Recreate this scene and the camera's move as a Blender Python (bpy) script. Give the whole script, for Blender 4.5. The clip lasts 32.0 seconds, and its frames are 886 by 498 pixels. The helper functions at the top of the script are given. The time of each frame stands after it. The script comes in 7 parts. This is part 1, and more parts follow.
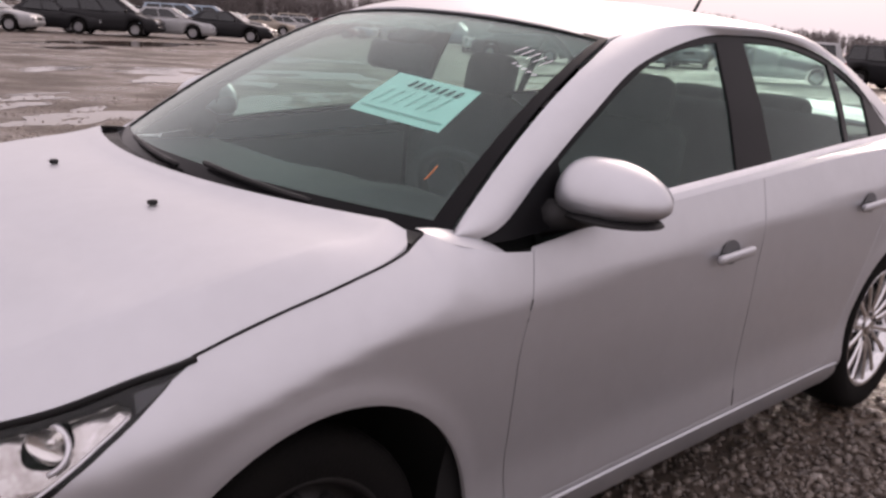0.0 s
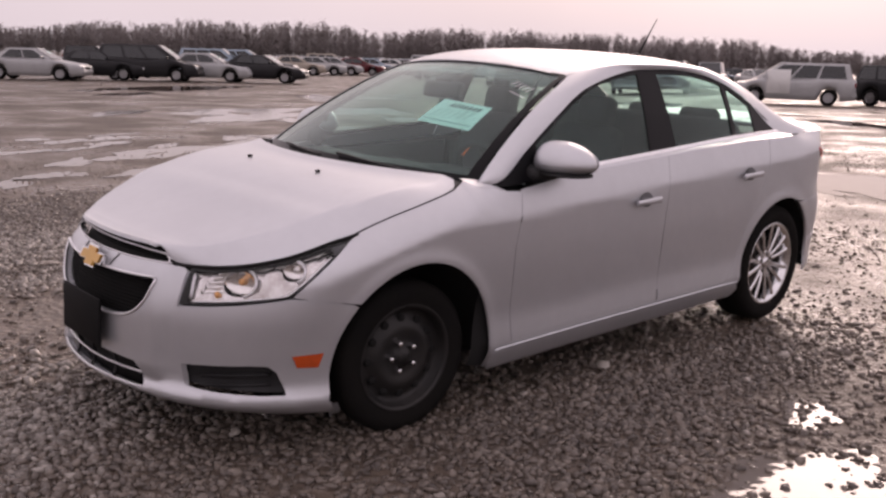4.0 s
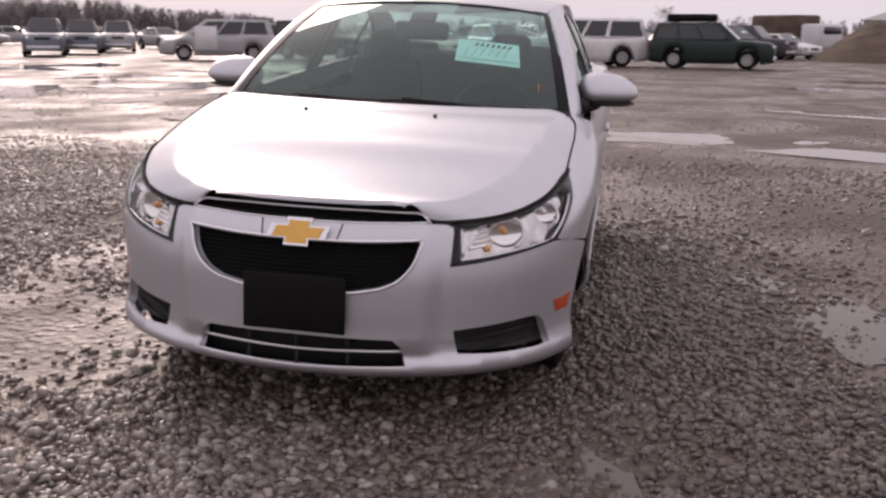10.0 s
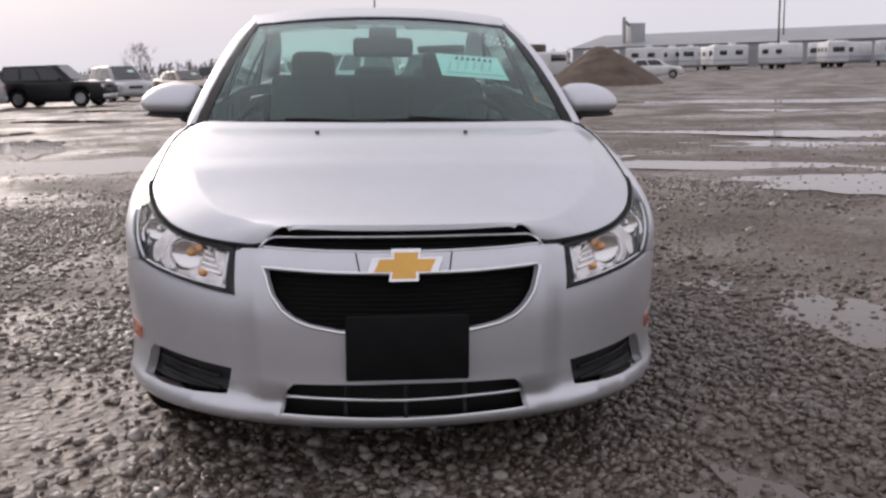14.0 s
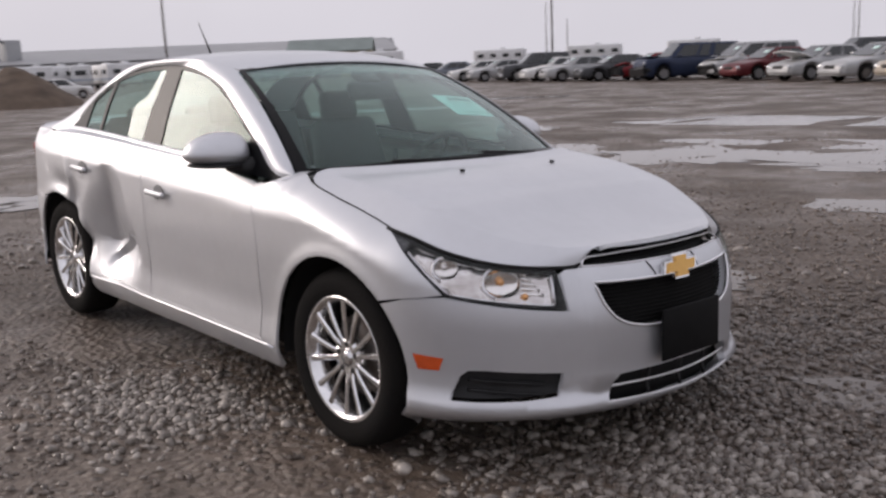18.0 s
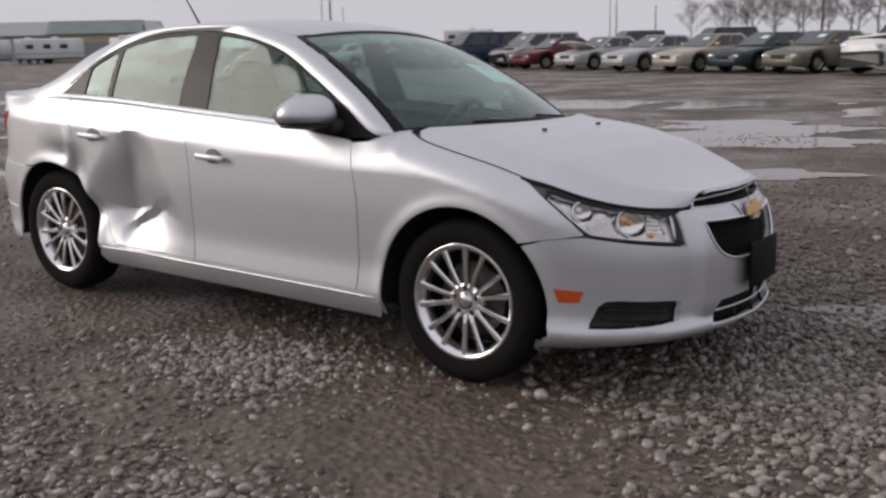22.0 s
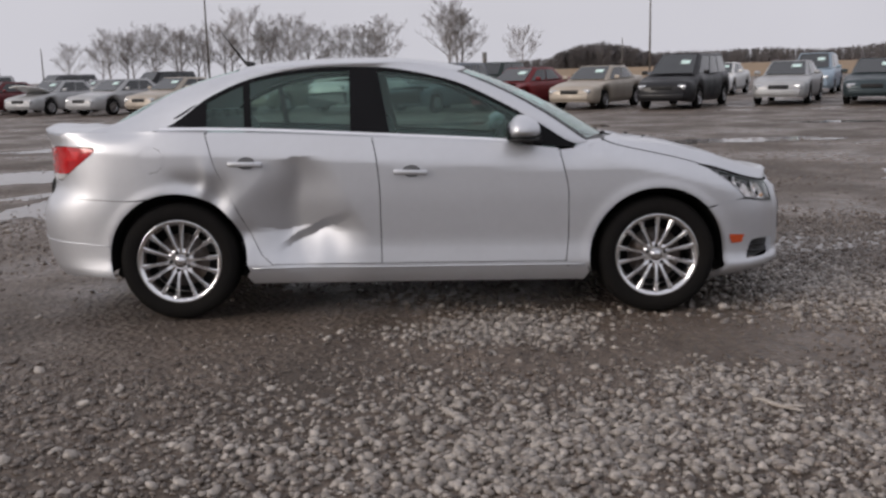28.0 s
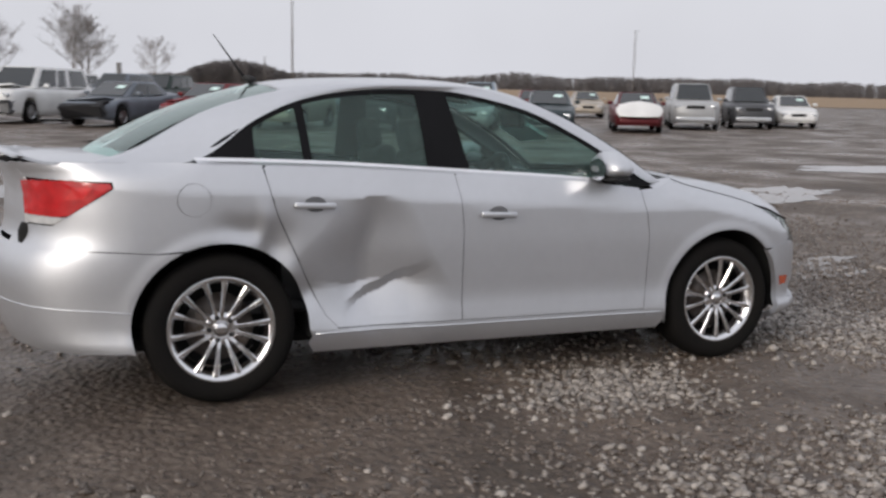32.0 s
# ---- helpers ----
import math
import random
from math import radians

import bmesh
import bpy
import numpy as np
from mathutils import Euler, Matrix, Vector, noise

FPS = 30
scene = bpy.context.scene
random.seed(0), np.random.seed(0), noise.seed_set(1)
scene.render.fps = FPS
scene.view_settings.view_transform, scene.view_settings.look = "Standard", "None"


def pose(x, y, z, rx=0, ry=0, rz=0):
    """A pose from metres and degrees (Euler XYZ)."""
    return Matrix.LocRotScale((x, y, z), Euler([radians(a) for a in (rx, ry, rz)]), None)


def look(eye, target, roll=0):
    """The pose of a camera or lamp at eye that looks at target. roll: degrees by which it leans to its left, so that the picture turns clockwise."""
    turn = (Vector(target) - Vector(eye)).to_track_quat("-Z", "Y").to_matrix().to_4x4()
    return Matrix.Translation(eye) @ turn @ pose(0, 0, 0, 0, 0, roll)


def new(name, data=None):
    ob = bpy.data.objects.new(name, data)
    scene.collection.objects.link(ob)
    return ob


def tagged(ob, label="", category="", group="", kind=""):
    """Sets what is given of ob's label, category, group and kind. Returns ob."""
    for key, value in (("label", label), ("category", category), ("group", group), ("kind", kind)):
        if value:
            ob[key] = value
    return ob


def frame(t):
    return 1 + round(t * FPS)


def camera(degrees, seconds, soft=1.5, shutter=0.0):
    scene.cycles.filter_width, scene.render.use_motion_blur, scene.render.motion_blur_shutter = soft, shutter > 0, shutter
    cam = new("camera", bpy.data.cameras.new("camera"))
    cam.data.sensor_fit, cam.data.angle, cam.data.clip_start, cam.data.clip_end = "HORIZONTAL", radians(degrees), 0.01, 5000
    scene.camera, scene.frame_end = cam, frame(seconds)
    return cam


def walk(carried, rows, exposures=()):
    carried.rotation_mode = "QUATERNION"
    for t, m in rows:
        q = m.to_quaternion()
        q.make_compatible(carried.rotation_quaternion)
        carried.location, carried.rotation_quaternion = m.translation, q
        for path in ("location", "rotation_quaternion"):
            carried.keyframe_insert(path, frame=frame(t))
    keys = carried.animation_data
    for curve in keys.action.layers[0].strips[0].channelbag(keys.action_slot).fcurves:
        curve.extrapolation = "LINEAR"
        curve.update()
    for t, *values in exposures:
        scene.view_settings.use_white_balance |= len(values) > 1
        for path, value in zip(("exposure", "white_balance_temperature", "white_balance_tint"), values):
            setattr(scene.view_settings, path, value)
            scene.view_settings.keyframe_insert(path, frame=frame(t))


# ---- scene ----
cam = camera(50.0, 32.0, soft=2.6, shutter=0.4)
PATH = [
    (0, (2.363, 2.149, 1.360), (0.986, 0.771, 0.906), 3.74),
    (0.5, (2.584, 2.397, 1.382), (1.212, 1.012, 0.933), 3.47),
    (1, (2.754, 2.669, 1.384), (1.441, 1.229, 0.938), 2.79),
    (1.5, (2.927, 2.875, 1.416), (1.621, 1.421, 0.993), 2.76),
    (2, (3.173, 2.961, 1.419), (1.827, 1.550, 0.977), 2.19),
    (2.5, (3.300, 3.135, 1.426), (1.975, 1.697, 1.007), 2.56),
    (3, (3.424, 3.267, 1.389), (2.098, 1.841, 0.929), 2.01),
    (3.5, (3.543, 3.361, 1.415), (2.205, 1.933, 1.001), 2.18),
    (5.5, (3.703, 3.529, 1.345), (2.362, 2.098, 0.956), -0.11),
    (6, (3.690, 3.476, 1.341), (2.345, 2.064, 0.896), 0.18),
    (6.5, (3.701, 3.456, 1.366), (2.343, 2.060, 0.908), 1.30),
    (7, (3.897, 3.246, 1.349), (2.379, 2.007, 0.944), 1.67),
    (7.5, (4.124, 2.915, 1.366), (2.539, 1.764, 0.961), 2.03),
    (8, (4.229, 2.484, 1.365), (2.544, 1.484, 0.967), 0.20),
    (8.5, (4.465, 2.135, 1.341), (2.668, 1.339, 0.970), 0.98),
    (9, (4.674, 1.747, 1.284), (2.828, 1.104, 0.864), -0.74),
    (9.5, (4.791, 1.354, 1.253), (2.897, 0.835, 0.874), -0.67),
    (10, (4.955, 0.986, 1.260), (3.038, 0.628, 0.817), 0.60),
    (10.5, (4.986, 0.682, 1.308), (3.038, 0.451, 0.920), 2.20),
    (11, (4.905, 0.396, 1.251), (2.940, 0.292, 0.891), -0.72),
    (11.5, (4.878, 0.167, 1.237), (2.921, 0.168, 0.823), 0.80),
    (12, (4.826, 0.034, 1.243), (2.865, 0.147, 0.866), 3.96),
    (12.5, (4.754, -0.022, 1.210), (2.795, 0.088, 0.824), 1.09),
    (13, (4.748, -0.077, 1.215), (2.800, 0.131, 0.816), -1.28),
    (13.5, (4.744, -0.099, 1.172), (2.790, 0.112, 0.803), -1.31),
    (14, (4.705, -0.092, 1.173), (2.748, 0.078, 0.800), -1.59),
    (14.5, (4.719, -0.210, 1.189), (2.770, 0.055, 0.826), -1.41),
    (16.5, (4.526, -1.528, 1.281), (2.802, -0.598, 0.876), -2.17),
    (17, (4.350, -1.885, 1.301), (2.697, -0.821, 0.933), -3.56),
    (17.5, (4.245, -2.296, 1.268), (2.657, -1.130, 0.922), -3.15),
    (18, (4.122, -2.696, 1.382), (2.635, -1.415, 0.998), -2.55),
    (18.5, (4.003, -3.030, 1.344), (2.648, -1.601, 0.995), -3.23),
    (19, (3.863, -3.326, 1.382), (2.598, -1.824, 1.004), -4.59),
    (19.5, (3.724, -3.577, 1.406), (2.414, -2.107, 1.051), -3.73),
    (20, (3.623, -3.562, 1.314), (2.359, -2.051, 0.967), -2.49),
    (20.5, (3.636, -3.574, 1.304), (2.375, -2.070, 0.920), -3.09),
    (21, (3.639, -3.609, 1.289), (2.383, -2.103, 0.892), -2.51),
    (21.5, (3.574, -3.606, 1.320), (2.323, -2.107, 0.886), -3.25),
    (22, (3.403, -3.808, 1.343), (2.266, -2.219, 0.919), -1.47),
    (22.5, (3.108, -4.167, 1.436), (2.109, -2.492, 0.989), -2.63),
    (23, (2.777, -4.242, 1.433), (2.009, -2.445, 1.006), -3.26),
    (23.5, (2.464, -4.416, 1.458), (1.819, -2.571, 1.032), -1.16),
    (24, (1.974, -4.670, 1.428), (1.439, -2.791, 1.000), -1.02),
    (24.5, (1.611, -4.800, 1.471), (1.146, -2.909, 1.015), -1.67),
    (25, (1.181, -5.044, 1.427), (0.882, -3.114, 0.996), -1.93),
    (25.5, (0.817, -5.185, 1.467), (0.605, -3.246, 1.027), -0.94),
    (27.5, (0.130, -6.005, 1.407), (0.220, -4.039, 1.053), -0.81),
    (28, (0.074, -6.061, 1.391), (0.099, -4.095, 1.023), -1.56),
    (28.5, (0.065, -6.064, 1.380), (0.074, -4.099, 1.008), -1.55),
    (29, (0.057, -6.063, 1.389), (0.060, -4.097, 1.021), -1.42),
    (29.5, (-0.052, -6.087, 1.386), (-0.021, -4.121, 1.023), -1.49),
    (30, (-0.283, -6.016, 1.402), (-0.160, -4.055, 1.031), -0.44),
    (31, (-1.213, -5.553, 1.414), (-0.888, -3.626, 0.989), -1.94),
    (31.5, (-1.567, -5.214, 1.415), (-1.001, -3.330, 1.056), 2.25),
    (32, (-2.033, -4.892, 1.441), (-1.261, -3.078, 1.107), 1.26),
]
walk(cam, [(t, look(eye, target, roll)) for t, eye, target, roll in PATH],
     [(0, 0.66, 7200, 29), (1.5, 0.45, 7350, 29), (6, 0.54, 7300, 33), (9, 0.54, 7200, 31), (11, 0.46, 6850, 23), (13, 0.55, 6650, 18), (17.5, 0.45, 6650, 17), (19, 0.27, 6750, 17), (24.3, 0.20, 6600, 13.5), (25.2, 0.29, 6600, 13.5), (28, 0.27, 6600, 14), (31, 0.44, 6650, 13), (32, 0.46, 6550, 11)])

# ---- world and light: low hazy sun behind thin overcast ----
SUN_AZ, SUN_EL = radians(-151), radians(23)
world = bpy.data.worlds.new("overcast_sky")
scene.world = world
world.use_nodes = True
wn, wl = world.node_tree.nodes, world.node_tree.links
wn.clear()
w_out = wn.new("ShaderNodeOutputWorld")
w_bg = wn.new("ShaderNodeBackground")
w_sky = wn.new("ShaderNodeTexSky")
w_sky.sky_type, w_sky.sun_disc = "NISHITA", False
w_sky.sun_elevation, w_sky.sun_rotation = SUN_EL, radians(90) - SUN_AZ
w_sky.dust_density, w_sky.air_density, w_sky.ozone_density = 6.0, 1.6, 2.0
w_haze = wn.new("ShaderNodeMixRGB")
w_haze.inputs[0].default_value = 0.93
w_haze.inputs[2].default_value = (6.6, 6.75, 7.3, 1)
# cloud brightness: brighter round the sun and towards the zenith
w_geo = wn.new("ShaderNodeTexCoord")
w_dot = wn.new("ShaderNodeVectorMath")
w_dot.operation = "DOT_PRODUCT"
w_dot.inputs[1].default_value = (math.cos(SUN_EL) * math.cos(SUN_AZ), math.cos(SUN_EL) * math.sin(SUN_AZ), math.sin(SUN_EL))
w_ramp = wn.new("ShaderNodeMapRange")
w_ramp.interpolation_type = "SMOOTHSTEP"
w_ramp.inputs[1].default_value, w_ramp.inputs[2].default_value = 0.88, 1.0
w_ramp.inputs[3].default_value, w_ramp.inputs[4].default_value = 1.0, 1.2
w_noise = wn.new("ShaderNodeTexNoise")
w_noise.inputs["Scale"].default_value, w_noise.inputs["Detail"].default_value = 2.2, 5.0
w_nr = wn.new("ShaderNodeMapRange")
w_nr.inputs[3].default_value, w_nr.inputs[4].default_value = 0.86, 1.14
w_mul = wn.new("ShaderNodeMath")
w_mul.operation = "MULTIPLY"
w_vm = wn.new("ShaderNodeVectorMath")
w_vm.operation = "SCALE"
wl.new(w_geo.outputs["Generated"], w_dot.inputs[0])
wl.new(w_geo.outputs["Generated"], w_noise.inputs["Vector"])
wl.new(w_dot.outputs["Value"], w_ramp.inputs[0])
wl.new(w_noise.outputs[0], w_nr.inputs[0])
wl.new(w_ramp.outputs[0], w_mul.inputs[0])
wl.new(w_nr.outputs[0], w_mul.inputs[1])
wl.new(w_sky.outputs[0], w_haze.inputs[1])
wl.new(w_haze.outputs[0], w_vm.inputs[0])
wl.new(w_mul.outputs[0], w_vm.inputs["Scale"])
w_sep, w_zen, w_m2 = wn.new("ShaderNodeSeparateXYZ"), wn.new("ShaderNodeMapRange"), wn.new("ShaderNodeVectorMath")
w_zen.inputs[1].default_value, w_zen.inputs[2].default_value, w_zen.inputs[3].default_value, w_zen.inputs[4].default_value = 0.05, 1.0, 1.0, 1.2
w_m2.operation = "SCALE"
wl.new(w_geo.outputs["Generated"], w_sep.inputs[0])
wl.new(w_sep.outputs["Z"], w_zen.inputs[0])
wl.new(w_vm.outputs[0], w_m2.inputs[0])
wl.new(w_zen.outputs[0], w_m2.inputs["Scale"])
wl.new(w_m2.outputs[0], w_bg.inputs[0])
wl.new(w_bg.outputs[0], w_out.inputs[0])
w_bg.inputs[1].default_value = 0.079
sun = new("sun", bpy.data.lights.new("sun", "SUN"))
sun.data.energy, sun.data.angle, sun.data.color = 1.2, radians(28), (1.0, 0.94, 0.86)
sun.matrix_world = look(Vector((math.cos(SUN_EL) * math.cos(SUN_AZ), math.cos(SUN_EL) * math.sin(SUN_AZ), math.sin(SUN_EL))) * 60, (0, 0, 0))

# ---- materials ----
def material(name, colour, rough=0.5, metal=0.0, coat=0.0, bump=0.0, bump_scale=60.0, vary=0.0, vary_scale=4.0, ior=1.45, spec=0.5,
             emit=None, glass=0.0, alpha=1.0, colour2=None, rough_vary=0.0, random_vary=0.0, island=False):
    m = bpy.data.materials.new(name)
    m.use_nodes = True
    n, l = m.node_tree.nodes, m.node_tree.links
    b = n["Principled BSDF"]
    b.inputs["Base Color"].default_value = (*colour, 1)
    b.inputs["Roughness"].default_value = rough
    b.inputs["Metallic"].default_value = metal
    b.inputs["Coat Weight"].default_value = coat
    b.inputs["Coat Roughness"].default_value = 0.04
    b.inputs["IOR"].default_value = ior
    b.inputs["Specular IOR Level"].default_value = spec
    b.inputs["Transmission Weight"].default_value = glass
    if emit:
        b.inputs["Emission Color"].default_value, b.inputs["Emission Strength"].default_value = (*emit[:3], 1), emit[3]
    tex = None
    if vary or bump or rough_vary or colour2:
        tex = n.new("ShaderNodeTexCoord")
    if vary or colour2:
        c2 = colour2 or tuple(c * (1 - vary) for c in colour)
        t1, t2 = n.new("ShaderNodeTexNoise"), n.new("ShaderNodeTexNoise")
        t1.inputs["Scale"].default_value, t2.inputs["Scale"].default_value = vary_scale, vary_scale * 9
        t1.inputs["Detail"].default_value = t2.inputs["Detail"].default_value = 4
        add = n.new("ShaderNodeMath")
        add.operation = "MULTIPLY_ADD"
        add.inputs[1].default_value = 0.4
        ramp = n.new("ShaderNodeMapRange")
        ramp.inputs[1].default_value, ramp.inputs[2].default_value = 0.5, 0.9
        mix = n.new("ShaderNodeMixRGB")
        mix.inputs[1].default_value, mix.inputs[2].default_value = (*colour, 1), (*c2, 1)
        l.new(tex.outputs["Object"], t1.inputs["Vector"])
        l.new(tex.outputs["Object"], t2.inputs["Vector"])
        l.new(t2.outputs[0], add.inputs[0])
        l.new(t1.outputs[0], add.inputs[2])
        l.new(add.outputs[0], ramp.inputs[0])
        l.new(ramp.outputs[0], mix.inputs[0])
        l.new(mix.outputs[0], b.inputs["Base Color"])
        last = mix
        if random_vary:
            info = n.new("ShaderNodeNewGeometry") if island else n.new("ShaderNodeObjectInfo")
            hsv = n.new("ShaderNodeHueSaturation")
            mr = n.new("ShaderNodeMapRange")
            mr.inputs[3].default_value, mr.inputs[4].default_value = 1 - random_vary, 1 + random_vary
            l.new(info.outputs["Random Per Island" if island else "Random"], mr.inputs[0])
            l.new(mr.outputs[0], hsv.inputs["Value"])
            l.new(mix.outputs[0], hsv.inputs["Color"])
            l.new(hsv.outputs[0], b.inputs["Base Color"])
        if rough_vary:
            rr = n.new("ShaderNodeMapRange")
            rr.inputs[1].default_value, rr.inputs[2].default_value = 0.5, 0.9
            rr.inputs[3].default_value, rr.inputs[4].default_value = rough, min(1, rough + rough_vary)
            l.new(add.outputs[0], rr.inputs[0])
            l.new(rr.outputs[0], b.inputs["Roughness"])
    if bump:
        t3, bm = n.new("ShaderNodeTexNoise"), n.new("ShaderNodeBump")
        t3.inputs["Scale"].default_value, t3.inputs["Detail"].default_value = bump_scale, 3
        bm.inputs["Strength"].default_value, bm.inputs["Distance"].default_value = bump, 0.01
        l.new(tex.outputs["Object"], t3.inputs["Vector"])
        l.new(t3.outputs[0], bm.inputs["Height"])
        l.new(bm.outputs[0], b.inputs["Normal"])
    return m


def clear_pane(name, tint, reflect=1.0, rough=0.0, dust_sheen=0.0, ior=1.55):
    """Thin car glass: tinted see-through with a mirror sheen that grows at grazing angles."""
    m = bpy.data.materials.new(name)
    m.use_nodes = True
    n, l = m.node_tree.nodes, m.node_tree.links
    n.clear()
    out, mix, tr, gl, fr, pw, mr = (n.new("ShaderNode" + k) for k in ("OutputMaterial", "MixShader", "BsdfTransparent", "BsdfGlossy", "LayerWeight", "Math", "MapRange"))
    tr.inputs[0].default_value = (*tint, 1)
    gl.inputs[0].default_value = (reflect * 0.92, reflect, reflect * 0.97, 1)
    gl.inputs["Roughness"].default_value = rough
    f0 = ((ior - 1) / (ior + 1)) ** 2
    fr.inputs["Blend"].default_value = 0.5
    pw.operation = "POWER"
    pw.inputs[1].default_value = 4.6
    mr.inputs[3].default_value, mr.inputs[4].default_value = f0, 1.0
    l.new(fr.outputs["Facing"], pw.inputs[0])
    l.new(pw.outputs[0], mr.inputs[0])
    l.new(mr.outputs[0], mix.inputs[0])
    l.new(tr.outputs[0], mix.inputs[1])
    l.new(gl.outputs[0], mix.inputs[2])
    # diffuse pale teal film: dust plus the hazy reflections, put in as colour
    if dust_sheen:
        dm, df, tx, tn, tr2 = (n.new("ShaderNode" + k) for k in ("MixShader", "BsdfDiffuse", "TexCoord", "TexNoise", "MapRange"))
        df.inputs[0].default_value = (0.40, 0.60, 0.57, 1)
        tn.inputs["Scale"].default_value, tn.inputs["Detail"].default_value = 3.0, 5.0
        tr2.inputs[1].default_value, tr2.inputs[2].default_value, tr2.inputs[3].default_value, tr2.inputs[4].default_value = 0.3, 0.7, dust_sheen * 0.6, dust_sheen * 1.4
        l.new(tx.outputs["Object"], tn.inputs["Vector"])
        l.new(tn.outputs[0], tr2.inputs[0])
        l.new(tr2.outputs[0], dm.inputs[0])
        l.new(mix.outputs[0], dm.inputs[1])
        l.new(df.outputs[0], dm.inputs[2])
        l.new(dm.outputs[0], out.inputs[0])
    else:
        l.new(mix.outputs[0], out.inputs[0])
    return m


M_SILVER = material("silver_metallic_paint", (0.59, 0.602, 0.63), 0.42, 0.78, 0.5, 0.02, 900, 0.05, 2.5, rough_vary=0.06)
M_BLACK = material("black_plastic", (0.012, 0.012, 0.013), 0.5, 0, 0, 0.15, 400, 0.3, 8, rough_vary=0.2)
M_GLOSSBLACK = material("gloss_black_trim", (0.007, 0.007, 0.008), 0.28, 0, 0.0, vary=0.2, vary_scale=5, spec=0.12)
M_BEZEL = material("lamp_bezel", (0.010, 0.010, 0.011), 0.3, 0, 0.0, vary=0.2, vary_scale=9, spec=0.3)
M_PLATE = material("matt_black_plate", (0.0075, 0.0075, 0.008), 0.6, vary=0.3, vary_scale=14, spec=0.15)
M_MESH = material("grille_mesh", (0.006, 0.006, 0.006), 0.7, spec=0.15)
M_TRIM = material("bright_trim", (0.86, 0.86, 0.88), 0.30, 0.85, 0.3, vary=0.08, vary_scale=9)
M_POCKETSHADE = material("handle_pocket_shade", (0.13, 0.132, 0.138), 0.5, 0.3, vary=0.2, vary_scale=30)
# near-black, so the shade of gaps and cavities sits in the colour
M_GAP = material("dark_gap", (0.006, 0.006, 0.006), 0.9)
M_CHROME = material("chrome", (0.82, 0.82, 0.83), 0.09, 1.0, 0, 0.02, 200, 0.12, 9, rough_vary=0.12)
M_REFLECTOR = material("lamp_reflector", (0.94, 0.92, 0.89), 0.12, 0.9, 0.6)
M_RUBBER = material("tyre_rubber", (0.010, 0.0095, 0.0095), 0.8, 0, 0, 0.4, 120, colour2=(0.013, 0.012, 0.011), vary_scale=6, rough_vary=0.1, spec=0.08)
M_STEEL = material("black_steel_wheel", (0.011, 0.011, 0.0115), 0.5, 0.1, 0, 0.1, 150, colour2=(0.020, 0.018, 0.017), vary_scale=9)
M_BRAKE = material("brake_metal", (0.13, 0.12, 0.115), 0.5, 0.8, 0, 0.2, 80, colour2=(0.075, 0.055, 0.045), vary_scale=14)
M_GOLD = material("gold_emblem", (0.72, 0.40, 0.09), 0.32, 0.75, 0.6, vary=0.1)
M_AMBER = material("amber_lens", (0.62, 0.085, 0.014), 0.12, 0, 0.8, vary=0.25, vary_scale=30)
M_AMBERBULB = material("amber_bulb", (0.85, 0.42, 0.15), 0.12, 0.45, 0.8)
M_RED = material("red_lens", (0.55, 0.012, 0.015), 0.08, 0, 1.0, vary=0.3, vary_scale=20)
M_REDLAMP = material("red_lens_bright", (0.75, 0.03, 0.03), 0.08, 0, 1.0, vary=0.3, vary_scale=20)
M_WHITELENS = material("white_lens", (0.75, 0.75, 0.75), 0.1, 0.3, 1.0, vary=0.2, vary_scale=30)
M_GLASS = clear_pane("window_glass", (0.70, 0.91, 0.86), dust_sheen=0.06, ior=1.5)
M_SIDEGLASS = clear_pane("side_glass", (0.50, 0.64, 0.60), dust_sheen=0.06, ior=1.45, reflect=0.78)
M_TINTSTRIP = clear_pane("windscreen_tint_band", (0.45, 0.47, 0.5), ior=1.1)
M_LENS = clear_pane("lamp_lens", (0.95, 0.95, 0.96), reflect=0.6, ior=1.4)
M_LAMPBODY = material("lamp_inner_shell", (0.90, 0.885, 0.87), 0.15, 0.85, 0.4, 0.28, 30, colour2=(0.50, 0.46, 0.43), vary_scale=14)
M_CLOTH = material("seat_cloth", (0.055, 0.056, 0.058), 0.85, 0, 0, 0.4, 300, 0.3, 12)
M_DASH = material("dashboard_vinyl", (0.03, 0.031, 0.033), 0.6, 0, 0, 0.3, 400, 0.25, 10)
M_HEADLINER = material("headliner", (0.40, 0.40, 0.39), 0.9, 0, 0, 0.2, 300, 0.1, 6)
M_PAPER = material("green_paper", (0.62, 0.90, 0.86), 0.7, vary=0.12, vary_scale=14)
M_INK = material("dark_marker", (0.07, 0.10, 0.10), 0.6)
M_PENCIL = material("faint_print", (0.30, 0.46, 0.44), 0.7)
M_LAMPTIP = material("lamp_grey_tip", (0.075, 0.077, 0.082), 0.3, 0.3, vary=0.2, vary_scale=9)
M_WHITEMARK = material("white_chalk_marker", (0.55, 0.58, 0.6), 0.7)
M_ORANGEMARK = material("orange_marker", (0.8, 0.25, 0.08), 0.7)


# ---- mesh helpers ----
from mathutils.geometry import delaunay_2d_cdt


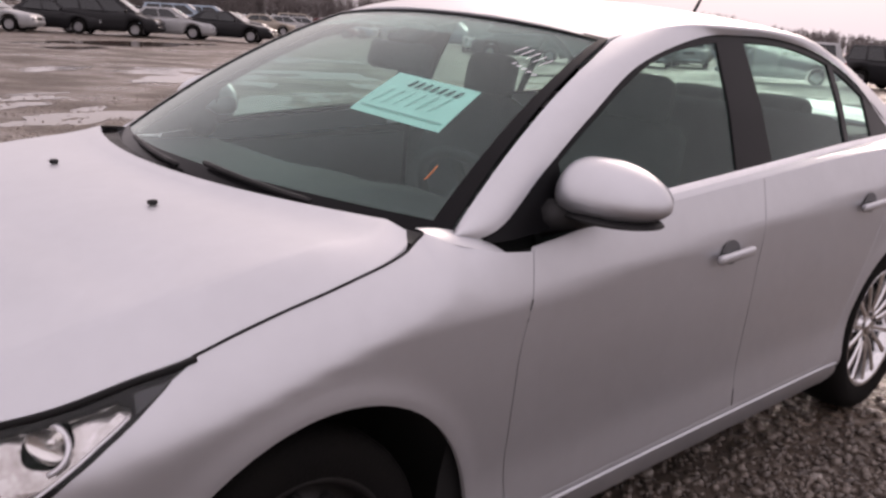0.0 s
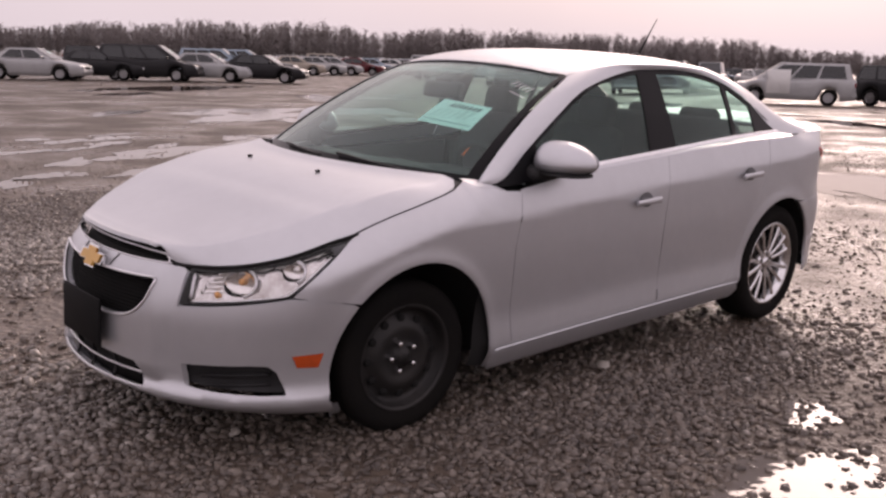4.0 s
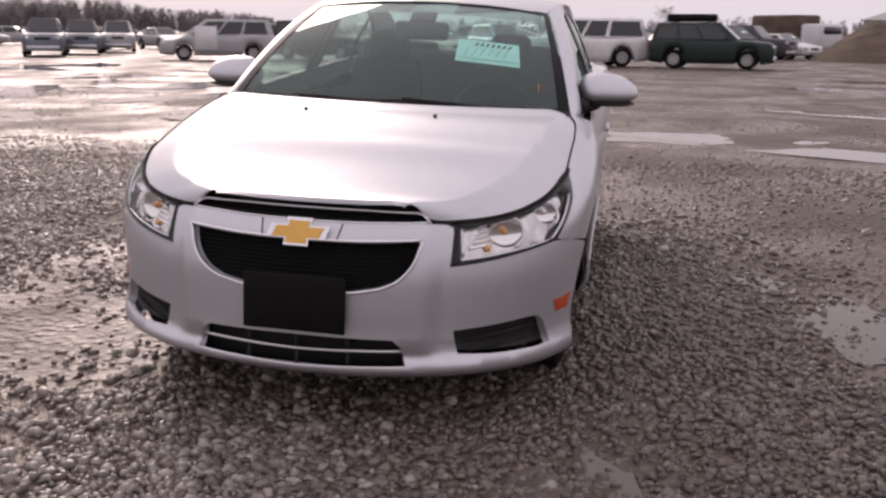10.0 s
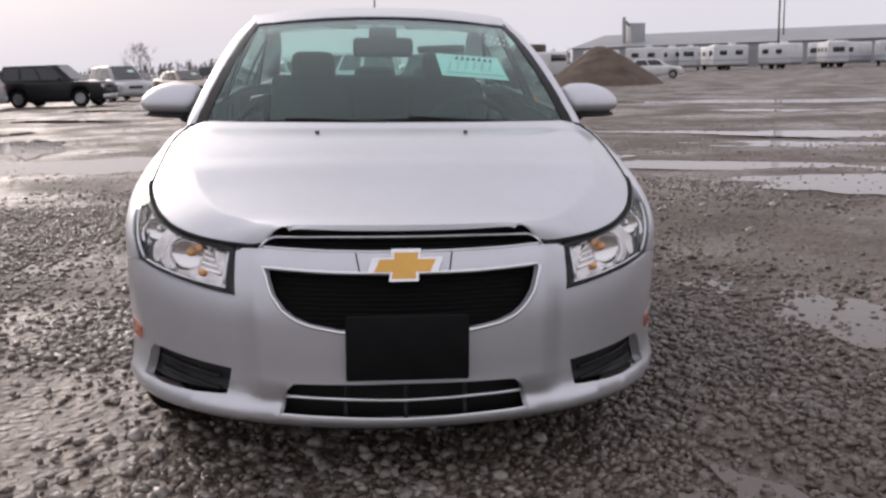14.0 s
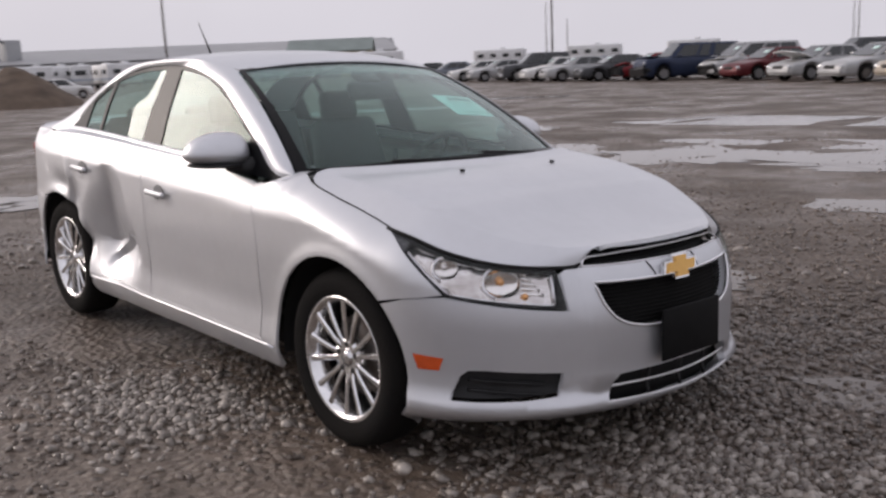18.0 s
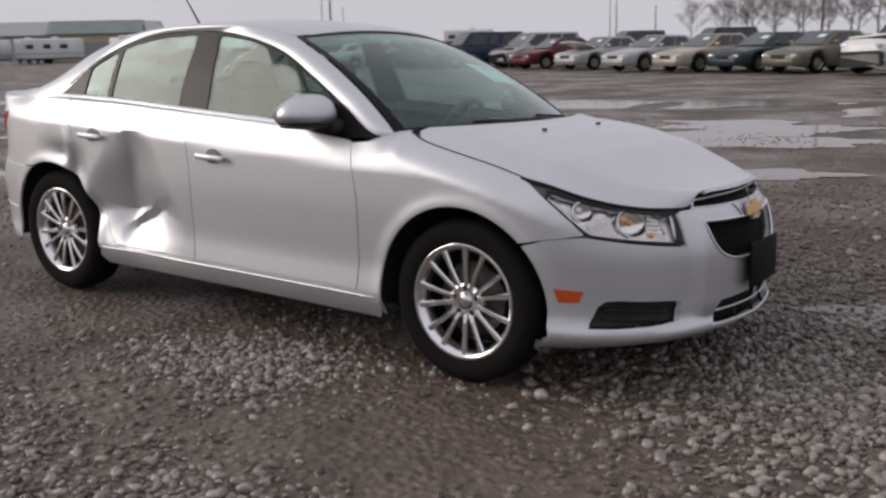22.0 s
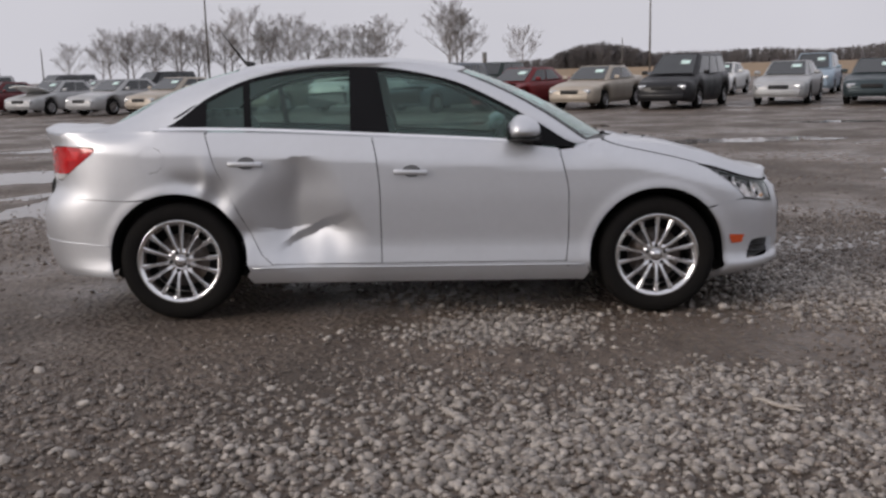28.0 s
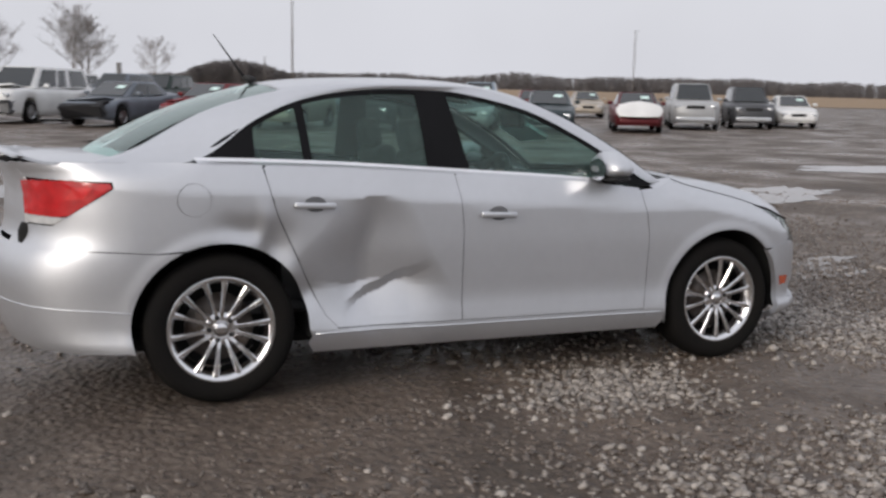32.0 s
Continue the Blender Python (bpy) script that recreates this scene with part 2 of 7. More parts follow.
def spline(points):
    """A smooth function through (x, y) pairs with rising x."""
    xs, ys = (np.array(c, float) for c in zip(*points))
    d = np.diff(ys) / np.diff(xs)
    m = np.empty(len(xs))
    m[0], m[-1] = d[0], d[-1]
    h = np.diff(xs)
    m[1:-1] = (d[:-1] * h[1:] + d[1:] * h[:-1]) / (h[1:] + h[:-1])

    def f(x):
        x = np.clip(np.asarray(x, float), xs[0], xs[-1])
        i = np.clip(np.searchsorted(xs, x, side="right") - 1, 0, len(xs) - 2)
        hh = xs[i + 1] - xs[i]
        t = (x - xs[i]) / hh
        return ((2 * t**3 - 3 * t**2 + 1) * ys[i] + (t**3 - 2 * t**2 + t) * hh * m[i]
                + (3 * t**2 - 2 * t**3) * ys[i + 1] + (t**3 - t**2) * hh * m[i + 1])
    return f


def smooth(a, b, x):
    t = np.clip((np.asarray(x, float) - a) / (b - a), 0, 1)
    return t * t * (3 - 2 * t)


def mesh_from(name, verts, faces, mat, smooth_faces=True):
    me = bpy.data.meshes.new(name)
    me.from_pydata([tuple(map(float, v)) for v in verts], [], [tuple(map(int, f)) for f in faces])
    me.materials.append(mat)
    if smooth_faces:
        me.shade_smooth()
    me.update()
    return me


def child(name, me, parent, label="", m=None):
    ob = new(name, me)
    if parent is not None:
        ob.parent = parent
    if m is not None:
        ob.matrix_basis = m
    if label:
        ob["label"] = label
    return ob


def part(name, bm, mat, parent, label="", smooth_faces=True, m=None):
    """Links a bmesh as one mesh object under a thing or a part."""
    me = bpy.data.meshes.new(name)
    bm.to_mesh(me)
    bm.free()
    me.materials.append(mat)
    if smooth_faces:
        me.shade_smooth()
    return child(name, me, parent, label, m)


def thing(name, m=None, label="", category="", group="", kind=""):
    ob = new(name)
    if m is not None:
        ob.matrix_basis = m
    return tagged(ob, label, category, group, kind)


def box(bm, cx, cy, cz, sx, sy, sz, bevel=0.0, segments=2, m=None):
    r = bmesh.ops.create_cube(bm, size=1.0)
    vs = r["verts"]
    bmesh.ops.scale(bm, vec=(sx, sy, sz), verts=vs)
    if bevel:
        es = list({e for v in vs for e in v.link_edges})
        out = bmesh.ops.bevel(bm, geom=es, offset=bevel, segments=segments, affect="EDGES", profile=0.5)
        vs = list({v for f in out["faces"] for v in f.verts} | {v for v in vs if v.is_valid})
    bmesh.ops.translate(bm, vec=(cx, cy, cz), verts=vs)
    if m is not None:
        bmesh.ops.transform(bm, matrix=m, verts=vs)
    return vs


def tube(bm, points, radius, sides=8, closed=False, caps=True):
    """A round bar along points; radius is one number or one for each point."""
    pts = [Vector(p) for p in points]
    radii = [radius] * len(pts) if isinstance(radius, (int, float)) else list(radius)
    rings, n = [], len(pts)
    for i, p in enumerate(pts):
        a = pts[(i - 1) % n] if closed or i else p
        b = pts[(i + 1) % n] if closed or i < n - 1 else p
        d = (b - a).normalized() if (b - a).length > 1e-9 else Vector((0, 0, 1))
        side = d.cross(Vector((0, 0, 1)) if abs(d.z) < 0.9 else Vector((1, 0, 0))).normalized()
        up = side.cross(d)
        rings.append([bm.verts.new(p + radii[i] * (math.cos(2 * math.pi * k / sides) * side + math.sin(2 * math.pi * k / sides) * up)) for k in range(sides)])
    for i in range(n if closed else n - 1):
        r0, r1 = rings[i], rings[(i + 1) % n]
        for k in range(sides):
            bm.faces.new((r0[k], r0[(k + 1) % sides], r1[(k + 1) % sides], r1[k]))
    if caps and not closed:
        bm.faces.new(rings[0][::-1])
        bm.faces.new(rings[-1])


def lathe(bm, profile, sides=48, axis="y"):
    """Turns (radius, along) pairs round the y axis."""
    rings = []
    for r, a in profile:
        rings.append([bm.verts.new((r * math.cos(2 * math.pi * k / sides), a, r * math.sin(2 * math.pi * k / sides))) for k in range(sides)])
    for r0, r1 in zip(rings, rings[1:]):
        for k in range(sides):
            bm.faces.new((r0[k], r1[k], r1[(k + 1) % sides], r0[(k + 1) % sides]))


def inside(poly, pts):
    poly, pts = np.asarray(poly), np.asarray(pts)
    res = np.zeros(len(pts), bool)
    x, y = pts[:, 0], pts[:, 1]
    for (x0, y0), (x1, y1) in zip(poly, np.roll(poly, -1, 0)):
        if y0 == y1:
            continue
        c = ((y0 > y) != (y1 > y)) & (x < (x1 - x0) * (y - y0) / (y1 - y0) + x0)
        res ^= c
    return res


def densify(poly, step):
    out = []
    for a, b in zip(poly, list(poly[1:]) + [poly[0]]):
        n = max(1, int(math.ceil(math.dist(a, b) / step)))
        out += [(a[0] + (b[0] - a[0]) * k / n, a[1] + (b[1] - a[1]) * k / n) for k in range(n)]
    return out


def patch(name, outline, surface, mat, parent, holes=(), step=0.03, label="", turn_in=0.012, flip=False):
    """A sheet-metal panel: a flat outline with holes, filled with a fine net, laid on surface(u, v) and turned in at its rim.
    Normals come from the surface itself."""
    loops = [densify(outline, step)] + [densify(h, step) for h in holes]
    verts, edges = [], []
    for lp in loops:
        k = len(verts)
        verts += lp
        edges += [(k + i, k + (i + 1) % len(lp)) for i in range(len(lp))]
    arr = np.array(loops[0])
    lo, hi = arr.min(0), arr.max(0)
    gx, gy = np.meshgrid(np.arange(lo[0] + step / 2, hi[0], step), np.arange(lo[1] + step / 2, hi[1], step))
    grid = np.stack([gx.ravel(), gy.ravel()], 1)
    keep = inside(loops[0], grid)
    for h in loops[1:]:
        keep &= ~inside(h, grid)
    grid = grid[keep]
    rim = np.array(verts)
    if len(grid):
        dist = np.min(np.hypot(grid[:, None, 0] - rim[None, :, 0], grid[:, None, 1] - rim[None, :, 1]), 1)
        grid = grid[dist > step * 0.45]
    verts += [tuple(g) for g in grid]
    v2, _, tris, *_ = delaunay_2d_cdt([Vector(v) for v in verts], edges, [], 0, 1e-6)
    uv = np.array([tuple(v) for v in v2])
    tris = np.array([t for t in tris if len(t) == 3])
    cen = uv[tris].mean(1)
    ok = inside(loops[0], cen)
    for h in loops[1:]:
        ok &= ~inside(h, cen)
    tris = tris[ok]
    p = np.array(surface(uv[:, 0], uv[:, 1]))
    e = 2e-3
    du = np.array(surface(uv[:, 0] + e, uv[:, 1])) - np.array(surface(uv[:, 0] - e, uv[:, 1]))
    dv = np.array(surface(uv[:, 0], uv[:, 1] + e)) - np.array(surface(uv[:, 0], uv[:, 1] - e))
    nrm = np.cross(du.T, dv.T)
    nrm /= np.linalg.norm(nrm, axis=1)[:, None] + 1e-12
    if flip:
        nrm = -nrm
    fn = np.cross(p.T[tris[:, 1]] - p.T[tris[:, 0]], p.T[tris[:, 2]] - p.T[tris[:, 0]])
    wrong = (fn * nrm[tris[:, 0]]).sum(1) < 0
    tris[wrong] = tris[wrong][:, ::-1]
    verts3 = list(p.T)
    faces = [tuple(t) for t in tris]
    normals = list(nrm)
    if turn_in:
        count = {}
        for t in faces:
            for a, b in ((t[0], t[1]), (t[1], t[2]), (t[2], t[0])):
                count[(a, b)] = 1
        border = [ab for ab in count if (ab[1], ab[0]) not in count]
        idx = {}
        for a, b in border:
            for v in (a, b):
                if v not in idx:
                    idx[v] = len(verts3)
                    verts3.append(p.T[v] - nrm[v] * turn_in)
                    normals.append(nrm[v])
        faces += [(b, a, idx[a], idx[b]) for a, b in border]
    me = mesh_from(name, verts3, faces, mat)
    me.normals_split_custom_set_from_vertices([tuple(v) for v in normals])
    return child(name, me, parent, label)


def ruled(name, curve_a, curve_b, n, k, mat, parent, bulge=0.0, label="", flip=False):
    """A strip between two curves u -> point, k steps across, bowed out by bulge."""
    us = np.linspace(0, 1, n)
    a, b = np.array([curve_a(u) for u in us]), np.array([curve_b(u) for u in us])
    along = np.gradient(a, axis=0)
    nr = np.cross(along, b - a)
    nr /= np.linalg.norm(nr, axis=1)[:, None] + 1e-9
    if flip:
        nr = -nr
    rows = [a + (b - a) * w + nr * bulge * 4 * w * (1 - w) for w in np.linspace(0, 1, k)]
    verts = np.concatenate(rows)
    faces = []
    for j in range(k - 1):
        for i in range(n - 1):
            f = (j * n + i, j * n + i + 1, (j + 1) * n + i + 1, (j + 1) * n + i)
            faces.append(f[::-1] if flip else f)
    return child(name, mesh_from(name, verts, faces, mat), parent, label)


# ---- ground ----
def ground_z(x, y):
    """Height of the yard: it rises gently on the car's right side."""
    x, y = np.asarray(x, float), np.asarray(y, float)
    t = np.clip((0.5 - y) / 1.2, 0, 1)
    s = t * t * (3 - 2 * t)
    near = np.exp(-(x**2 + (y + 1) ** 2) / 36.0)
    return s * near * (0.0298 * np.clip(-y, 0, 3) - 0.0157 * x)


def ground_material():
    m = bpy.data.materials.new("wet_gravel_ground")
    m.use_nodes = True
    n, l = m.node_tree.nodes, m.node_tree.links
    b = n["Principled BSDF"]
    tc = n.new("ShaderNodeTexCoord")

    def noise(scale, detail=5, rough=0.55):
        t = n.new("ShaderNodeTexNoise")
        t.inputs["Scale"].default_value, t.inputs["Detail"].default_value, t.inputs["Roughness"].default_value = scale, detail, rough
        l.new(tc.outputs["Object"], t.inputs["Vector"])
        return t

    def ramp(src, a, b_, lo=0.0, hi=1.0):
        r = n.new("ShaderNodeMapRange")
        r.inputs[1].default_value, r.inputs[2].default_value, r.inputs[3].default_value, r.inputs[4].default_value = a, b_, lo, hi
        l.new(src, r.inputs[0])
        return r.outputs[0]

    def mix(fac, c1, c2):
        x = n.new("ShaderNodeMixRGB")
        l.new(fac, x.inputs[0])
        for i, c in ((1, c1), (2, c2)):
            if isinstance(c, tuple):
                x.inputs[i].default_value = (*c, 1)
            else:
                l.new(c, x.inputs[i])
        return x.outputs[0]

    big, mid, fine = noise(0.22), noise(1.3), noise(14, 6, 0.65)
    mud = mix(ramp(mid.outputs[0], 0.35, 0.65), (0.060, 0.042, 0.030), (0.112, 0.083, 0.063))
    mud = mix(ramp(fine.outputs[0], 0.4, 0.75), mud, (0.158, 0.120, 0.093))
    v = n.new("ShaderNodeTexVoronoi")
    v.inputs["Scale"].default_value = 22
    l.new(tc.outputs["Object"], v.inputs["Vector"])
    bw = n.new("ShaderNodeSeparateColor")
    l.new(v.outputs["Color"], bw.inputs[0])
    stones = mix(bw.outputs[0], (0.062, 0.047, 0.037), (0.205, 0.165, 0.133))
    cover = n.new("ShaderNodeMath")
    cover.operation = "MULTIPLY"
    l.new(ramp(mid.outputs[0], 0.30, 0.55), cover.inputs[0])
    l.new(ramp(v.outputs["Distance"], 0.55, 0.25), cover.inputs[1])
    allc = mix(cover.outputs[0], mud, stones)
    tone = n.new("ShaderNodeMixRGB")
    tone.blend_type = "MULTIPLY"
    tone.inputs[0].default_value = 1.0
    l.new(allc, tone.inputs[1])
    streak = noise(0.55, 6, 0.6)
    l.new(ramp(streak.outputs[0], 0.32, 0.68, 0.56, 1.36), tone.inputs[2])
    l.new(tone.outputs[0], b.inputs["Base Color"])
    wet = ramp(streak.outputs[0], 0.42, 0.62, 0.68, 0.24)
    l.new(wet, b.inputs["Roughness"])
    b.inputs["Specular IOR Level"].default_value = 0.5
    bump1, bump2 = n.new("ShaderNodeBump"), n.new("ShaderNodeBump")
    bump1.inputs["Strength"].default_value, bump1.inputs["Distance"].default_value = 0.9, 0.035
    bump2.inputs["Strength"].default_value, bump2.inputs["Distance"].default_value = 1.0, 0.03
    l.new(ramp(mid.outputs[0], 0.2, 0.8), bump1.inputs["Height"])
    inv = ramp(v.outputs["Distance"], 0.0, 0.6, 1.0, 0.0)
    sm = n.new("ShaderNodeMath")
    sm.operation = "MULTIPLY_ADD"
    sm.inputs[1].default_value = 0.6
    l.new(inv, sm.inputs[0])
    l.new(fine.outputs[0], sm.inputs[2])
    l.new(sm.outputs[0], bump2.inputs["Height"])
    l.new(bump1.outputs[0], bump2.inputs["Normal"])
    l.new(bump2.outputs[0], b.inputs["Normal"])
    return m


M_GROUND = ground_material()
_r = np.concatenate([-np.geomspace(12, 900, 26)[::-1], np.linspace(-11.5, 11.5, 116), np.geomspace(12, 900, 26)])
gxx, gyy = np.meshgrid(_r, _r, indexing="ij")
gzz = ground_z(gxx, gyy)
_rough = np.array([noise.fractal(Vector((a * 0.55, b * 0.55, 3)), 1.0, 2.0, 4) for a, b in zip(gxx.ravel(), gyy.ravel())]).reshape(gxx.shape)
gzz = gzz + 0.012 * _rough * np.clip((np.hypot(gxx, gyy) - 0.5) / 3, 0.3, 1.6) * (np.hypot(gxx, gyy) < 60)
_m = len(_r)
_i, _j = np.meshgrid(np.arange(_m - 1), np.arange(_m - 1), indexing="ij")
_q = np.stack([_i * _m + _j, (_i + 1) * _m + _j, (_i + 1) * _m + _j + 1, _i * _m + _j + 1], -1).reshape(-1, 4)
ground = new("ground", mesh_from("ground", np.stack([gxx.ravel(), gyy.ravel(), gzz.ravel()], 1), _q, M_GROUND))
tagged(ground, "wet brown mud and gravel yard with puddles", "ground", kind="structure")


# ---- the silver saloon ----
CAR_TURN = Matrix(((0.99988, -0.00047, 0.01568, 0), (0, 0.99956, 0.02978, 0), (-0.01569, -0.02978, 0.99943, 0), (0, 0, 0, 1)))
AXLE_F, AXLE_R, TRACK, TYRE_R = 1.3425, -1.3425, 0.735, 0.334
car = thing("silver_saloon_car", CAR_TURN, "silver saloon with a dented rear door and black spare wheel", "car")

# half outline seen from above, from the middle of the nose to the middle of the tail
_ctrl = [(2.215, 0.0), (2.205, 0.15), (2.17, 0.33), (2.095, 0.52), (1.97, 0.69), (1.80, 0.81), (1.60, 0.862), (1.34, 0.876), (0.85, 0.868), (0.3, 0.862),
         (-0.3, 0.862), (-0.9, 0.866), (-1.34, 0.876), (-1.65, 0.856), (-1.92, 0.79), (-2.105, 0.66), (-2.22, 0.445), (-2.275, 0.21), (-2.29, 0.0)]
_n = np.arange(len(_ctrl))
_fx, _fy = spline(list(zip(_n, [c[0] for c in _ctrl]))), spline(list(zip(_n, [c[1] for c in _ctrl])))
_k = np.linspace(0, len(_ctrl) - 1, 1200)
_px, _py = _fx(_k), _fy(_k)
_ps = np.r_[0, np.cumsum(np.hypot(np.diff(_px), np.diff(_py)))]
S_END = float(_ps[-1])


def s_of_x(x):
    return float(np.interp(-x, -_px, _ps))


def s_of_y(y):
    """Along the nose, up to the corner."""
    return float(np.interp(y, _py[:500], _ps[:500]))


def s_of_y_rear(y):
    return S_END - float(np.interp(y, _py[::-1][:500], (S_END - _ps[::-1])[:500]))


nose_x = spline([(0.15, -0.13), (0.20, -0.075), (0.235, -0.01), (0.262, 0.030), (0.285, 0.026), (0.305, 0.008), (0.36, 0.002), (0.48, 0.0), (0.56, -0.004), (0.64, -0.022), (0.70, -0.045), (0.76, -0.085), (0.82, -0.15), (0.9, -0.26)])
tail_x = spline([(0.15, 0.16), (0.22, 0.09), (0.32, 0.03), (0.45, 0.0), (0.60, 0.0), (0.66, 0.02), (0.72, 0.06), (0.85, 0.075), (1.0, 0.06), (1.05, 0.03), (1.1, 0.03)])
side_in = spline([(0.15, 0.11), (0.20, 0.050), (0.25, 0.022), (0.305, 0.006), (0.345, 0.008), (0.42, 0.014), (0.55, 0.009), (0.68, 0.002), (0.78, 0.0), (1.2, 0.0)])
bump_in = spline([(0.15, 0.15), (0.20, 0.055), (0.235, 0.008), (0.27, 0.0), (0.34, 0.012), (0.45, 0.010), (0.60, 0.0), (1.2, 0.0)])
belt_z = spline([(-2.3, 1.05), (-1.8, 1.055), (-1.43, 1.06), (-0.92, 1.052), (-0.24, 1.02), (0.5, 0.978), (0.87, 0.945), (1.05, 0.95), (1.2, 0.925), (1.4, 0.885), (1.58, 0.846), (1.8, 0.800), (2.0, 0.752), (2.2, 0.74)])
rim_y = spline([(0.80, 0.80), (0.95, 0.755), (1.03, 0.738), (1.10, 0.764), (1.2, 0.775), (1.4, 0.775), (1.6, 0.772)])
rim_z = spline([(0.80, 0.950), (0.95, 0.972), (1.03, 0.990), (1.06, 0.978), (1.10, 0.964), (1.2, 0.940), (1.4, 0.896), (1.6, 0.850), (1.75, 0.826), (1.90, 0.782), (1.98, 0.760), (2.1, 0.745)])
crease_z = spline([(-2.2, 0.95), (-1.4, 0.925), (-0.3, 0.875), (0.8, 0.825), (1.35, 0.80), (1.7, 0.70), (2.2, 0.60)])


def shoulder_in(x0, z):
    """How far the side leans in above its crease line."""
    over = np.maximum(0, z - crease_z(x0))
    return (0.36 - 0.10 * smooth(0.8, 1.3, x0)) * (np.sqrt(over**2 + 0.0006) - 0.0245) * (over > 0)


_rx = np.array([1.03, 1.06, 1.10, 1.15, 1.2, 1.3, 1.4, 1.5, 1.6])
_rk = np.array([np.interp(-x, -_px, _py) * (1 - float(shoulder_in(x, rim_z(x))) / 0.87) - float(side_in(rim_z(x))) - float(rim_y(x)) for x in _rx])
roll_k = spline([(0.80, 0.0), (0.92, 0.02)] + list(zip(_rx, _rk)) + [(1.75, 0.050), (1.9, 0.022), (2.05, 0.0), (2.3, 0.0)])


def dent(x, z):
    """How far the knocked-in rear door and arch of the car's right side are pushed in."""
    x, z = np.asarray(x, float), np.asarray(z, float)
    x, z = x + 0.010 * np.sin(21 * z + 0.5), z + 0.008 * np.sin(15 * x + 1) + 0.004 * np.sin(39 * x)
    g = lambda cx, cz, rx, rz, a: a * np.exp(-((x - cx) / rx) ** 2 - ((z - cz) / rz) ** 2)

    def fold(x0, z0, x1, z1, amp, above, below, p, q, in0, in1, out0, out1):
        """A crease along a line: the metal sinks towards it from above and comes out again below."""
        dx, dz = x1 - x0, z1 - z0
        ln = math.hypot(dx, dz)
        up = ((z - z0) * dx - (x - x0) * dz) / ln
        t = ((x - x0) * dx + (z - z0) * dz) / ln**2
        side = np.where(up > 0, np.clip(1 - np.abs(up) / above, 0, 1) ** p, np.clip(1 - np.abs(up) / below, 0, 1) ** q)
        return amp * side * smooth(in0, in1, t) * (1 - smooth(out0, out1, t))
    # the deep push: an upright valley in the door that ends in a fold above the sill
    u = x - np.interp(z, [0.50, 0.90], [-0.715, -0.655])
    wl, wr_ = np.interp(z, [0.50, 0.90], [0.40, 0.17]), np.interp(z, [0.50, 0.90], [0.44, 0.16])
    across = np.where(u < 0, np.clip(1 + u / wl, 0, 1) ** 1.5, np.clip(1 - u / wr_, 0, 1) ** 1.35)
    across = np.where(across > 0.80, 0.80 + 0.10 * np.tanh((across - 0.80) / 0.10), across)
    z_f = np.interp(x, [-1.05, -0.72, -0.60, -0.35, -0.2], [0.540, 0.512, 0.525, 0.530, 0.53])
    low = np.clip((z_f - z) / 0.22, 0, 1)
    upright = np.where(z > z_f, np.clip((0.91 - z) / (0.91 - z_f), 0, 1) ** 0.75, np.interp(low, [0, 0.12, 0.45, 0.8, 1], [1.0, 0.90, 0.52, 0.14, 0.0]))
    d = 0.100 * across * upright
    # a slanting crease below it, and the buckled edge of the arch
    d = d + fold(-0.80, 0.378, -0.33, 0.606, 0.038, 0.046, 0.30, 1.0, 1.1, 0.0, 0.28, 0.50, 1.0)
    d = d + g(-1.12, 0.68, 0.08, 0.10, 0.034) + g(-1.26, 0.78, 0.11, 0.055, 0.020) - g(-1.17, 0.79, 0.035, 0.10, 0.014) + g(-0.99, 0.47, 0.06, 0.07, 0.026)
    return d * smooth(-0.14, -0.34, x)


def wall(s, z, sgn=1, lift=0.0):
    """The painted side of the car, all the way round: s metres along the outline from the nose, height z."""
    s, z = np.asarray(s, float), np.asarray(z, float)
    a = np.abs(s)
    x0, y0 = np.interp(a, _ps, _px), np.interp(a, _ps, _py)
    wn, wr = smooth(1.45, 2.08, x0), smooth(-1.55, -2.1, x0)
    x = x0 + nose_x(z) * wn + tail_x(z) * wr + 0.026 * (1 - smooth(0.395 - 0.12 * np.clip(z - 0.55, 0, 0.2), 0.455 - 0.12 * np.clip(z - 0.55, 0, 0.2), y0)) * smooth(1.9, 2.0, x0) * smooth(0.27, 0.36, z) * (1 - smooth(0.68, 0.76, z))
    full = y0 / 0.87
    ends = np.clip(smooth(1.55, 1.75, x0) + smooth(-1.6, -1.75, x0), 0, 1)
    ins = (side_in(z) * (1 - ends) + bump_in(z) * ends) * full
    ins = ins + shoulder_in(x0, z) * full
    ins = ins + roll_k(x0) * np.clip(1 - (rim_z(x0) - z) / 0.11, 0, 1.2) ** 2
    d = np.clip((belt_z(x0) - z) / 0.075, 0, 2)
    ins = ins + 0.055 * smooth(-1.4, -1.7, x0) * (1 - wr) * np.maximum(0, 1 - d) ** 2
    for ax in (AXLE_F, AXLE_R):
        r = np.hypot(x0 - ax, z - 0.335)
        ins = ins - 0.006 * np.exp(-((r - 0.392) / 0.035) ** 2) * (z > 0.2)
    y = y0 - ins
    if sgn < 0:
        y = y - dent(x0, z)
    y = y + lift * np.clip(y0 / 0.5, 0, 1)
    x = x + lift * (wn - wr)
    y = y * np.where(s < 0, -1, 1)
    return np.array([x, y * sgn, z])


def xz(pts):
    """Outline corners given as (x, z) turned to (s, z)."""
    return [(s_of_x(x), z) for x, z in pts]


def arch(ax, r, a0, a1, n=22, zc=0.335):
    return [(ax + r * math.cos(radians(a)), zc + r * math.sin(radians(a))) for a in np.linspace(a0, a1, n)]


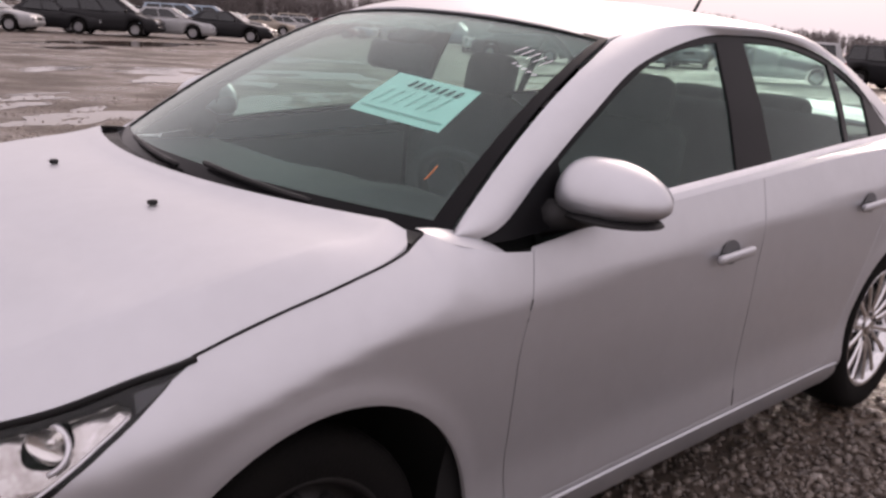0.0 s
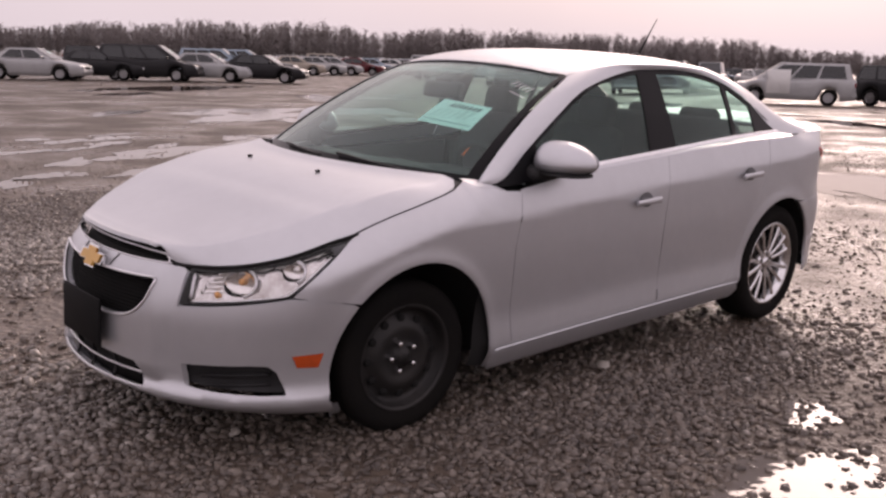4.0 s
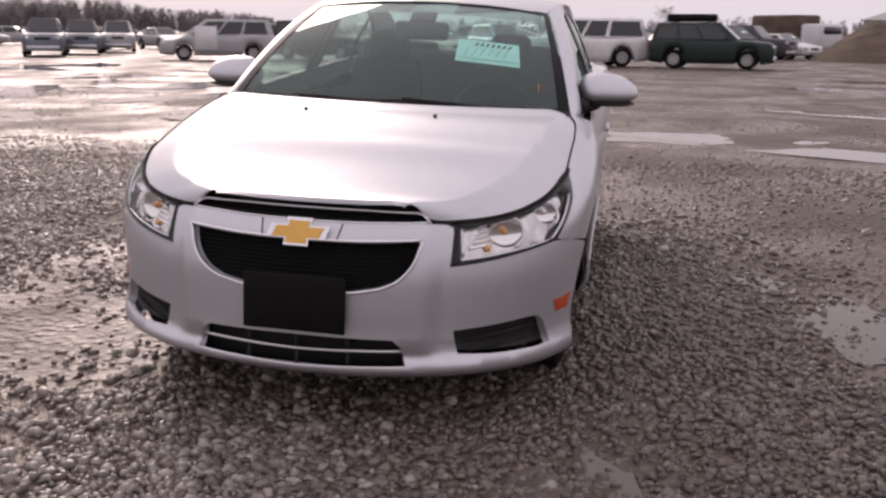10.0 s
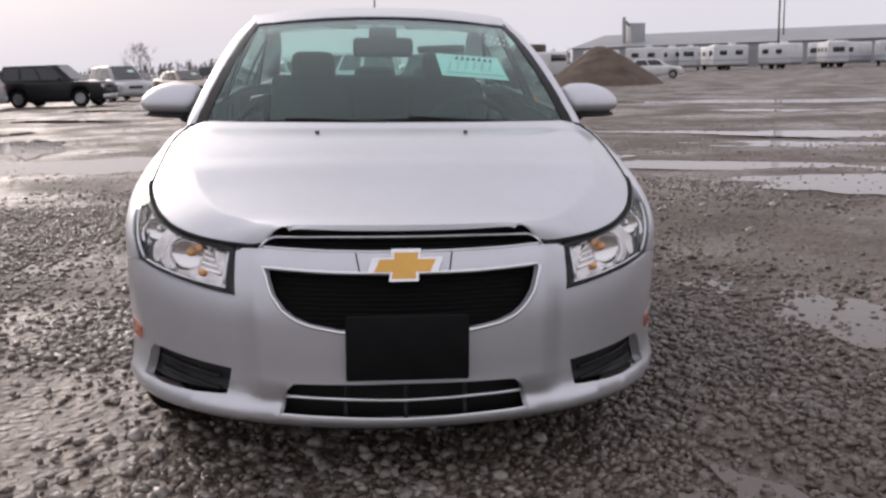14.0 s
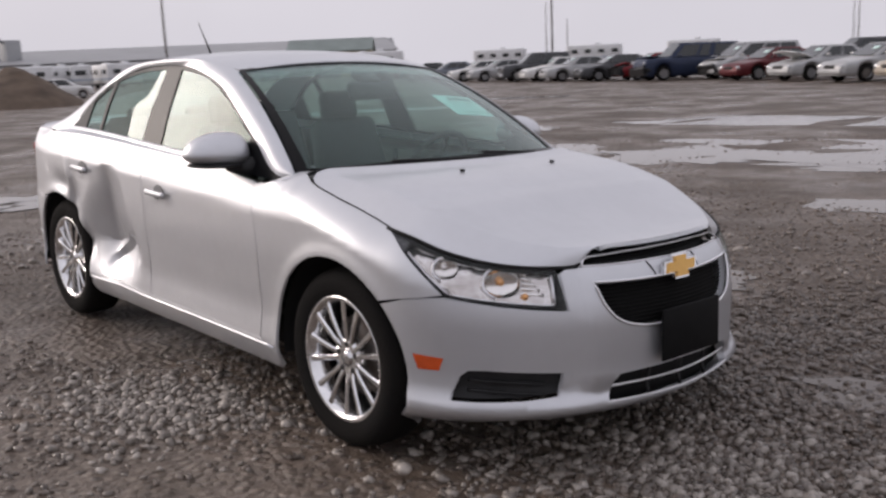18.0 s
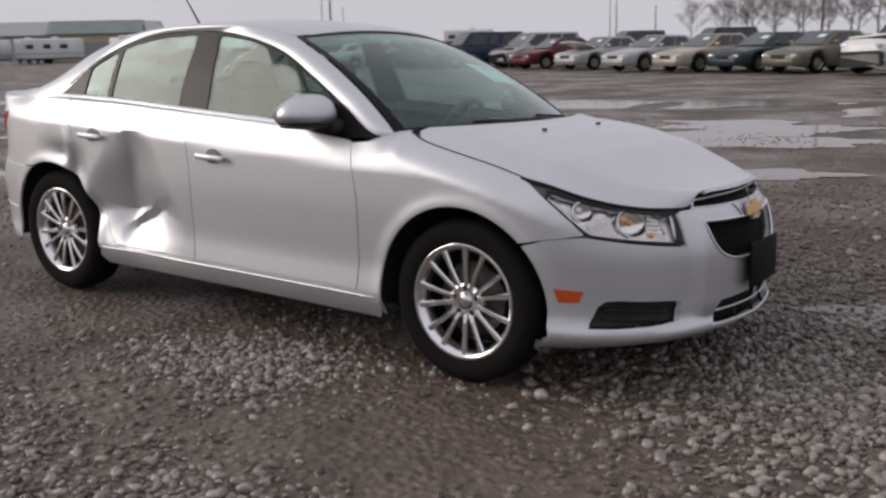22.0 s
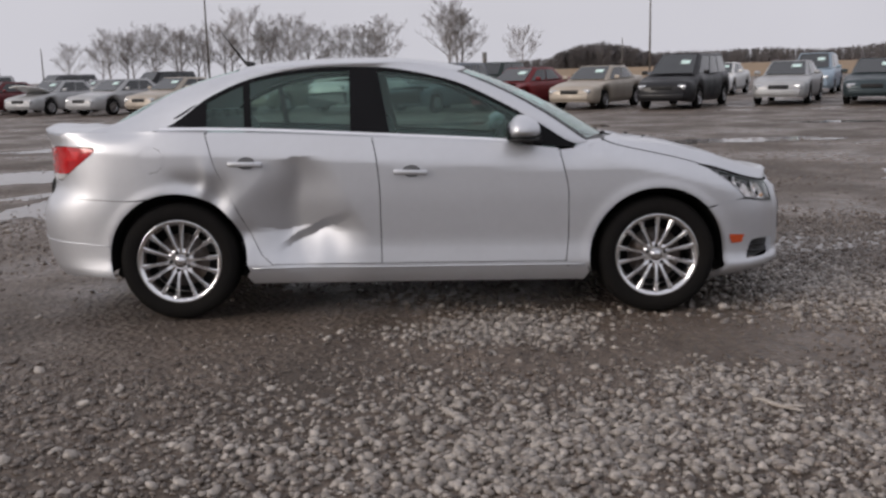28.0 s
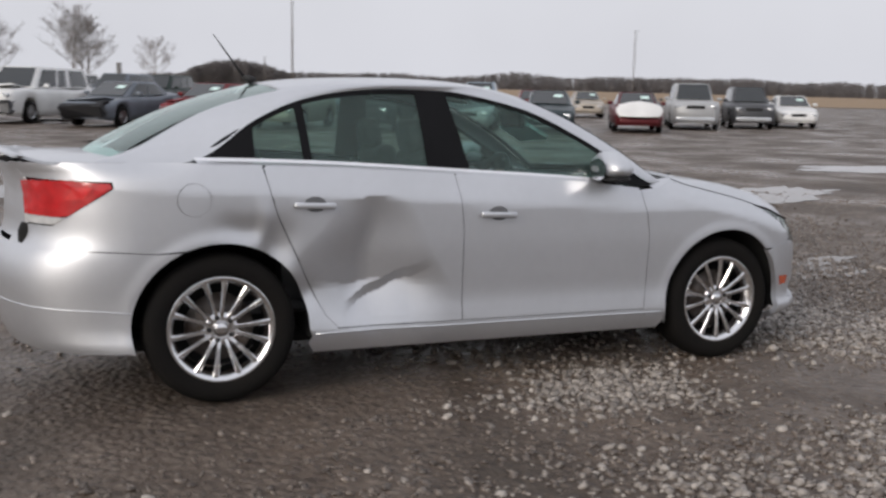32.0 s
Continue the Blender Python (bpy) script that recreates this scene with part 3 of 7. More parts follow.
HOOD = spline([(0.0, 0.772), (s_of_y(0.30), 0.766), (s_of_y(0.385), 0.738), (s_of_y(0.50), 0.737)] + [(s_of_x(x), float(rim_z(x))) for x in (1.98, 1.90, 1.75, 1.6, 1.5, 1.4, 1.3, 1.2, 1.15, 1.10, 1.06, 1.03)])
S_HC, S_HR = s_of_y(0.385), s_of_x(1.03)
G = 0.0028


def door_gap_f(z):
    return float(np.interp(z, [0.28, 0.45, 0.72, 0.94], [0.822, 0.838, 0.836, 0.785]))


def door_gap_m(z):
    return float(np.interp(z, [0.28, 0.74, 0.90, 1.03], [-0.207, -0.212, -0.228, -0.255]))


def door_gap_r(z):
    return float(np.interp(z, [0.30, 0.36, 0.54, 0.70, 0.85, 1.06], [-0.80, -0.872, -0.965, -1.042, -1.112, -1.170]))


def column(f, z0, z1, off, n=14):
    return [(f(z) + off, z) for z in np.linspace(z0, z1, n)]


def belt_line(x0, x1, drop, n=12):
    return [(x, float(belt_z(x)) - drop) for x in np.linspace(x0, x1, n)]


def along(pts, n=40):
    """Points along a corner list, evenly."""
    p = np.array(pts, float)
    d = np.r_[0, np.cumsum(np.hypot(*np.diff(p, axis=0).T))]
    q = np.linspace(0, d[-1], n)
    return np.stack([np.interp(q, d, p[:, 0]), np.interp(q, d, p[:, 1])], 1)


def trim_line(name, pts, radius, mat, lift=0.002, closed=False, n=48, parent=None, sgn=1, label=""):
    q = along(list(pts) + ([pts[0]] if closed else []), n + (1 if closed else 0))
    if closed:
        q = q[:-1]
    p = wall(q[:, 0], q[:, 1], sgn, lift).T
    bm = bmesh.new()
    tube(bm, p, radius, 6, closed)
    return part(name, bm, mat, parent or car, label)


SILL = 0.318
LAMP_REAR = [(1.867, 0.647), (1.832, 0.692), (1.785, 0.738), (1.73, 0.780), (1.67, 0.816), (1.612, 0.838)]
LAMP = [(s_of_y(0.468), 0.598), (s_of_y(0.56), 0.608), (s_of_y(0.66), 0.623), (s_of_x(1.92), 0.638)] + [(s_of_x(x), z) for x, z in LAMP_REAR]
LAMP += [(s, float(HOOD(s)) - 0.012) for s in np.linspace(s_of_x(1.64), s_of_y(0.480), 14)]
for sgn, tag in ((1, "left"), (-1, "right")):
    f = lambda u, v, q=sgn: wall(u, v, q)
    deep = lambda u, v, q=sgn: wall(u, v, q, -0.02)
    fl = sgn < 0
    low = 0.235
    fender = [(x, z) for x, z in arch(AXLE_F, 0.387, 196, 45, 26)] + [(1.70, 0.625), (1.80, 0.641)] + [(x - 0.006, z + 0.004) for x, z in LAMP_REAR[:-1]] + [(1.596, 0.846)]
    fender += [(x, float(rim_z(x)) - G) for x in np.linspace(1.575, 1.03, 20)]
    fender += [(0.99, 0.968), (0.94, 0.956), (0.90, 0.948), (0.865, 0.943)] + column(door_gap_f, 0.936, SILL - 0.02, G, 12) + [(0.84, SILL - 0.03), (0.952, SILL - 0.032)]
    patch("front_fender", xz(fender), f, M_SILVER, car, flip=fl, step=0.02)
    patch("front_door", xz(column(door_gap_f, SILL, 0.932, -G) + belt_line(0.775, -0.238, 0.004) + column(door_gap_m, 1.01, SILL, G)), f, M_SILVER, car, flip=fl, label="silver front door")
    rear = column(door_gap_m, SILL, 1.01, -G) + belt_line(-0.25, -1.148, 0.004) + [(x, z) for x, z in column(door_gap_r, 1.04, SILL, G)]
    patch("rear_door", xz(rear), f, M_SILVER, car, flip=fl, step=0.0125 if fl else 0.03, label="silver rear door" if not fl else "silver rear door, caved in and creased above its lower edge")
    quarter = belt_line(-1.16, -1.43, 0.004, 5) + belt_line(-1.46, -2.02, 0.0, 8) + [(-2.215, 1.042), (-2.215, 0.985), (-1.815, 0.979), (-1.812, 0.952), (-1.985, 0.855), (-2.09, 0.786), (-2.235, 0.785), (-2.235, 0.70), (-1.8, 0.690), (-1.62, 0.681)]
    quarter += arch(AXLE_R, 0.385, 112, -2, 24) + [(-0.945, SILL - 0.03), (-0.84, SILL - 0.03)] + column(door_gap_r, SILL, 1.05, -G)
    fuel = [(-1.46 + 0.072 * math.cos(a), 0.905 + 0.072 * math.sin(a)) for a in np.linspace(0, 2 * math.pi, 24, endpoint=False)]
    patch("rear_quarter", xz(quarter), f, M_SILVER, car, holes=[xz(fuel)] if sgn < 0 else [], flip=fl, step=0.02)
    if sgn < 0:
        patch("fuel_door", xz([(-1.46 + 0.0693 * math.cos(a), 0.905 + 0.0693 * math.sin(a)) for a in np.linspace(0, 2 * math.pi, 24, endpoint=False)]), f, M_SILVER, car, flip=fl)
    sill = [(0.83, SILL - 0.005), (0.83, SILL - 0.036), (0.945, SILL - 0.036), (0.955, 0.25), (0.93, 0.205), (-0.93, 0.205), (-0.96, 0.25), (-0.94, SILL - 0.036), (-0.836, SILL - 0.036), (-0.834, SILL - 0.005)]
    patch("sill", xz(sill), f, M_SILVER, car, flip=fl)
    # near-black underlay that puts the shade into the gaps and wheel wells
    patch("gap_underlay", xz([(1.05, 0.25), (0.98, 0.93), (0.3, 0.95), (-0.9, 1.0), (-1.9, 1.0), (-1.9, 0.72), (-1.6, 0.70)] + arch(AXLE_R, 0.40, 110, 0, 12) + [(-0.9, 0.22), (0.94, 0.22)]),
          lambda u, v, q=sgn: wall(u, v, 1, -0.022 - (0.15 if q < 0 else 0)) * np.array([1, q, 1]).reshape(3, *([1] * np.ndim(u))), M_GAP, car, step=0.08, turn_in=0, flip=fl)
    # headlamp
    lamp = thing("headlamp")
    lamp.parent = car
    patch("lens", LAMP, f, M_LENS, lamp, flip=fl, step=0.03, turn_in=0.004, label="clear plastic lens")
    shell = lambda u, v, q=sgn: wall(u, v, q, -0.008) - np.array([0.012 + 0.10 * (np.asarray(v) - 0.595) + 0.003 * np.sin(np.asarray(u) * 95), (0.008 + 0.10 * (np.asarray(v) - 0.595)) * q, 0 * np.asarray(u)])
    BOWLS = ((s_of_y(0.640), 0.684, 0.046, M_AMBERBULB), (s_of_y(0.765), 0.728, 0.034, M_REFLECTOR))
    ring_ = lambda c, z, r: [(c + 1.35 * r * math.cos(w), z + r * math.sin(w)) for w in np.linspace(0, 2 * math.pi, 20, endpoint=False)]
    patch("housing", LAMP, shell, M_LAMPBODY, lamp, holes=[ring_(c, z, r) for c, z, r, _ in BOWLS], flip=fl, step=0.014, turn_in=0.003)
    rim = [(s, z) for s, z in LAMP]
    clear = [(s_of_y(0.494), 0.610), (s_of_y(0.60), 0.622), (s_of_y(0.70), 0.638), (s_of_x(1.880), 0.652), (s_of_x(1.838), 0.695), (s_of_x(1.793), 0.740), (s_of_x(1.748), 0.776), (s_of_x(1.745), 0.792)]
    clear += [(s_, float(HOOD(s_)) - 0.022) for s_ in np.linspace(s_of_x(1.775), s_of_y(0.490), 9)]
    patch("bezel", rim, lambda u, v, q=sgn: wall(u, v, q, -0.004), M_BEZEL, lamp, holes=[clear], flip=fl, step=0.02, turn_in=0.016, label="dark grey lamp bezel")
    trim_line("bright_rim", clear[3:7], 0.0045, M_TRIM, -0.010, False, 16, lamp, sgn)
    trim_line("lower_rim", clear[:4], 0.004, M_CHROME, -0.010, False, 12, lamp, sgn)
    trim_line("inner_bar", [(s_of_y(0.504), 0.620), (s_of_y(0.500), 0.705)], 0.006, M_TRIM, -0.010, False, 6, lamp, sgn)
    for c, z, r, _ in BOWLS:
        trim_line("chrome_arc", [(c + 1.42 * r * math.cos(w), z + 1.06 * r * math.sin(w)) for w in np.linspace(-1.1, 2.2, 12)], 0.005, M_TRIM, -0.016, False, 18, lamp, sgn)
    # stepped bright reflector of the inner chamber with its amber bulb
    for k in range(5):
        trim_line("reflector_step", [(s_of_y(0.532 + 0.010 * k), 0.640 + 0.016 * k), (s_of_y(0.600 - 0.004 * k), 0.650 + 0.016 * k)], 0.0075, M_REFLECTOR, -0.026, False, 6, lamp, sgn)
    bm = bmesh.new()
    bmesh.ops.create_uvsphere(bm, u_segments=14, v_segments=8, radius=0.012)
    part("turn_bulb", bm, M_AMBERBULB, lamp, "amber turn signal bulb", m=pose(*[float(q_) for q_ in wall(np.array(s_of_y(0.585)), np.array(0.640), sgn, -0.022)]))
    tip = [(s_of_x(x), z) for x, z in ((1.738, 0.782), (1.705, 0.800), (1.665, 0.822), (1.625, 0.838))] + [(s_, float(HOOD(s_)) - 0.020) for s_ in (s_of_x(1.67), s_of_x(1.71), s_of_x(1.745))]
    patch("lamp_tip", tip, lambda u, v, q=sgn: wall(u, v, q, -0.001), M_LAMPTIP, lamp, flip=fl, step=0.02, turn_in=0.002, label="dark grey rear tip of the lamp")
    # thin black bars stand in for the shade in the bonnet shut line
    trim_line("lamp_gap_shade", [(s_, float(HOOD(s_)) - 0.007) for s_ in np.linspace(s_of_y(0.405), s_of_x(1.60), 20)], 0.0065, M_GAP, 0.0, False, 40, lamp, sgn, label="black line for the shaded gap under the bonnet edge")
    trim_line("bonnet_gap_shade", [(s_, float(HOOD(s_)) - 0.003) for s_ in np.linspace(s_of_x(1.605), s_of_x(1.035), 24)], 0.0030, M_GAP, 0.0, False, 60, car, sgn)
    for c, z, br, mat in BOWLS:
        bx, by, bz = shell(np.array(c), np.array(z))
        bm = bmesh.new()
        lathe(bm, [(br * math.sin(a), 0.004 - br * 0.45 * math.cos(a)) for a in np.linspace(0.12, 1.57, 9)], 24)
        part("reflector", bm, M_REFLECTOR, lamp, "polished bowl reflector", m=pose(float(bx), float(by), float(bz), 0, 0, -62 if sgn > 0 else -118) @ Matrix.Diagonal((1.35, 1, 1, 1)))
        bm = bmesh.new()
        bmesh.ops.create_uvsphere(bm, u_segments=12, v_segments=8, radius=0.013)
        part("bulb", bm, mat, lamp, m=pose(float(bx) - 0.008, float(by) - 0.006 * sgn, float(bz)))
    # bumper side marker
    patch("side_marker", xz([(1.765, 0.396), (1.748, 0.447), (1.847, 0.440), (1.832, 0.398)]), lambda u, v, q=sgn: wall(u, v, q, 0.003), M_AMBER, car, flip=fl, step=0.02, turn_in=0.008, label="amber side marker lamp")
    # tail lamp
    tail = thing("tail_lamp")
    tail.parent = car
    tail["label"] = "red tail lamp with a clear lower strip"
    lf = lambda u, v, q=sgn: wall(u, v, q, 0.006)
    patch("red_lens", xz([(-1.825, 0.972), (-2.03, 0.980)]) + [(s_of_y_rear(0.50), 0.968), (s_of_y_rear(0.52), 0.830)] + xz([(-2.06, 0.828), (-2.025, 0.834), (-1.985, 0.861), (-1.82, 0.953)]), lf, M_RED, tail, flip=fl, step=0.03, turn_in=0.025)
    patch("clear_lens", [(s_of_y_rear(0.52), 0.826)] + xz([(-2.06, 0.824), (-2.04, 0.824), (-2.085, 0.794)]) + [(s_of_y_rear(0.52), 0.795)], lf, M_WHITELENS, tail, flip=fl, step=0.03, turn_in=0.025)
    patch("bright_core", xz([(-1.90, 0.955), (-1.99, 0.955), (-2.03, 0.90), (-1.95, 0.905)]), lambda u, v, q=sgn: wall(u, v, q, 0.009), M_REDLAMP, tail, flip=fl, step=0.03, turn_in=0.004)
    trim_line("sill_edge", xz([(0.93, 0.296), (-0.93, 0.296)]), 0.006, M_SILVER, 0.0, False, 30, car, sgn)
    # cowl corner between wing, screen pillar and window
    ca = [(1.030, 0.986), (0.99, 0.9675), (0.94, 0.9555), (0.90, 0.9475), (0.868, 0.9425)]
    pa = [wall(s_of_x(x), z, sgn) for x, z in ca]
    pb = [np.array(q_) * np.array([1, sgn, 1]) for q_ in ((1.040, 0.722, 0.992), (1.0, 0.724, 0.989), (0.955, 0.735, 0.983), (0.915, 0.750, 0.972), (0.875, 0.768, 0.957))]
    fa = [spline(list(zip(range(5), [q_[k] for q_ in pa]))) for k in range(3)]
    fb = [spline(list(zip(range(5), [q_[k] for q_ in pb]))) for k in range(3)]
    ruled("cowl_corner", lambda u: np.array([c(u * 4) for c in fa]), lambda u: np.array([c(u * 4) for c in fb]), 24, 5, M_SILVER, car, 0.002, flip=sgn < 0)

# bumpers
fog = lambda q: [(q * s_of_y(0.487), 0.388), (q * s_of_y(0.500), 0.312), (q * s_of_y(0.60), 0.304), (q * s_of_y(0.73), 0.301), (q * s_of_x(1.862), 0.302), (q * s_of_x(1.890), 0.382), (q * s_of_x(1.915), 0.404), (q * s_of_y(0.70), 0.405)]
mouth_half = [(s_of_y(0.18), 0.517), (s_of_y(0.262), 0.532), (s_of_y(0.305), 0.550), (s_of_y(0.333), 0.573), (s_of_y(0.357), 0.607), (s_of_y(0.384), 0.681)]
mouth = [(-s, z) for s, z in mouth_half[::-1]] + [(0, 0.512)] + mouth_half + [(0.2, 0.674), (0, 0.672), (-0.2, 0.674)]
low_in = [(-s_of_y(0.347), 0.276), (-s_of_y(0.332), 0.345), (-s_of_y(0.308), 0.368), (0, 0.374), (s_of_y(0.308), 0.368), (s_of_y(0.332), 0.345), (s_of_y(0.347), 0.276), (0, 0.267)]
edge = xz(arch(AXLE_F, 0.387, -30, 43, 14)) + xz([(1.70, 0.619), (1.80, 0.635), (1.864, 0.641), (1.92, 0.632)]) + [(s_of_y(0.66), 0.617), (s_of_y(0.56), 0.602), (s_of_y(0.462), 0.592), (s_of_y(0.468), 0.712), (s_of_y(0.445), 0.722), (s_of_y(0.402), 0.726)]
top = [(s_of_y(0.36), 0.726), (0.2, 0.723), (0.0, 0.722)]
right_half = edge + top[:-1]
bottom = [(s_of_x(1.68), 0.205), (s_of_x(1.8), 0.215), (s_of_y(0.6), 0.228), (s_of_y(0.3), 0.228), (0, 0.228)]
loop = [(s, z) for s, z in right_half] + [top[-1]] + [(-s, z) for s, z in right_half[::-1]]
loop += [(-s, z) for s, z in bottom[:-1]] + [bottom[-1]] + [(s, z) for s, z in bottom[:-1][::-1]]
bumper = patch("front_bumper", loop, lambda u, v: wall(u, v, 1), M_SILVER, car, holes=[mouth, low_in, fog(1), fog(-1)], step=0.028, turn_in=0.03)
grid_wall = lambda d: (lambda u, v: wall(u, v, 1, -d))
patch("grille_backing", [(-s_of_y(0.45), 0.22), (s_of_y(0.45), 0.22), (s_of_y(0.45), 0.77), (-s_of_y(0.45), 0.77)], grid_wall(0.045), M_GAP, car, step=0.06, turn_in=0)


grille = thing("grille")
grille.parent = car
for zz in np.arange(0.522, 0.670, 0.0125):
    half = float(np.interp(zz, [0.512, 0.519, 0.550, 0.573, 0.607, 0.681], [0.0, 0.18, 0.30, 0.328, 0.352, 0.38]))
    if half > 0.05:
        q = np.linspace(-s_of_y(half), s_of_y(half), 15)
        bm = bmesh.new()
        tube(bm, wall(q, q * 0 + zz, 1, -0.022).T, 0.0034, 5)
        part("slat", bm, M_MESH, grille)
for zz in (0.735, 0.744):
    q = np.linspace(-s_of_y(0.375), s_of_y(0.375), 15)
    bm = bmesh.new()
    tube(bm, wall(q, q * 0 + zz, 1, -0.03).T, 0.004, 5)
    part("slat", bm, M_MESH, grille)
trim_line("chrome_rim", mouth, 0.0052, M_TRIM, 0.001, True, 70, grille, label="thin chrome rim")
trim_line("upper_chrome_rim", [(-s_of_y(0.394), 0.729), (-s_of_y(0.376), 0.748), (-s_of_y(0.354), 0.754), (-0.2, 0.758), (0, 0.759), (0.2, 0.758), (s_of_y(0.354), 0.754), (s_of_y(0.376), 0.748), (s_of_y(0.394), 0.729)], 0.0036, M_TRIM, 0.006, False, 48, grille, label="thin chrome bar")
trim_line("bar_chrome", [(-s_of_y(0.40), 0.729), (-0.2, 0.725), (0, 0.724), (0.2, 0.725), (s_of_y(0.40), 0.729)], 0.003, M_TRIM, 0.001, False, 40, grille)
for zz, hw in ((0.328, 0.335), (0.278, 0.346)):
    trim_line("lower_bar", [(-s_of_y(hw), zz), (0, zz - 0.006), (s_of_y(hw), zz)], 0.0045, M_TRIM, -0.004, False, 30, grille, label="thin chrome bar")
for yy in (-0.17, 0.0, 0.17):
    q = np.linspace(0.270, 0.370, 5)
    bm = bmesh.new()
    tube(bm, wall(q * 0 + yy, q, 1, -0.016).T, 0.007, 5)
    part("upright", bm, M_BLACK, grille)
for q in (1, -1):
    patch("fog_insert", fog(q), grid_wall(0.028), M_BLACK, car, step=0.03, turn_in=0, label="black fog lamp blank")
    for zz in (0.325, 0.36):
        trim_line("fog_rib", [(q * s_of_y(0.545), zz - 0.012), (q * s_of_x(1.91), zz + 0.008)], 0.006, M_BLACK, -0.02, False, 10)

# emblem: a cross shaped badge
badge = thing("badge")
badge.parent = car
for nm, k, off, mat in (("badge_rim", 1.0, 0.0, M_CHROME), ("badge_face", 0.80, 0.006, M_GOLD)):
    hw, hh, cw, ch, sl = 0.094 * k + 0.0, 0.021 * k + 0.0, 0.036 * k, 0.044 * k, 0.016
    out = [(-hw - sl / 2, -hh), (-cw - 0.004, -hh), (-cw - 0.008, -ch), (cw, -ch), (cw, -hh), (hw - sl / 2, -hh), (hw + sl / 2, hh), (cw + 0.004, hh), (cw + 0.008, ch), (-cw, ch), (-cw, hh), (-hw + sl / 2, hh)]
    bm = bmesh.new()
    face = bm.faces.new([bm.verts.new((0, a, b)) for a, b in out])
    r = bmesh.ops.extrude_face_region(bm, geom=[face])
    bmesh.ops.translate(bm, vec=(0.014, 0, 0), verts=[v for v in r["geom"] if isinstance(v, bmesh.types.BMVert)])
    bmesh.ops.recalc_face_normals(bm, faces=bm.faces)
    part(nm, bm, mat, badge, smooth_faces=False, m=pose(2.200 + off, 0, 0.692, 0, -18, 0))
for q in (1, -1):
    trim_line("base_edge", [(q * 0.122, 0.676), (q * 0.133, 0.721)], 0.002, M_GAP, 0.001, False, 5, badge)
bm = bmesh.new()
box(bm, 0, 0, 0, 0.012, 0.330, 0.180, 0.006)
part("plate_holder", bm, M_PLATE, car, "black blank plate holder", m=pose(2.262, 0.004, 0.482, 0, -2, 0))

# rear bumper and boot
rb = xz(arch(AXLE_R, 0.385, 193, 116, 14)) + xz([(-1.62, 0.676), (-1.8, 0.685), (-2.0, 0.692)]) + [(s_of_y_rear(0.5), 0.70), (S_END, 0.70), (S_END, 0.25), (s_of_y_rear(0.5), 0.25)] + xz([(-1.95, 0.252), (-1.75, 0.256)])
for sgn in (1, -1):
    patch("rear_bumper", rb, lambda u, v, q=sgn: wall(u, v, q), M_SILVER, car, flip=sgn < 0, step=0.035)
    trim_line("bumper_crease", xz([(-1.72, 0.428), (-1.9, 0.440)]) + [(s_of_y_rear(0.4), 0.452)], 0.004, M_SILVER, 0.0, False, 20, sgn=sgn)
patch("boot_face", [(s_of_y_rear(0.52), 0.72), (S_END, 0.72), (2 * S_END - s_of_y_rear(0.52), 0.72), (2 * S_END - s_of_y_rear(0.52), 1.03), (S_END, 1.04), (s_of_y_rear(0.52), 1.03)],
      lambda u, v: np.where(np.asarray(u) <= S_END, wall(np.minimum(u, S_END), v, 1), wall(np.minimum(2 * S_END - np.asarray(u), S_END), v, -1)), M_SILVER, car, step=0.05)


def boot_top(x, w):
    x, w = np.asarray(x, float), np.asarray(w, float)
    e = np.array([wall(np.interp(-xx, -_px, _ps), belt_z(xx)) for xx in np.atleast_1d(x).ravel()])[:, 1].reshape(x.shape)
    lip = 0.020 * np.exp(-((x + 2.245 - 0.13 * w**2) / 0.05) ** 2)
    return np.array([x, w * e, belt_z(x) + 0.028 * (1 - np.abs(w) ** 2.5) + lip])


patch("boot_lid", [(-1.72, -0.985), (-1.72, 0.985), (-2.08, 0.985), (-2.17, 0.9), (-2.22, 0.65), (-2.25, 0.3), (-2.256, 0), (-2.25, -0.3), (-2.22, -0.65), (-2.17, -0.9), (-2.08, -0.985)], boot_top, M_SILVER, car, step=0.06)


# bonnet
BONNET_CROWN = spline([(0, 0.050), (0.3, 0.078), (0.55, 0.086), (0.8, 0.063), (0.93, 0.034), (1.0, 0.018)])


def bonnet(u, w):
    u, w = np.asarray(u, float), np.asarray(w, float)
    s = S_HC + (S_HR - S_HC) * u
    e = wall(s, HOOD(s) - 0.002)
    bow = 0.052 * (1 - u) ** 2 + 0.19 * u**3
    a = np.abs(w)
    crown = BONNET_CROWN(u)
    ac = 0.80 + 0.10 * u
    fold = np.maximum(0, (a - ac) / (1 - ac))
    prof = 0.28 * (1 - a**2) + 0.72 * (1 - fold**1.12)
    flat = 1 - a**14
    mixf = smooth(0, 0.16, u)
    return np.array([e[0] + bow * (1 - a**2), w * (np.abs(e[1]) - 0.003), e[2] + crown * (flat * (1 - mixf) + prof * mixf) + 0.006 * (1 - smooth(0, 0.16, u)) * (1 - smooth(0.36, 0.44, np.abs(w * e[1])))])


patch("bonnet", [(0.0, -1), (0.0, 1), (0.90, 1), (0.965, 0.992), (0.99, 0.965), (1.0, 0.90), (1.0, -0.90), (0.99, -0.965), (0.965, -0.992), (0.90, -1)], bonnet, M_SILVER, car, step=0.028, turn_in=0.016, label="silver bonnet", flip=True)
for w in (-0.33, 0.33):
    p = bonnet(next(u for u in np.linspace(0.7, 0.99, 80) if bonnet(u, w)[0] < 1.378), w)
    bm = bmesh.new()
    box(bm, 0, 0, 0, 0.022, 0.013, 0.011, 0.004)
    part("washer_jet", bm, M_BLACK, car, m=pose(*(p + np.array([0, 0, 0.006]))))


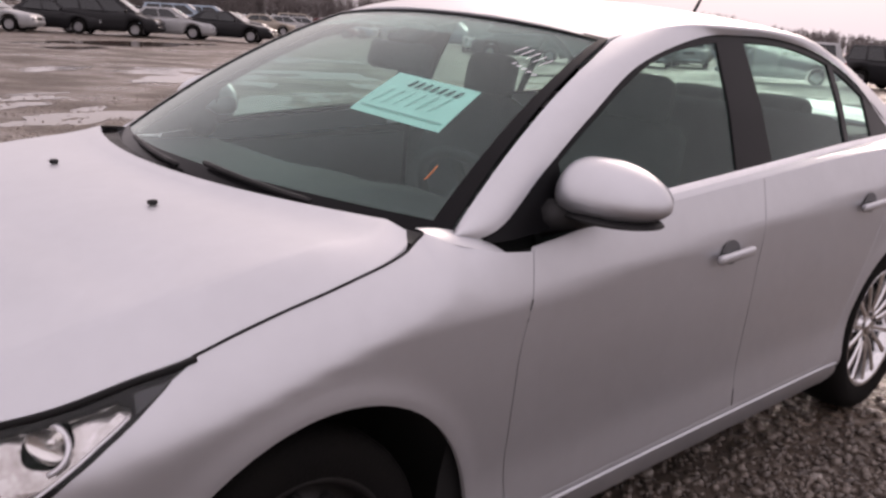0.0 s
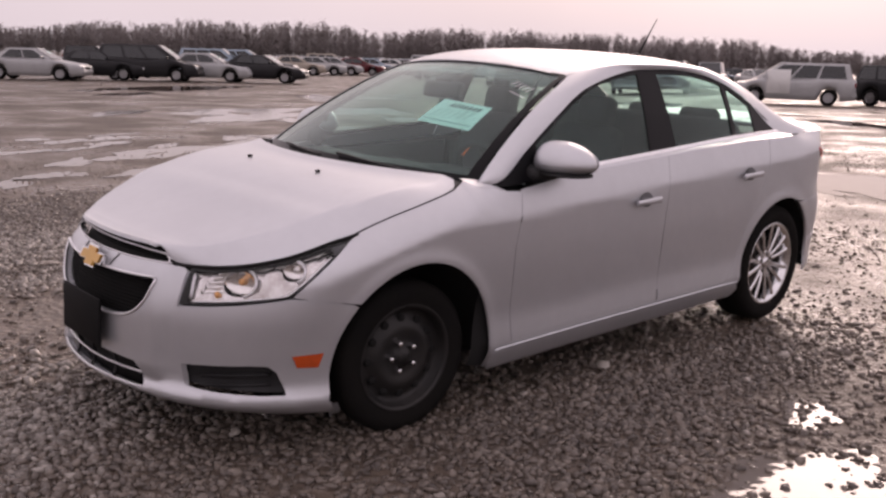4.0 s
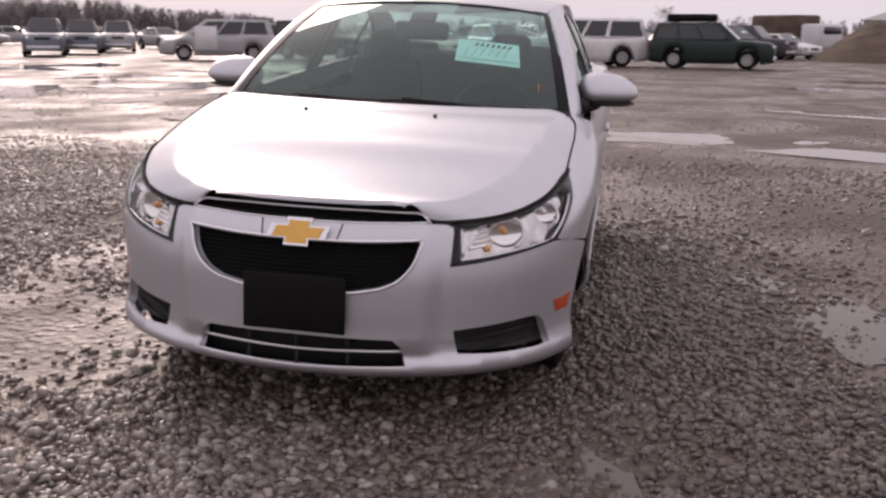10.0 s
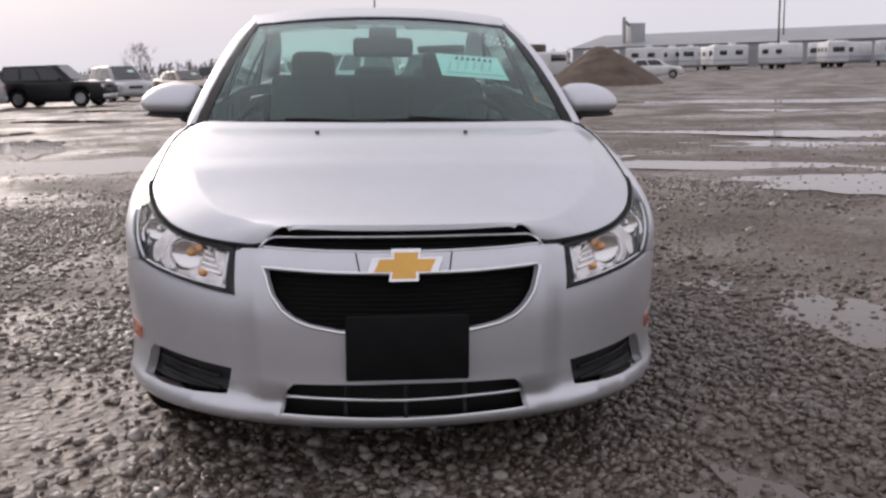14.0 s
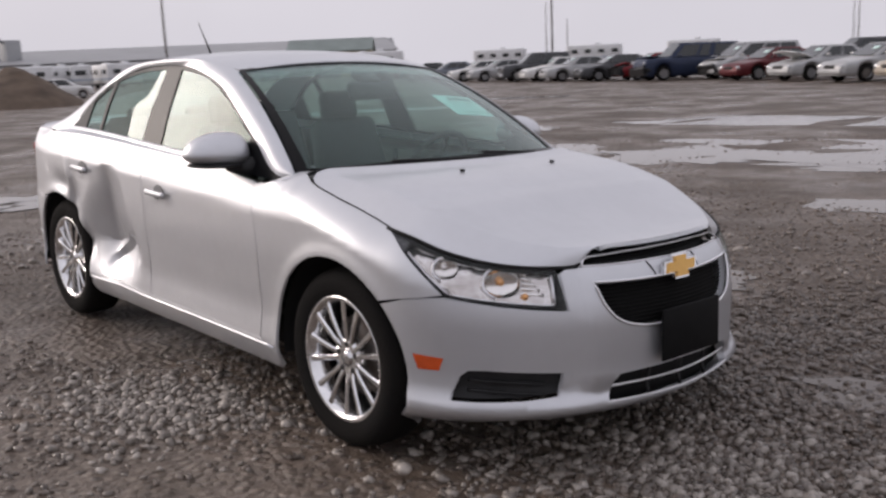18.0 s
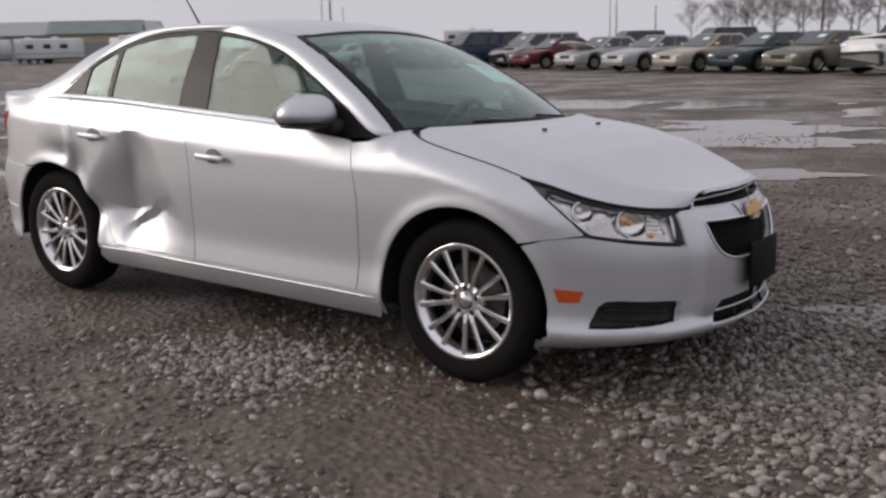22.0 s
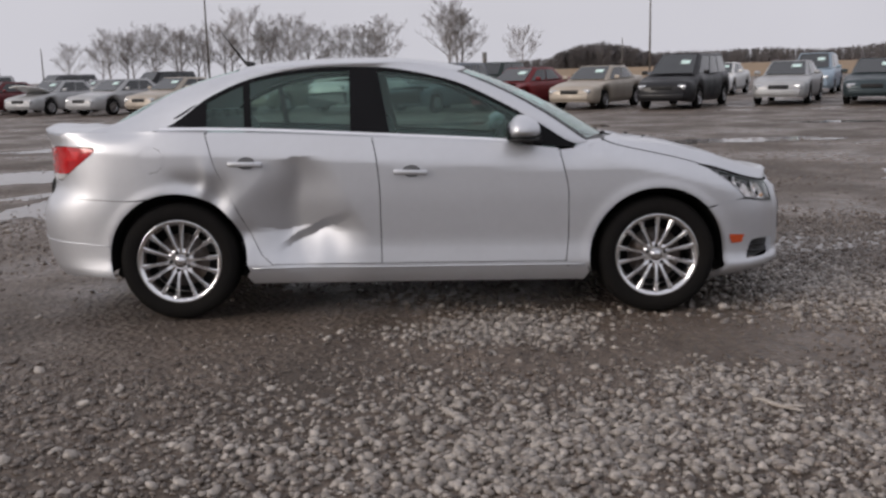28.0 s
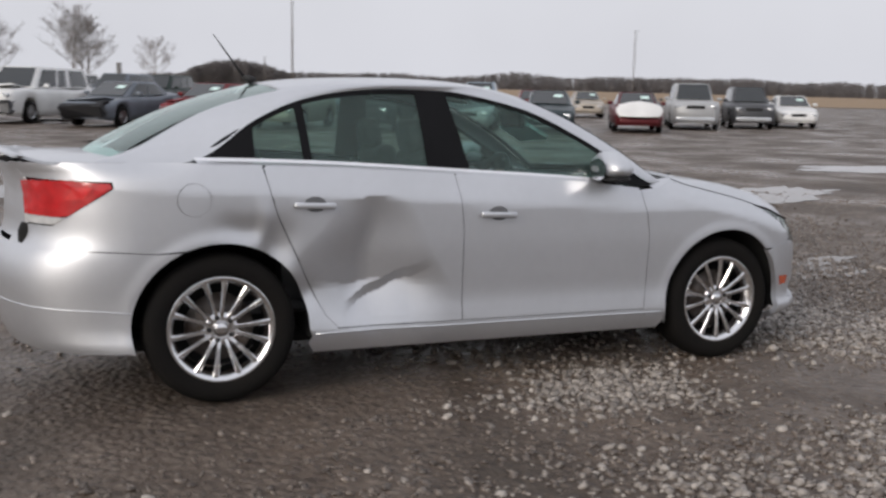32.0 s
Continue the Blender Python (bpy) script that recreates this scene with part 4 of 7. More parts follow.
# glasshouse
def screen(a, b):
    a, b = np.asarray(a, float), np.asarray(b, float)
    lo = np.array([1.17 - 0.19 * a**2, 0.715 * a, 0.985 - 0.02 * a**2])
    hi = np.array([0.285 - 0.05 * a**2, 0.555 * a, 1.412 - 0.035 * a**2])
    bul = 0.035 * 4 * b * (1 - b)
    return lo + (hi - lo) * b + np.array([0.42 * bul, 0 * a, 0.9 * bul])


patch("windscreen", [(-1, 0), (1, 0), (1, 1), (-1, 1)], screen, M_GLASS, car, step=0.06, turn_in=0.0, label="windscreen")
patch("windscreen_surround", [(-1.04, -0.02), (1.04, -0.02), (1.02, 1.0), (-1.02, 1.0)], lambda a, b: screen(a, b) + np.array([0.002, 0, 0.004]).reshape(3, *([1] * np.ndim(a))), M_GLOSSBLACK, car,
      holes=[[(-0.980, 0.045), (0.980, 0.045), (0.984, 0.978), (-0.984, 0.978)]], step=0.05, turn_in=0.006)
patch("tint_band", [(-0.955, 0.845), (0.955, 0.845), (0.96, 0.98), (-0.96, 0.98)], lambda a, b: screen(a, b) - np.array([0.002, 0, 0.004]).reshape(3, *([1] * np.ndim(a))), M_TINTSTRIP, car, step=0.06, turn_in=0)
ROOF_Z = spline([(-1.08, 1.425), (-0.9, 1.452), (-0.6, 1.472), (-0.3, 1.478), (0.0, 1.466), (0.2, 1.436), (0.31, 1.412)])
ROOF_Y = spline([(-1.08, 0.545), (-0.7, 0.585), (-0.3, 0.60), (0.05, 0.585), (0.31, 0.555)])


def roof(u, w):
    u, w = np.asarray(u, float), np.asarray(w, float)
    x = 0.29 + (-1.05 - 0.29) * u
    xx = x + 0.008 - 0.05 * w**2 * (1 - u) ** 3 + 0.02 * w**2 * u**3
    return np.array([xx, w * ROOF_Y(x), ROOF_Z(x) - 0.042 * np.abs(w) ** 2.4])


patch("roof", [(0, -1), (1, -1), (1, 1), (0, 1)], roof, M_SILVER, car, step=0.06, turn_in=0.012, label="silver roof", flip=True)
patch("headliner", [(0.02, -0.97), (0.98, -0.97), (0.98, 0.97), (0.02, 0.97)], lambda u, w: roof(u, w) - np.array([0 * u, 0 * u, 0.010 + 0.10 * np.asarray(u) * (1 - np.asarray(u))]), M_HEADLINER, car, step=0.12, turn_in=0)


def back_glass(a, b):
    a, b = np.asarray(a, float), np.asarray(b, float)
    lo = np.array([-1.87 + 0.12 * a**2, 0.60 * a, 1.082 - 0.01 * a**2])
    hi = np.array([-1.055 + 0.02 * a**2, 0.545 * a, 1.424 - 0.042 * a**2])
    bul = 0.04 * 4 * b * (1 - b)
    return lo + (hi - lo) * b + np.array([-0.42 * bul, 0 * a, 0.9 * bul])


patch("rear_window", [(-1, 0), (1, 0), (1, 1), (-1, 1)], back_glass, M_GLASS, car, step=0.08, turn_in=0, flip=True)


def glass_side(x, z, sgn=1, lift=0.0):
    x, z = np.asarray(x, float), np.asarray(z, float)
    y = 0.797 - 0.42 * (z - 1.0) - 0.10 * np.maximum(0, z - 1.2) ** 1 - 0.032 * (np.maximum(0, x - 0.1) / 0.77) ** 2 - 0.040 * (np.maximum(0, -x - 0.4) / 1.0) ** 2 + lift
    return np.array([x, y * sgn, z])


DLO = spline([(-1.452, 1.062), (-1.34, 1.145), (-1.228, 1.213), (-1.014, 1.322), (-0.761, 1.384), (-0.441, 1.408), (-0.119, 1.396), (0.137, 1.348), (0.39, 1.244), (0.639, 1.109), (0.90, 0.951)])


def sill_z(x):
    return float(belt_z(x)) + 0.006


def pane(x0, x1, inset=0.022, n=12, lean0=0.0, lean1=0.0):
    """A window's outline between two uprights under the roof line."""
    xs = np.linspace(x0, x1, n)
    top = [(x + (lean0 * (1 - i / (n - 1)) + lean1 * i / (n - 1)), float(DLO(x + (lean0 * (1 - i / (n - 1)) + lean1 * i / (n - 1)))) - inset) for i, x in enumerate(xs)]
    return [(x, sill_z(x) + 0.012) for x in xs] + top[::-1]


PANES = (("front_door_glass", pane(-0.155, 0.62, lean0=-0.070, lean1=-0.01)), ("rear_door_glass", pane(-0.925, -0.372, lean0=-0.02, lean1=-0.012)), ("quarter_glass", pane(-1.18, -0.962, 0.026, lean1=-0.02)))
for sgn in (1, -1):
    fl = sgn < 0
    whole = [(x, sill_z(x)) for x in np.linspace(-1.452, 0.90, 24)] + [(x, float(DLO(x))) for x in np.linspace(0.885, -1.437, 40)]
    patch("window_surround", whole, lambda u, v, q=sgn: glass_side(u, v, q), M_GLOSSBLACK, car, holes=[p for _, p in PANES], step=0.04, turn_in=0.01, flip=not fl, label="gloss black window surround and pillars")
    for nm, p in PANES:
        patch(nm, p, lambda u, v, q=sgn: glass_side(u, v, q, -0.006), M_SIDEGLASS, car, step=0.06, turn_in=0, flip=not fl)
    belt_lo = lambda u: wall(s_of_x(0.57 - 2.01 * u), float(belt_z(0.57 - 2.01 * u)) - 0.006, 1, 0.001) * np.array([1, sgn, 1])
    belt_mid = lambda u: glass_side(0.57 - 2.01 * u, sill_z(0.57 - 2.01 * u) + 0.001, sgn, 0.012)
    belt_hi = lambda u: glass_side(0.57 - 2.01 * u, sill_z(0.57 - 2.01 * u) + 0.014, sgn, 0.003)
    ruled("door_shoulder", belt_lo, belt_mid, 50, 3, M_SILVER, car, 0.002, flip=sgn < 0)
    ruled("belt_chrome", belt_mid, belt_hi, 50, 3, M_TRIM, car, 0.003, "chrome strip under the windows", flip=sgn < 0)
    # pillars and roof rail: from the window line up to the roof and screen edges
    outer = (0.95, 0.85, 0.68, 0.46, 0.21, -0.11, -0.33, -0.64, -0.93, -1.17, -1.445, -1.80)
    oc, ic = [], []
    for x in outer:
        if x > 0.9:
            oc.append(np.array([0.985, 0.752 * sgn, 0.956]))
        elif x < -1.7:
            oc.append(np.array([-1.84, 0.748 * sgn, 1.056]))
        else:
            oc.append(glass_side(x, float(DLO(x)) - 0.003, sgn, 0.006))
    for a, b in ((1, -0.02), (1, 0.12), (1, 0.33), (1, 0.58), (1, 0.82)):
        ic.append(screen(np.array(a * 1.045 * sgn), np.array(b)))
    for u in (0.07, 0.30, 0.55, 0.80, 0.98):
        ic.append(roof(np.array(u), np.array(1.0 * sgn)))
    ic += [back_glass(np.array(1.0 * sgn), np.array(0.55)), back_glass(np.array(1.03 * sgn), np.array(-0.03))]
    fo = [spline(list(zip(range(len(oc)), [p[k] for p in oc]))) for k in range(3)]
    fi = [spline(list(zip(range(len(ic)), [p[k] for p in ic]))) for k in range(3)]
    ruled("roof_rail", lambda u: np.array([c(u * (len(oc) - 1)) for c in fo]), lambda u: np.array([c(u * (len(ic) - 1)) for c in fi]), 70, 7, M_SILVER, car, 0.016, "silver pillars and roof rail", flip=sgn < 0)
    # door mirror
    mir = thing("door_mirror")
    mir.parent = car
    bm = bmesh.new()
    bmesh.ops.create_uvsphere(bm, u_segments=28, v_segments=18, radius=1)
    for v in bm.verts:
        x, y, z = v.co
        fill = (max(0.0, 1 - abs(y) ** (5 if y < 0 else 2.2)) ** 0.5) / max(1e-6, (1 - y * y) ** 0.5) if abs(y) < 0.999 else 1.0
        zz = z * fill * (0.090 if z > 0 else 0.050) * (1 - 0.16 * max(0.0, y))
        xx = x * fill * (0.105 if x > 0 else 0.075)
        v.co = (xx, y * 0.136, zz)
    part("mirror_shell", bm, M_SILVER, mir, "silver mirror shell", m=pose(0.568, 0.882 * sgn, 1.040, 0, 0, 8 * sgn) @ Matrix.Diagonal((1, sgn, 1, 1)))
    bm = bmesh.new()
    bmesh.ops.create_uvsphere(bm, u_segments=24, v_segments=12, radius=1)
    for v in bm.verts:
        x, y, z = v.co
        v.co = (x * (0.103 if x > 0 else 0.074), y * 0.130, z * 0.020 if z > 0 else z * 0.014)
    part("mirror_base", bm, M_BLACK, mir, "black lower mirror cover", m=pose(0.568, 0.874 * sgn, 0.998, 0, 0, 8 * sgn))
    bm = bmesh.new()
    tube(bm, [(0.67, 0.745 * sgn, 0.982), (0.635, 0.785 * sgn, 0.990), (0.59, 0.84 * sgn, 1.003)], [0.05, 0.040, 0.032], 10)
    part("mirror_arm", bm, M_BLACK, mir)
    bm = bmesh.new()
    bmesh.ops.create_circle(bm, cap_ends=True, segments=24, radius=1)
    for v in bm.verts:
        v.co = (0, v.co.x * 0.098, v.co.y * 0.055)
    part("mirror_glass", bm, M_CHROME, mir, m=pose(0.494, 0.882 * sgn, 1.042, 0, 0, 8 * sgn))
    # door handles
    for hx, hz in ((-0.04, 0.824), (-0.945, 0.878)):
        hd = thing("door_handle")
        hd.parent = car
        y = float(wall(s_of_x(hx), hz, 1)[1])
        dd = float(dent(np.array(hx), np.array(hz))) if sgn < 0 else 0
        bm = bmesh.new()
        box(bm, 0, 0, 0, 0.190, 0.020, 0.028, 0.010, 3)
        for v in bm.verts:
            v.co.y += 0.010 * (1 - (v.co.x / 0.1025) ** 2) * sgn
        part("grip", bm, M_SILVER, hd, m=pose(hx, (y + 0.020 - dd) * sgn, hz, 0, 1.5, 0))
        # flat grey disc: the shade of the finger hollow is in its colour
        bm = bmesh.new()
        bmesh.ops.create_circle(bm, cap_ends=True, segments=24, radius=1)
        for v in bm.verts:
            v.co = (v.co.x * 0.050, 0, v.co.y * 0.034)
        part("recess_shade", bm, M_POCKETSHADE, hd, "flat grey disc for the shade behind the grip", m=pose(hx + 0.005, (y + 0.006 - dd) * sgn, hz + 0.006, 8 * sgn, 0, 0))
bm = bmesh.new()
tube(bm, [(-1.03, 0, 1.436), (-1.06, 0, 1.452), (-1.085, 0, 1.46)], [0.028, 0.018, 0.008], 10)
part("antenna_base", bm, M_BLACK, car)
bm = bmesh.new()
tube(bm, [(-1.075, 0, 1.452), (-1.13, 0, 1.525), (-1.235, 0, 1.665)], [0.0075, 0.0055, 0.0022], 6)
part("antenna", bm, M_BLACK, car, "thin black whip antenna")

# underside
bm = bmesh.new()
box(bm, 0.05, 0, 0.245, 3.6, 1.30, 0.06, 0.02)
part("underbody", bm, M_GAP, car)
bm = bmesh.new()
box(bm, 1.55, 0, 0.50, 0.9, 1.0, 0.36, 0.05)
part("engine_bay", bm, M_GAP, car)
bm = bmesh.new()
box(bm, -1.75, 0, 0.55, 0.8, 1.1, 0.5, 0.05)
part("boot_floor", bm, M_GAP, car)
for ax in (AXLE_F, AXLE_R):
    for sgn in (1, -1):
        bm = bmesh.new()
        pts = [(ax + 0.40 * math.cos(a), 0.335 + 0.40 * math.sin(a)) for a in np.linspace(-0.16, math.pi + 0.16, 24)]
        r0 = [bm.verts.new((x, 0.845 * sgn - 0.02 * sgn, z)) for x, z in pts]
        r1 = [bm.verts.new((x, 0.50 * sgn, z)) for x, z in pts]
        for i in range(len(pts) - 1):
            bm.faces.new((r0[i], r0[i + 1], r1[i + 1], r1[i]))
        bm.faces.new(r1)
        part("wheel_arch_liner", bm, M_GAP, car)


def tyre_mesh(radius, width, rim):
    bm = bmesh.new()
    h = width / 2
    lathe(bm, [(rim - 0.012, -h * 0.80), (rim + 0.012, -h * 0.92), (rim + (radius - rim) * 0.5, -h * 1.0), (radius - 0.022, -h * 0.90), (radius - 0.006, -h * 0.72), (radius, -h * 0.35), (radius, 0), (radius, h * 0.35), (radius - 0.006, h * 0.72),
               (radius - 0.022, h * 0.90), (rim + (radius - rim) * 0.5, h), (rim + 0.012, h * 0.92), (rim - 0.012, h * 0.80)], 64)
    return bm


def alloy_wheel(parent, m):
    wh = thing("wheel")
    wh.parent = parent
    wh.matrix_basis = m
    part("tyre", tyre_mesh(TYRE_R, 0.215, 0.232), M_RUBBER, wh)
    bm = bmesh.new()
    lathe(bm, [(0.222, -0.09), (0.205, -0.085), (0.196, -0.05), (0.194, 0.04), (0.206, 0.072), (0.219, 0.090), (0.232, 0.096), (0.239, 0.090), (0.236, 0.076)], 64)
    part("rim", bm, M_CHROME, wh, "polished alloy rim")
    bm = bmesh.new()
    for k in range(14):
        pair = (k // 2) * 2 * math.pi / 7 + (0.205 if k % 2 else -0.205)
        c, s_ = math.cos(pair), math.sin(pair)
        root = (k // 2) * 2 * math.pi / 7 + (0.19 if k % 2 else -0.19)
        rings = []
        for r, w, yy in ((0.052, 0.0135, 0.066), (0.09, 0.0105, 0.074), (0.15, 0.0108, 0.080), (0.222, 0.0145, 0.084)):
            a = root + (pair - root) * (r - 0.05) / 0.16
            cx, cz = r * math.cos(a), r * math.sin(a)
            tx, tz = -math.sin(a), math.cos(a)
            rings.append([bm.verts.new((cx + tx * o, yy + dy, cz + tz * o)) for o, dy in ((-w, -0.022), (-w, -0.003), (-w * 0.55, 0.003), (w * 0.55, 0.003), (w, -0.003), (w, -0.022))])
        for r0, r1 in zip(rings, rings[1:]):
            for i in range(5):
                bm.faces.new((r0[i], r1[i], r1[i + 1], r0[i + 1]))
    part("spokes", bm, M_CHROME, wh, "fourteen polished spokes in pairs", smooth_faces=False)
    bm = bmesh.new()
    lathe(bm, [(0.078, 0.035), (0.076, 0.060), (0.068, 0.069), (0.040, 0.069), (0.033, 0.066), (0.032, 0.070)], 32)
    part("hub", bm, M_CHROME, wh)
    bm = bmesh.new()
    lathe(bm, [(0.030, 0.062), (0.027, 0.072), (0.022, 0.075), (0.001, 0.076)], 24)
    part("hub_cap", bm, M_CHROME, wh)
    for k in range(5):
        a = k * 2 * math.pi / 5 + 0.3
        bm = bmesh.new()
        lathe(bm, [(0.0115, 0.05), (0.0115, 0.0705), (0.007, 0.0712), (0.001, 0.0708)], 8)
        part("wheel_nut", bm, M_BLACK, wh, m=pose(0.053 * math.cos(a), 0, 0.053 * math.sin(a)))
    bm = bmesh.new()
    lathe(bm, [(0.001, 0.0), (0.15, 0.0), (0.15, 0.012), (0.08, 0.016), (0.06, 0.04)], 40)
    part("brake_disc", bm, M_BRAKE, wh)
    bm = bmesh.new()
    lathe(bm, [(0.196, -0.06), (0.001, -0.06)], 32)
    part("backing", bm, M_GAP, wh)
    return wh


def spare_wheel(parent, m):
    wh = thing("spare_wheel")
    wh.parent = parent
    wh.matrix_basis = m
    wh["label"] = "narrow black steel spare wheel"
    part("tyre", tyre_mesh(0.300, 0.125, 0.208), M_RUBBER, wh)
    bm = bmesh.new()
    lathe(bm, [(0.212, 0.058), (0.204, 0.060), (0.196, 0.048), (0.188, 0.020), (0.176, 0.008), (0.150, 0.016), (0.128, 0.034), (0.105, 0.040), (0.085, 0.030), (0.055, 0.026), (0.036, 0.030), (0.034, 0.05), (0.001, 0.05)], 48)
    part("steel_disc", bm, M_STEEL, wh)
    # black discs on the closed steel give the vent holes their shade
    for k in range(12):
        a = k * math.pi / 6
        bm = bmesh.new()
        lathe(bm, [(0.017, 0.0), (0.015, 0.008), (0.001, 0.006)], 12)
        part("vent_hole_shade", bm, M_GAP, wh, m=pose(0.152 * math.cos(a), 0.018, 0.152 * math.sin(a)))
    for k in range(5):
        a = k * 2 * math.pi / 5
        bm = bmesh.new()
        lathe(bm, [(0.011, 0.02), (0.011, 0.048), (0.007, 0.052), (0.001, 0.052)], 6)
        part("wheel_nut", bm, M_CHROME, wh, "bright wheel nut", m=pose(0.057 * math.cos(a), 0, 0.057 * math.sin(a)))
    return wh


alloy_wheel(car, pose(AXLE_F, -TRACK, 0.335, 0, 0, 180))
alloy_wheel(car, pose(AXLE_R, -TRACK, 0.335, 0, 20, 180))
alloy_wheel(car, pose(AXLE_R, TRACK, 0.335, 0, 0, 0))
spare_wheel(car, pose(AXLE_F, TRACK + 0.005, 0.335, 0, 0, -3))


# ---- inside the saloon ----
def seat(x, y, back_lean, wide=0.50):
    st = thing("seat")
    st.parent = car
    bm = bmesh.new()
    box(bm, 0, 0, 0, 0.52, wide, 0.15, 0.05, 3)
    part("cushion", bm, M_CLOTH, st, m=pose(x, y, 0.52, 0, -8, 0))
    bm = bmesh.new()
    box(bm, 0, 0, 0, 0.14, wide * 0.98, 0.62, 0.055, 3)
    for v in bm.verts:
        v.co.y *= 1 - 0.22 * smooth(0.0, 0.31, v.co.z)
    part("backrest", bm, M_CLOTH, st, m=pose(x - 0.33, y, 0.82, 0, -back_lean, 0))
    bm = bmesh.new()
    box(bm, 0, 0, 0, 0.10, 0.22, 0.17, 0.045, 3)
    part("headrest", bm, M_CLOTH, st, m=pose(x - 0.455, y, 1.178, 0, -back_lean + 6, 0))
    for o in (-0.06, 0.06):
        bm = bmesh.new()
        tube(bm, [(x - 0.43, y + o, 1.06), (x - 0.455, y + o, 1.17)], 0.007, 6)
        part("headrest_post", bm, M_STEEL, st)


seat(0.16, 0.335, 18)
seat(0.16, -0.335, 18)
bench = thing("rear_bench")
bench.parent = car
bm = bmesh.new()
box(bm, -0.78, 0, 0.56, 0.50, 1.26, 0.16, 0.05, 3)
part("cushion", bm, M_CLOTH, bench)
bm = bmesh.new()
box(bm, 0, 0, 0, 0.15, 1.24, 0.56, 0.05, 3)
part("backrest", bm, M_CLOTH, bench, m=pose(-1.10, 0, 0.86, 0, -24, 0))
for y in (-0.36, 0.0, 0.36):
    bm = bmesh.new()
    box(bm, 0, 0, 0, 0.09, 0.25, 0.14, 0.04, 3)
    part("headrest", bm, M_CLOTH, bench, m=pose(-1.205, y, 1.110, 0, -20, 0))
bm = bmesh.new()
box(bm, -1.50, 0, 1.045, 0.50, 1.20, 0.02, 0.006)
part("parcel_shelf", bm, M_DASH, car)


def dash(u, w):
    u, w = np.asarray(u, float), np.asarray(w, float)
    x = 1.12 - 0.62 * u - 0.10 * w**2 * (1 - u)
    z = 0.955 - 0.02 * u - 0.30 * smooth(0.72, 1.0, u) + 0.035 * np.exp(-((w - 0.5) / 0.28) ** 2) * np.exp(-((u - 0.62) / 0.2) ** 2) + 0.02 * np.exp(-(w / 0.2) ** 2) * u
    return np.array([x, 0.70 * w, z])


patch("dashboard", [(0, -1), (1, -1), (1, 1), (0, 1)], dash, M_DASH, car, step=0.06, turn_in=0, flip=True)
wheel = thing("steering_wheel")
wheel.parent = car
turn = pose(0.50, 0.37, 0.90, 0, -62, 0)
bm = bmesh.new()
tube(bm, [(0.185 * math.cos(a), 0.185 * math.sin(a), 0) for a in np.linspace(0, 2 * math.pi, 32, endpoint=False)], 0.016, 8, True)
part("wheel_rim", bm, M_DASH, wheel, m=turn)
bm = bmesh.new()
bmesh.ops.create_uvsphere(bm, u_segments=16, v_segments=8, radius=1)
bmesh.ops.scale(bm, vec=(0.075, 0.085, 0.03), verts=bm.verts)
part("wheel_boss", bm, M_DASH, wheel, m=turn)
for a in (0, math.pi, math.pi * 1.5):
    bm = bmesh.new()
    tube(bm, [(0.05 * math.cos(a + math.pi / 2), 0.05 * math.sin(a + math.pi / 2), 0), (0.18 * math.cos(a + math.pi / 2), 0.18 * math.sin(a + math.pi / 2), 0)], 0.014, 6)
    part("wheel_spoke", bm, M_DASH, wheel, m=turn)
bm = bmesh.new()
box(bm, 0, 0, 0, 0.045, 0.26, 0.085, 0.02, 3)
part("inside_mirror", bm, M_BLACK, car, m=pose(0.46, 0, 1.278, 0, -15, 0))
bm = bmesh.new()
box(bm, 0, 0, 0, 0.10, 0.12, 0.03, 0.012, 2)
part("mirror_mount", bm, M_BLACK, car, m=pose(0.42, 0, 1.338, 0, 25, 0))
bm = bmesh.new()
box(bm, -0.25, 0, 0.40, 2.3, 1.44, 0.06, 0.02)
part("cabin_floor", bm, M_DASH, car)
for sgn in (1, -1):
    for x0, x1 in ((-0.18, 0.80), (-1.05, -0.22)):
        bm = bmesh.new()
        box(bm, (x0 + x1) / 2, 0.68 * sgn, 0.68, x1 - x0, 0.03, 0.50, 0.01)
        part("door_card", bm, M_DASH, car)
    # sun visors, folded up
    bm = bmesh.new()
    box(bm, 0, 0, 0, 0.17, 0.36, 0.018, 0.007)
    part("sun_visor", bm, M_HEADLINER, car, m=pose(0.14, 0.29 * sgn, 1.396, 4 * sgn, 12, 0))
    # wiper
    bm = bmesh.new()
    a0 = 0.62 if sgn > 0 else -0.02
    p = [screen(np.array(a0 - 0.52 * t), np.array(0.012 + 0.032 * t * (1 if sgn > 0 else 0.8))) + np.array([0.010, 0, 0.013]) for t in np.linspace(0, 1, 8)]
    tube(bm, p, 0.007, 6)
    part("wiper", bm, M_BLACK, car, "black windscreen wiper")
# cowl under the screen
ruled("cowl", lambda u: bonnet(np.array(0.985), np.array(-1 + 2 * u)) + np.array([0, 0, -0.018]), lambda u: screen(np.array((-1 + 2 * u) * 1.0), np.array(0.01)), 30, 3, M_BLACK, car, 0.0, "black plastic cowl", flip=True)

# papers and marks on the windscreen
sheet = thing("windscreen_paper")
sheet.parent = car
sheet["label"] = "pale green auction paper with dark handwriting"


def on_screen(y, b, off=-0.010):
    half = 0.715 + (0.555 - 0.715) * b
    return screen(np.asarray(y) / half, np.asarray(b)) + np.array([0.4, 0, 0.9]).reshape(3, *([1] * np.ndim(y))) * off


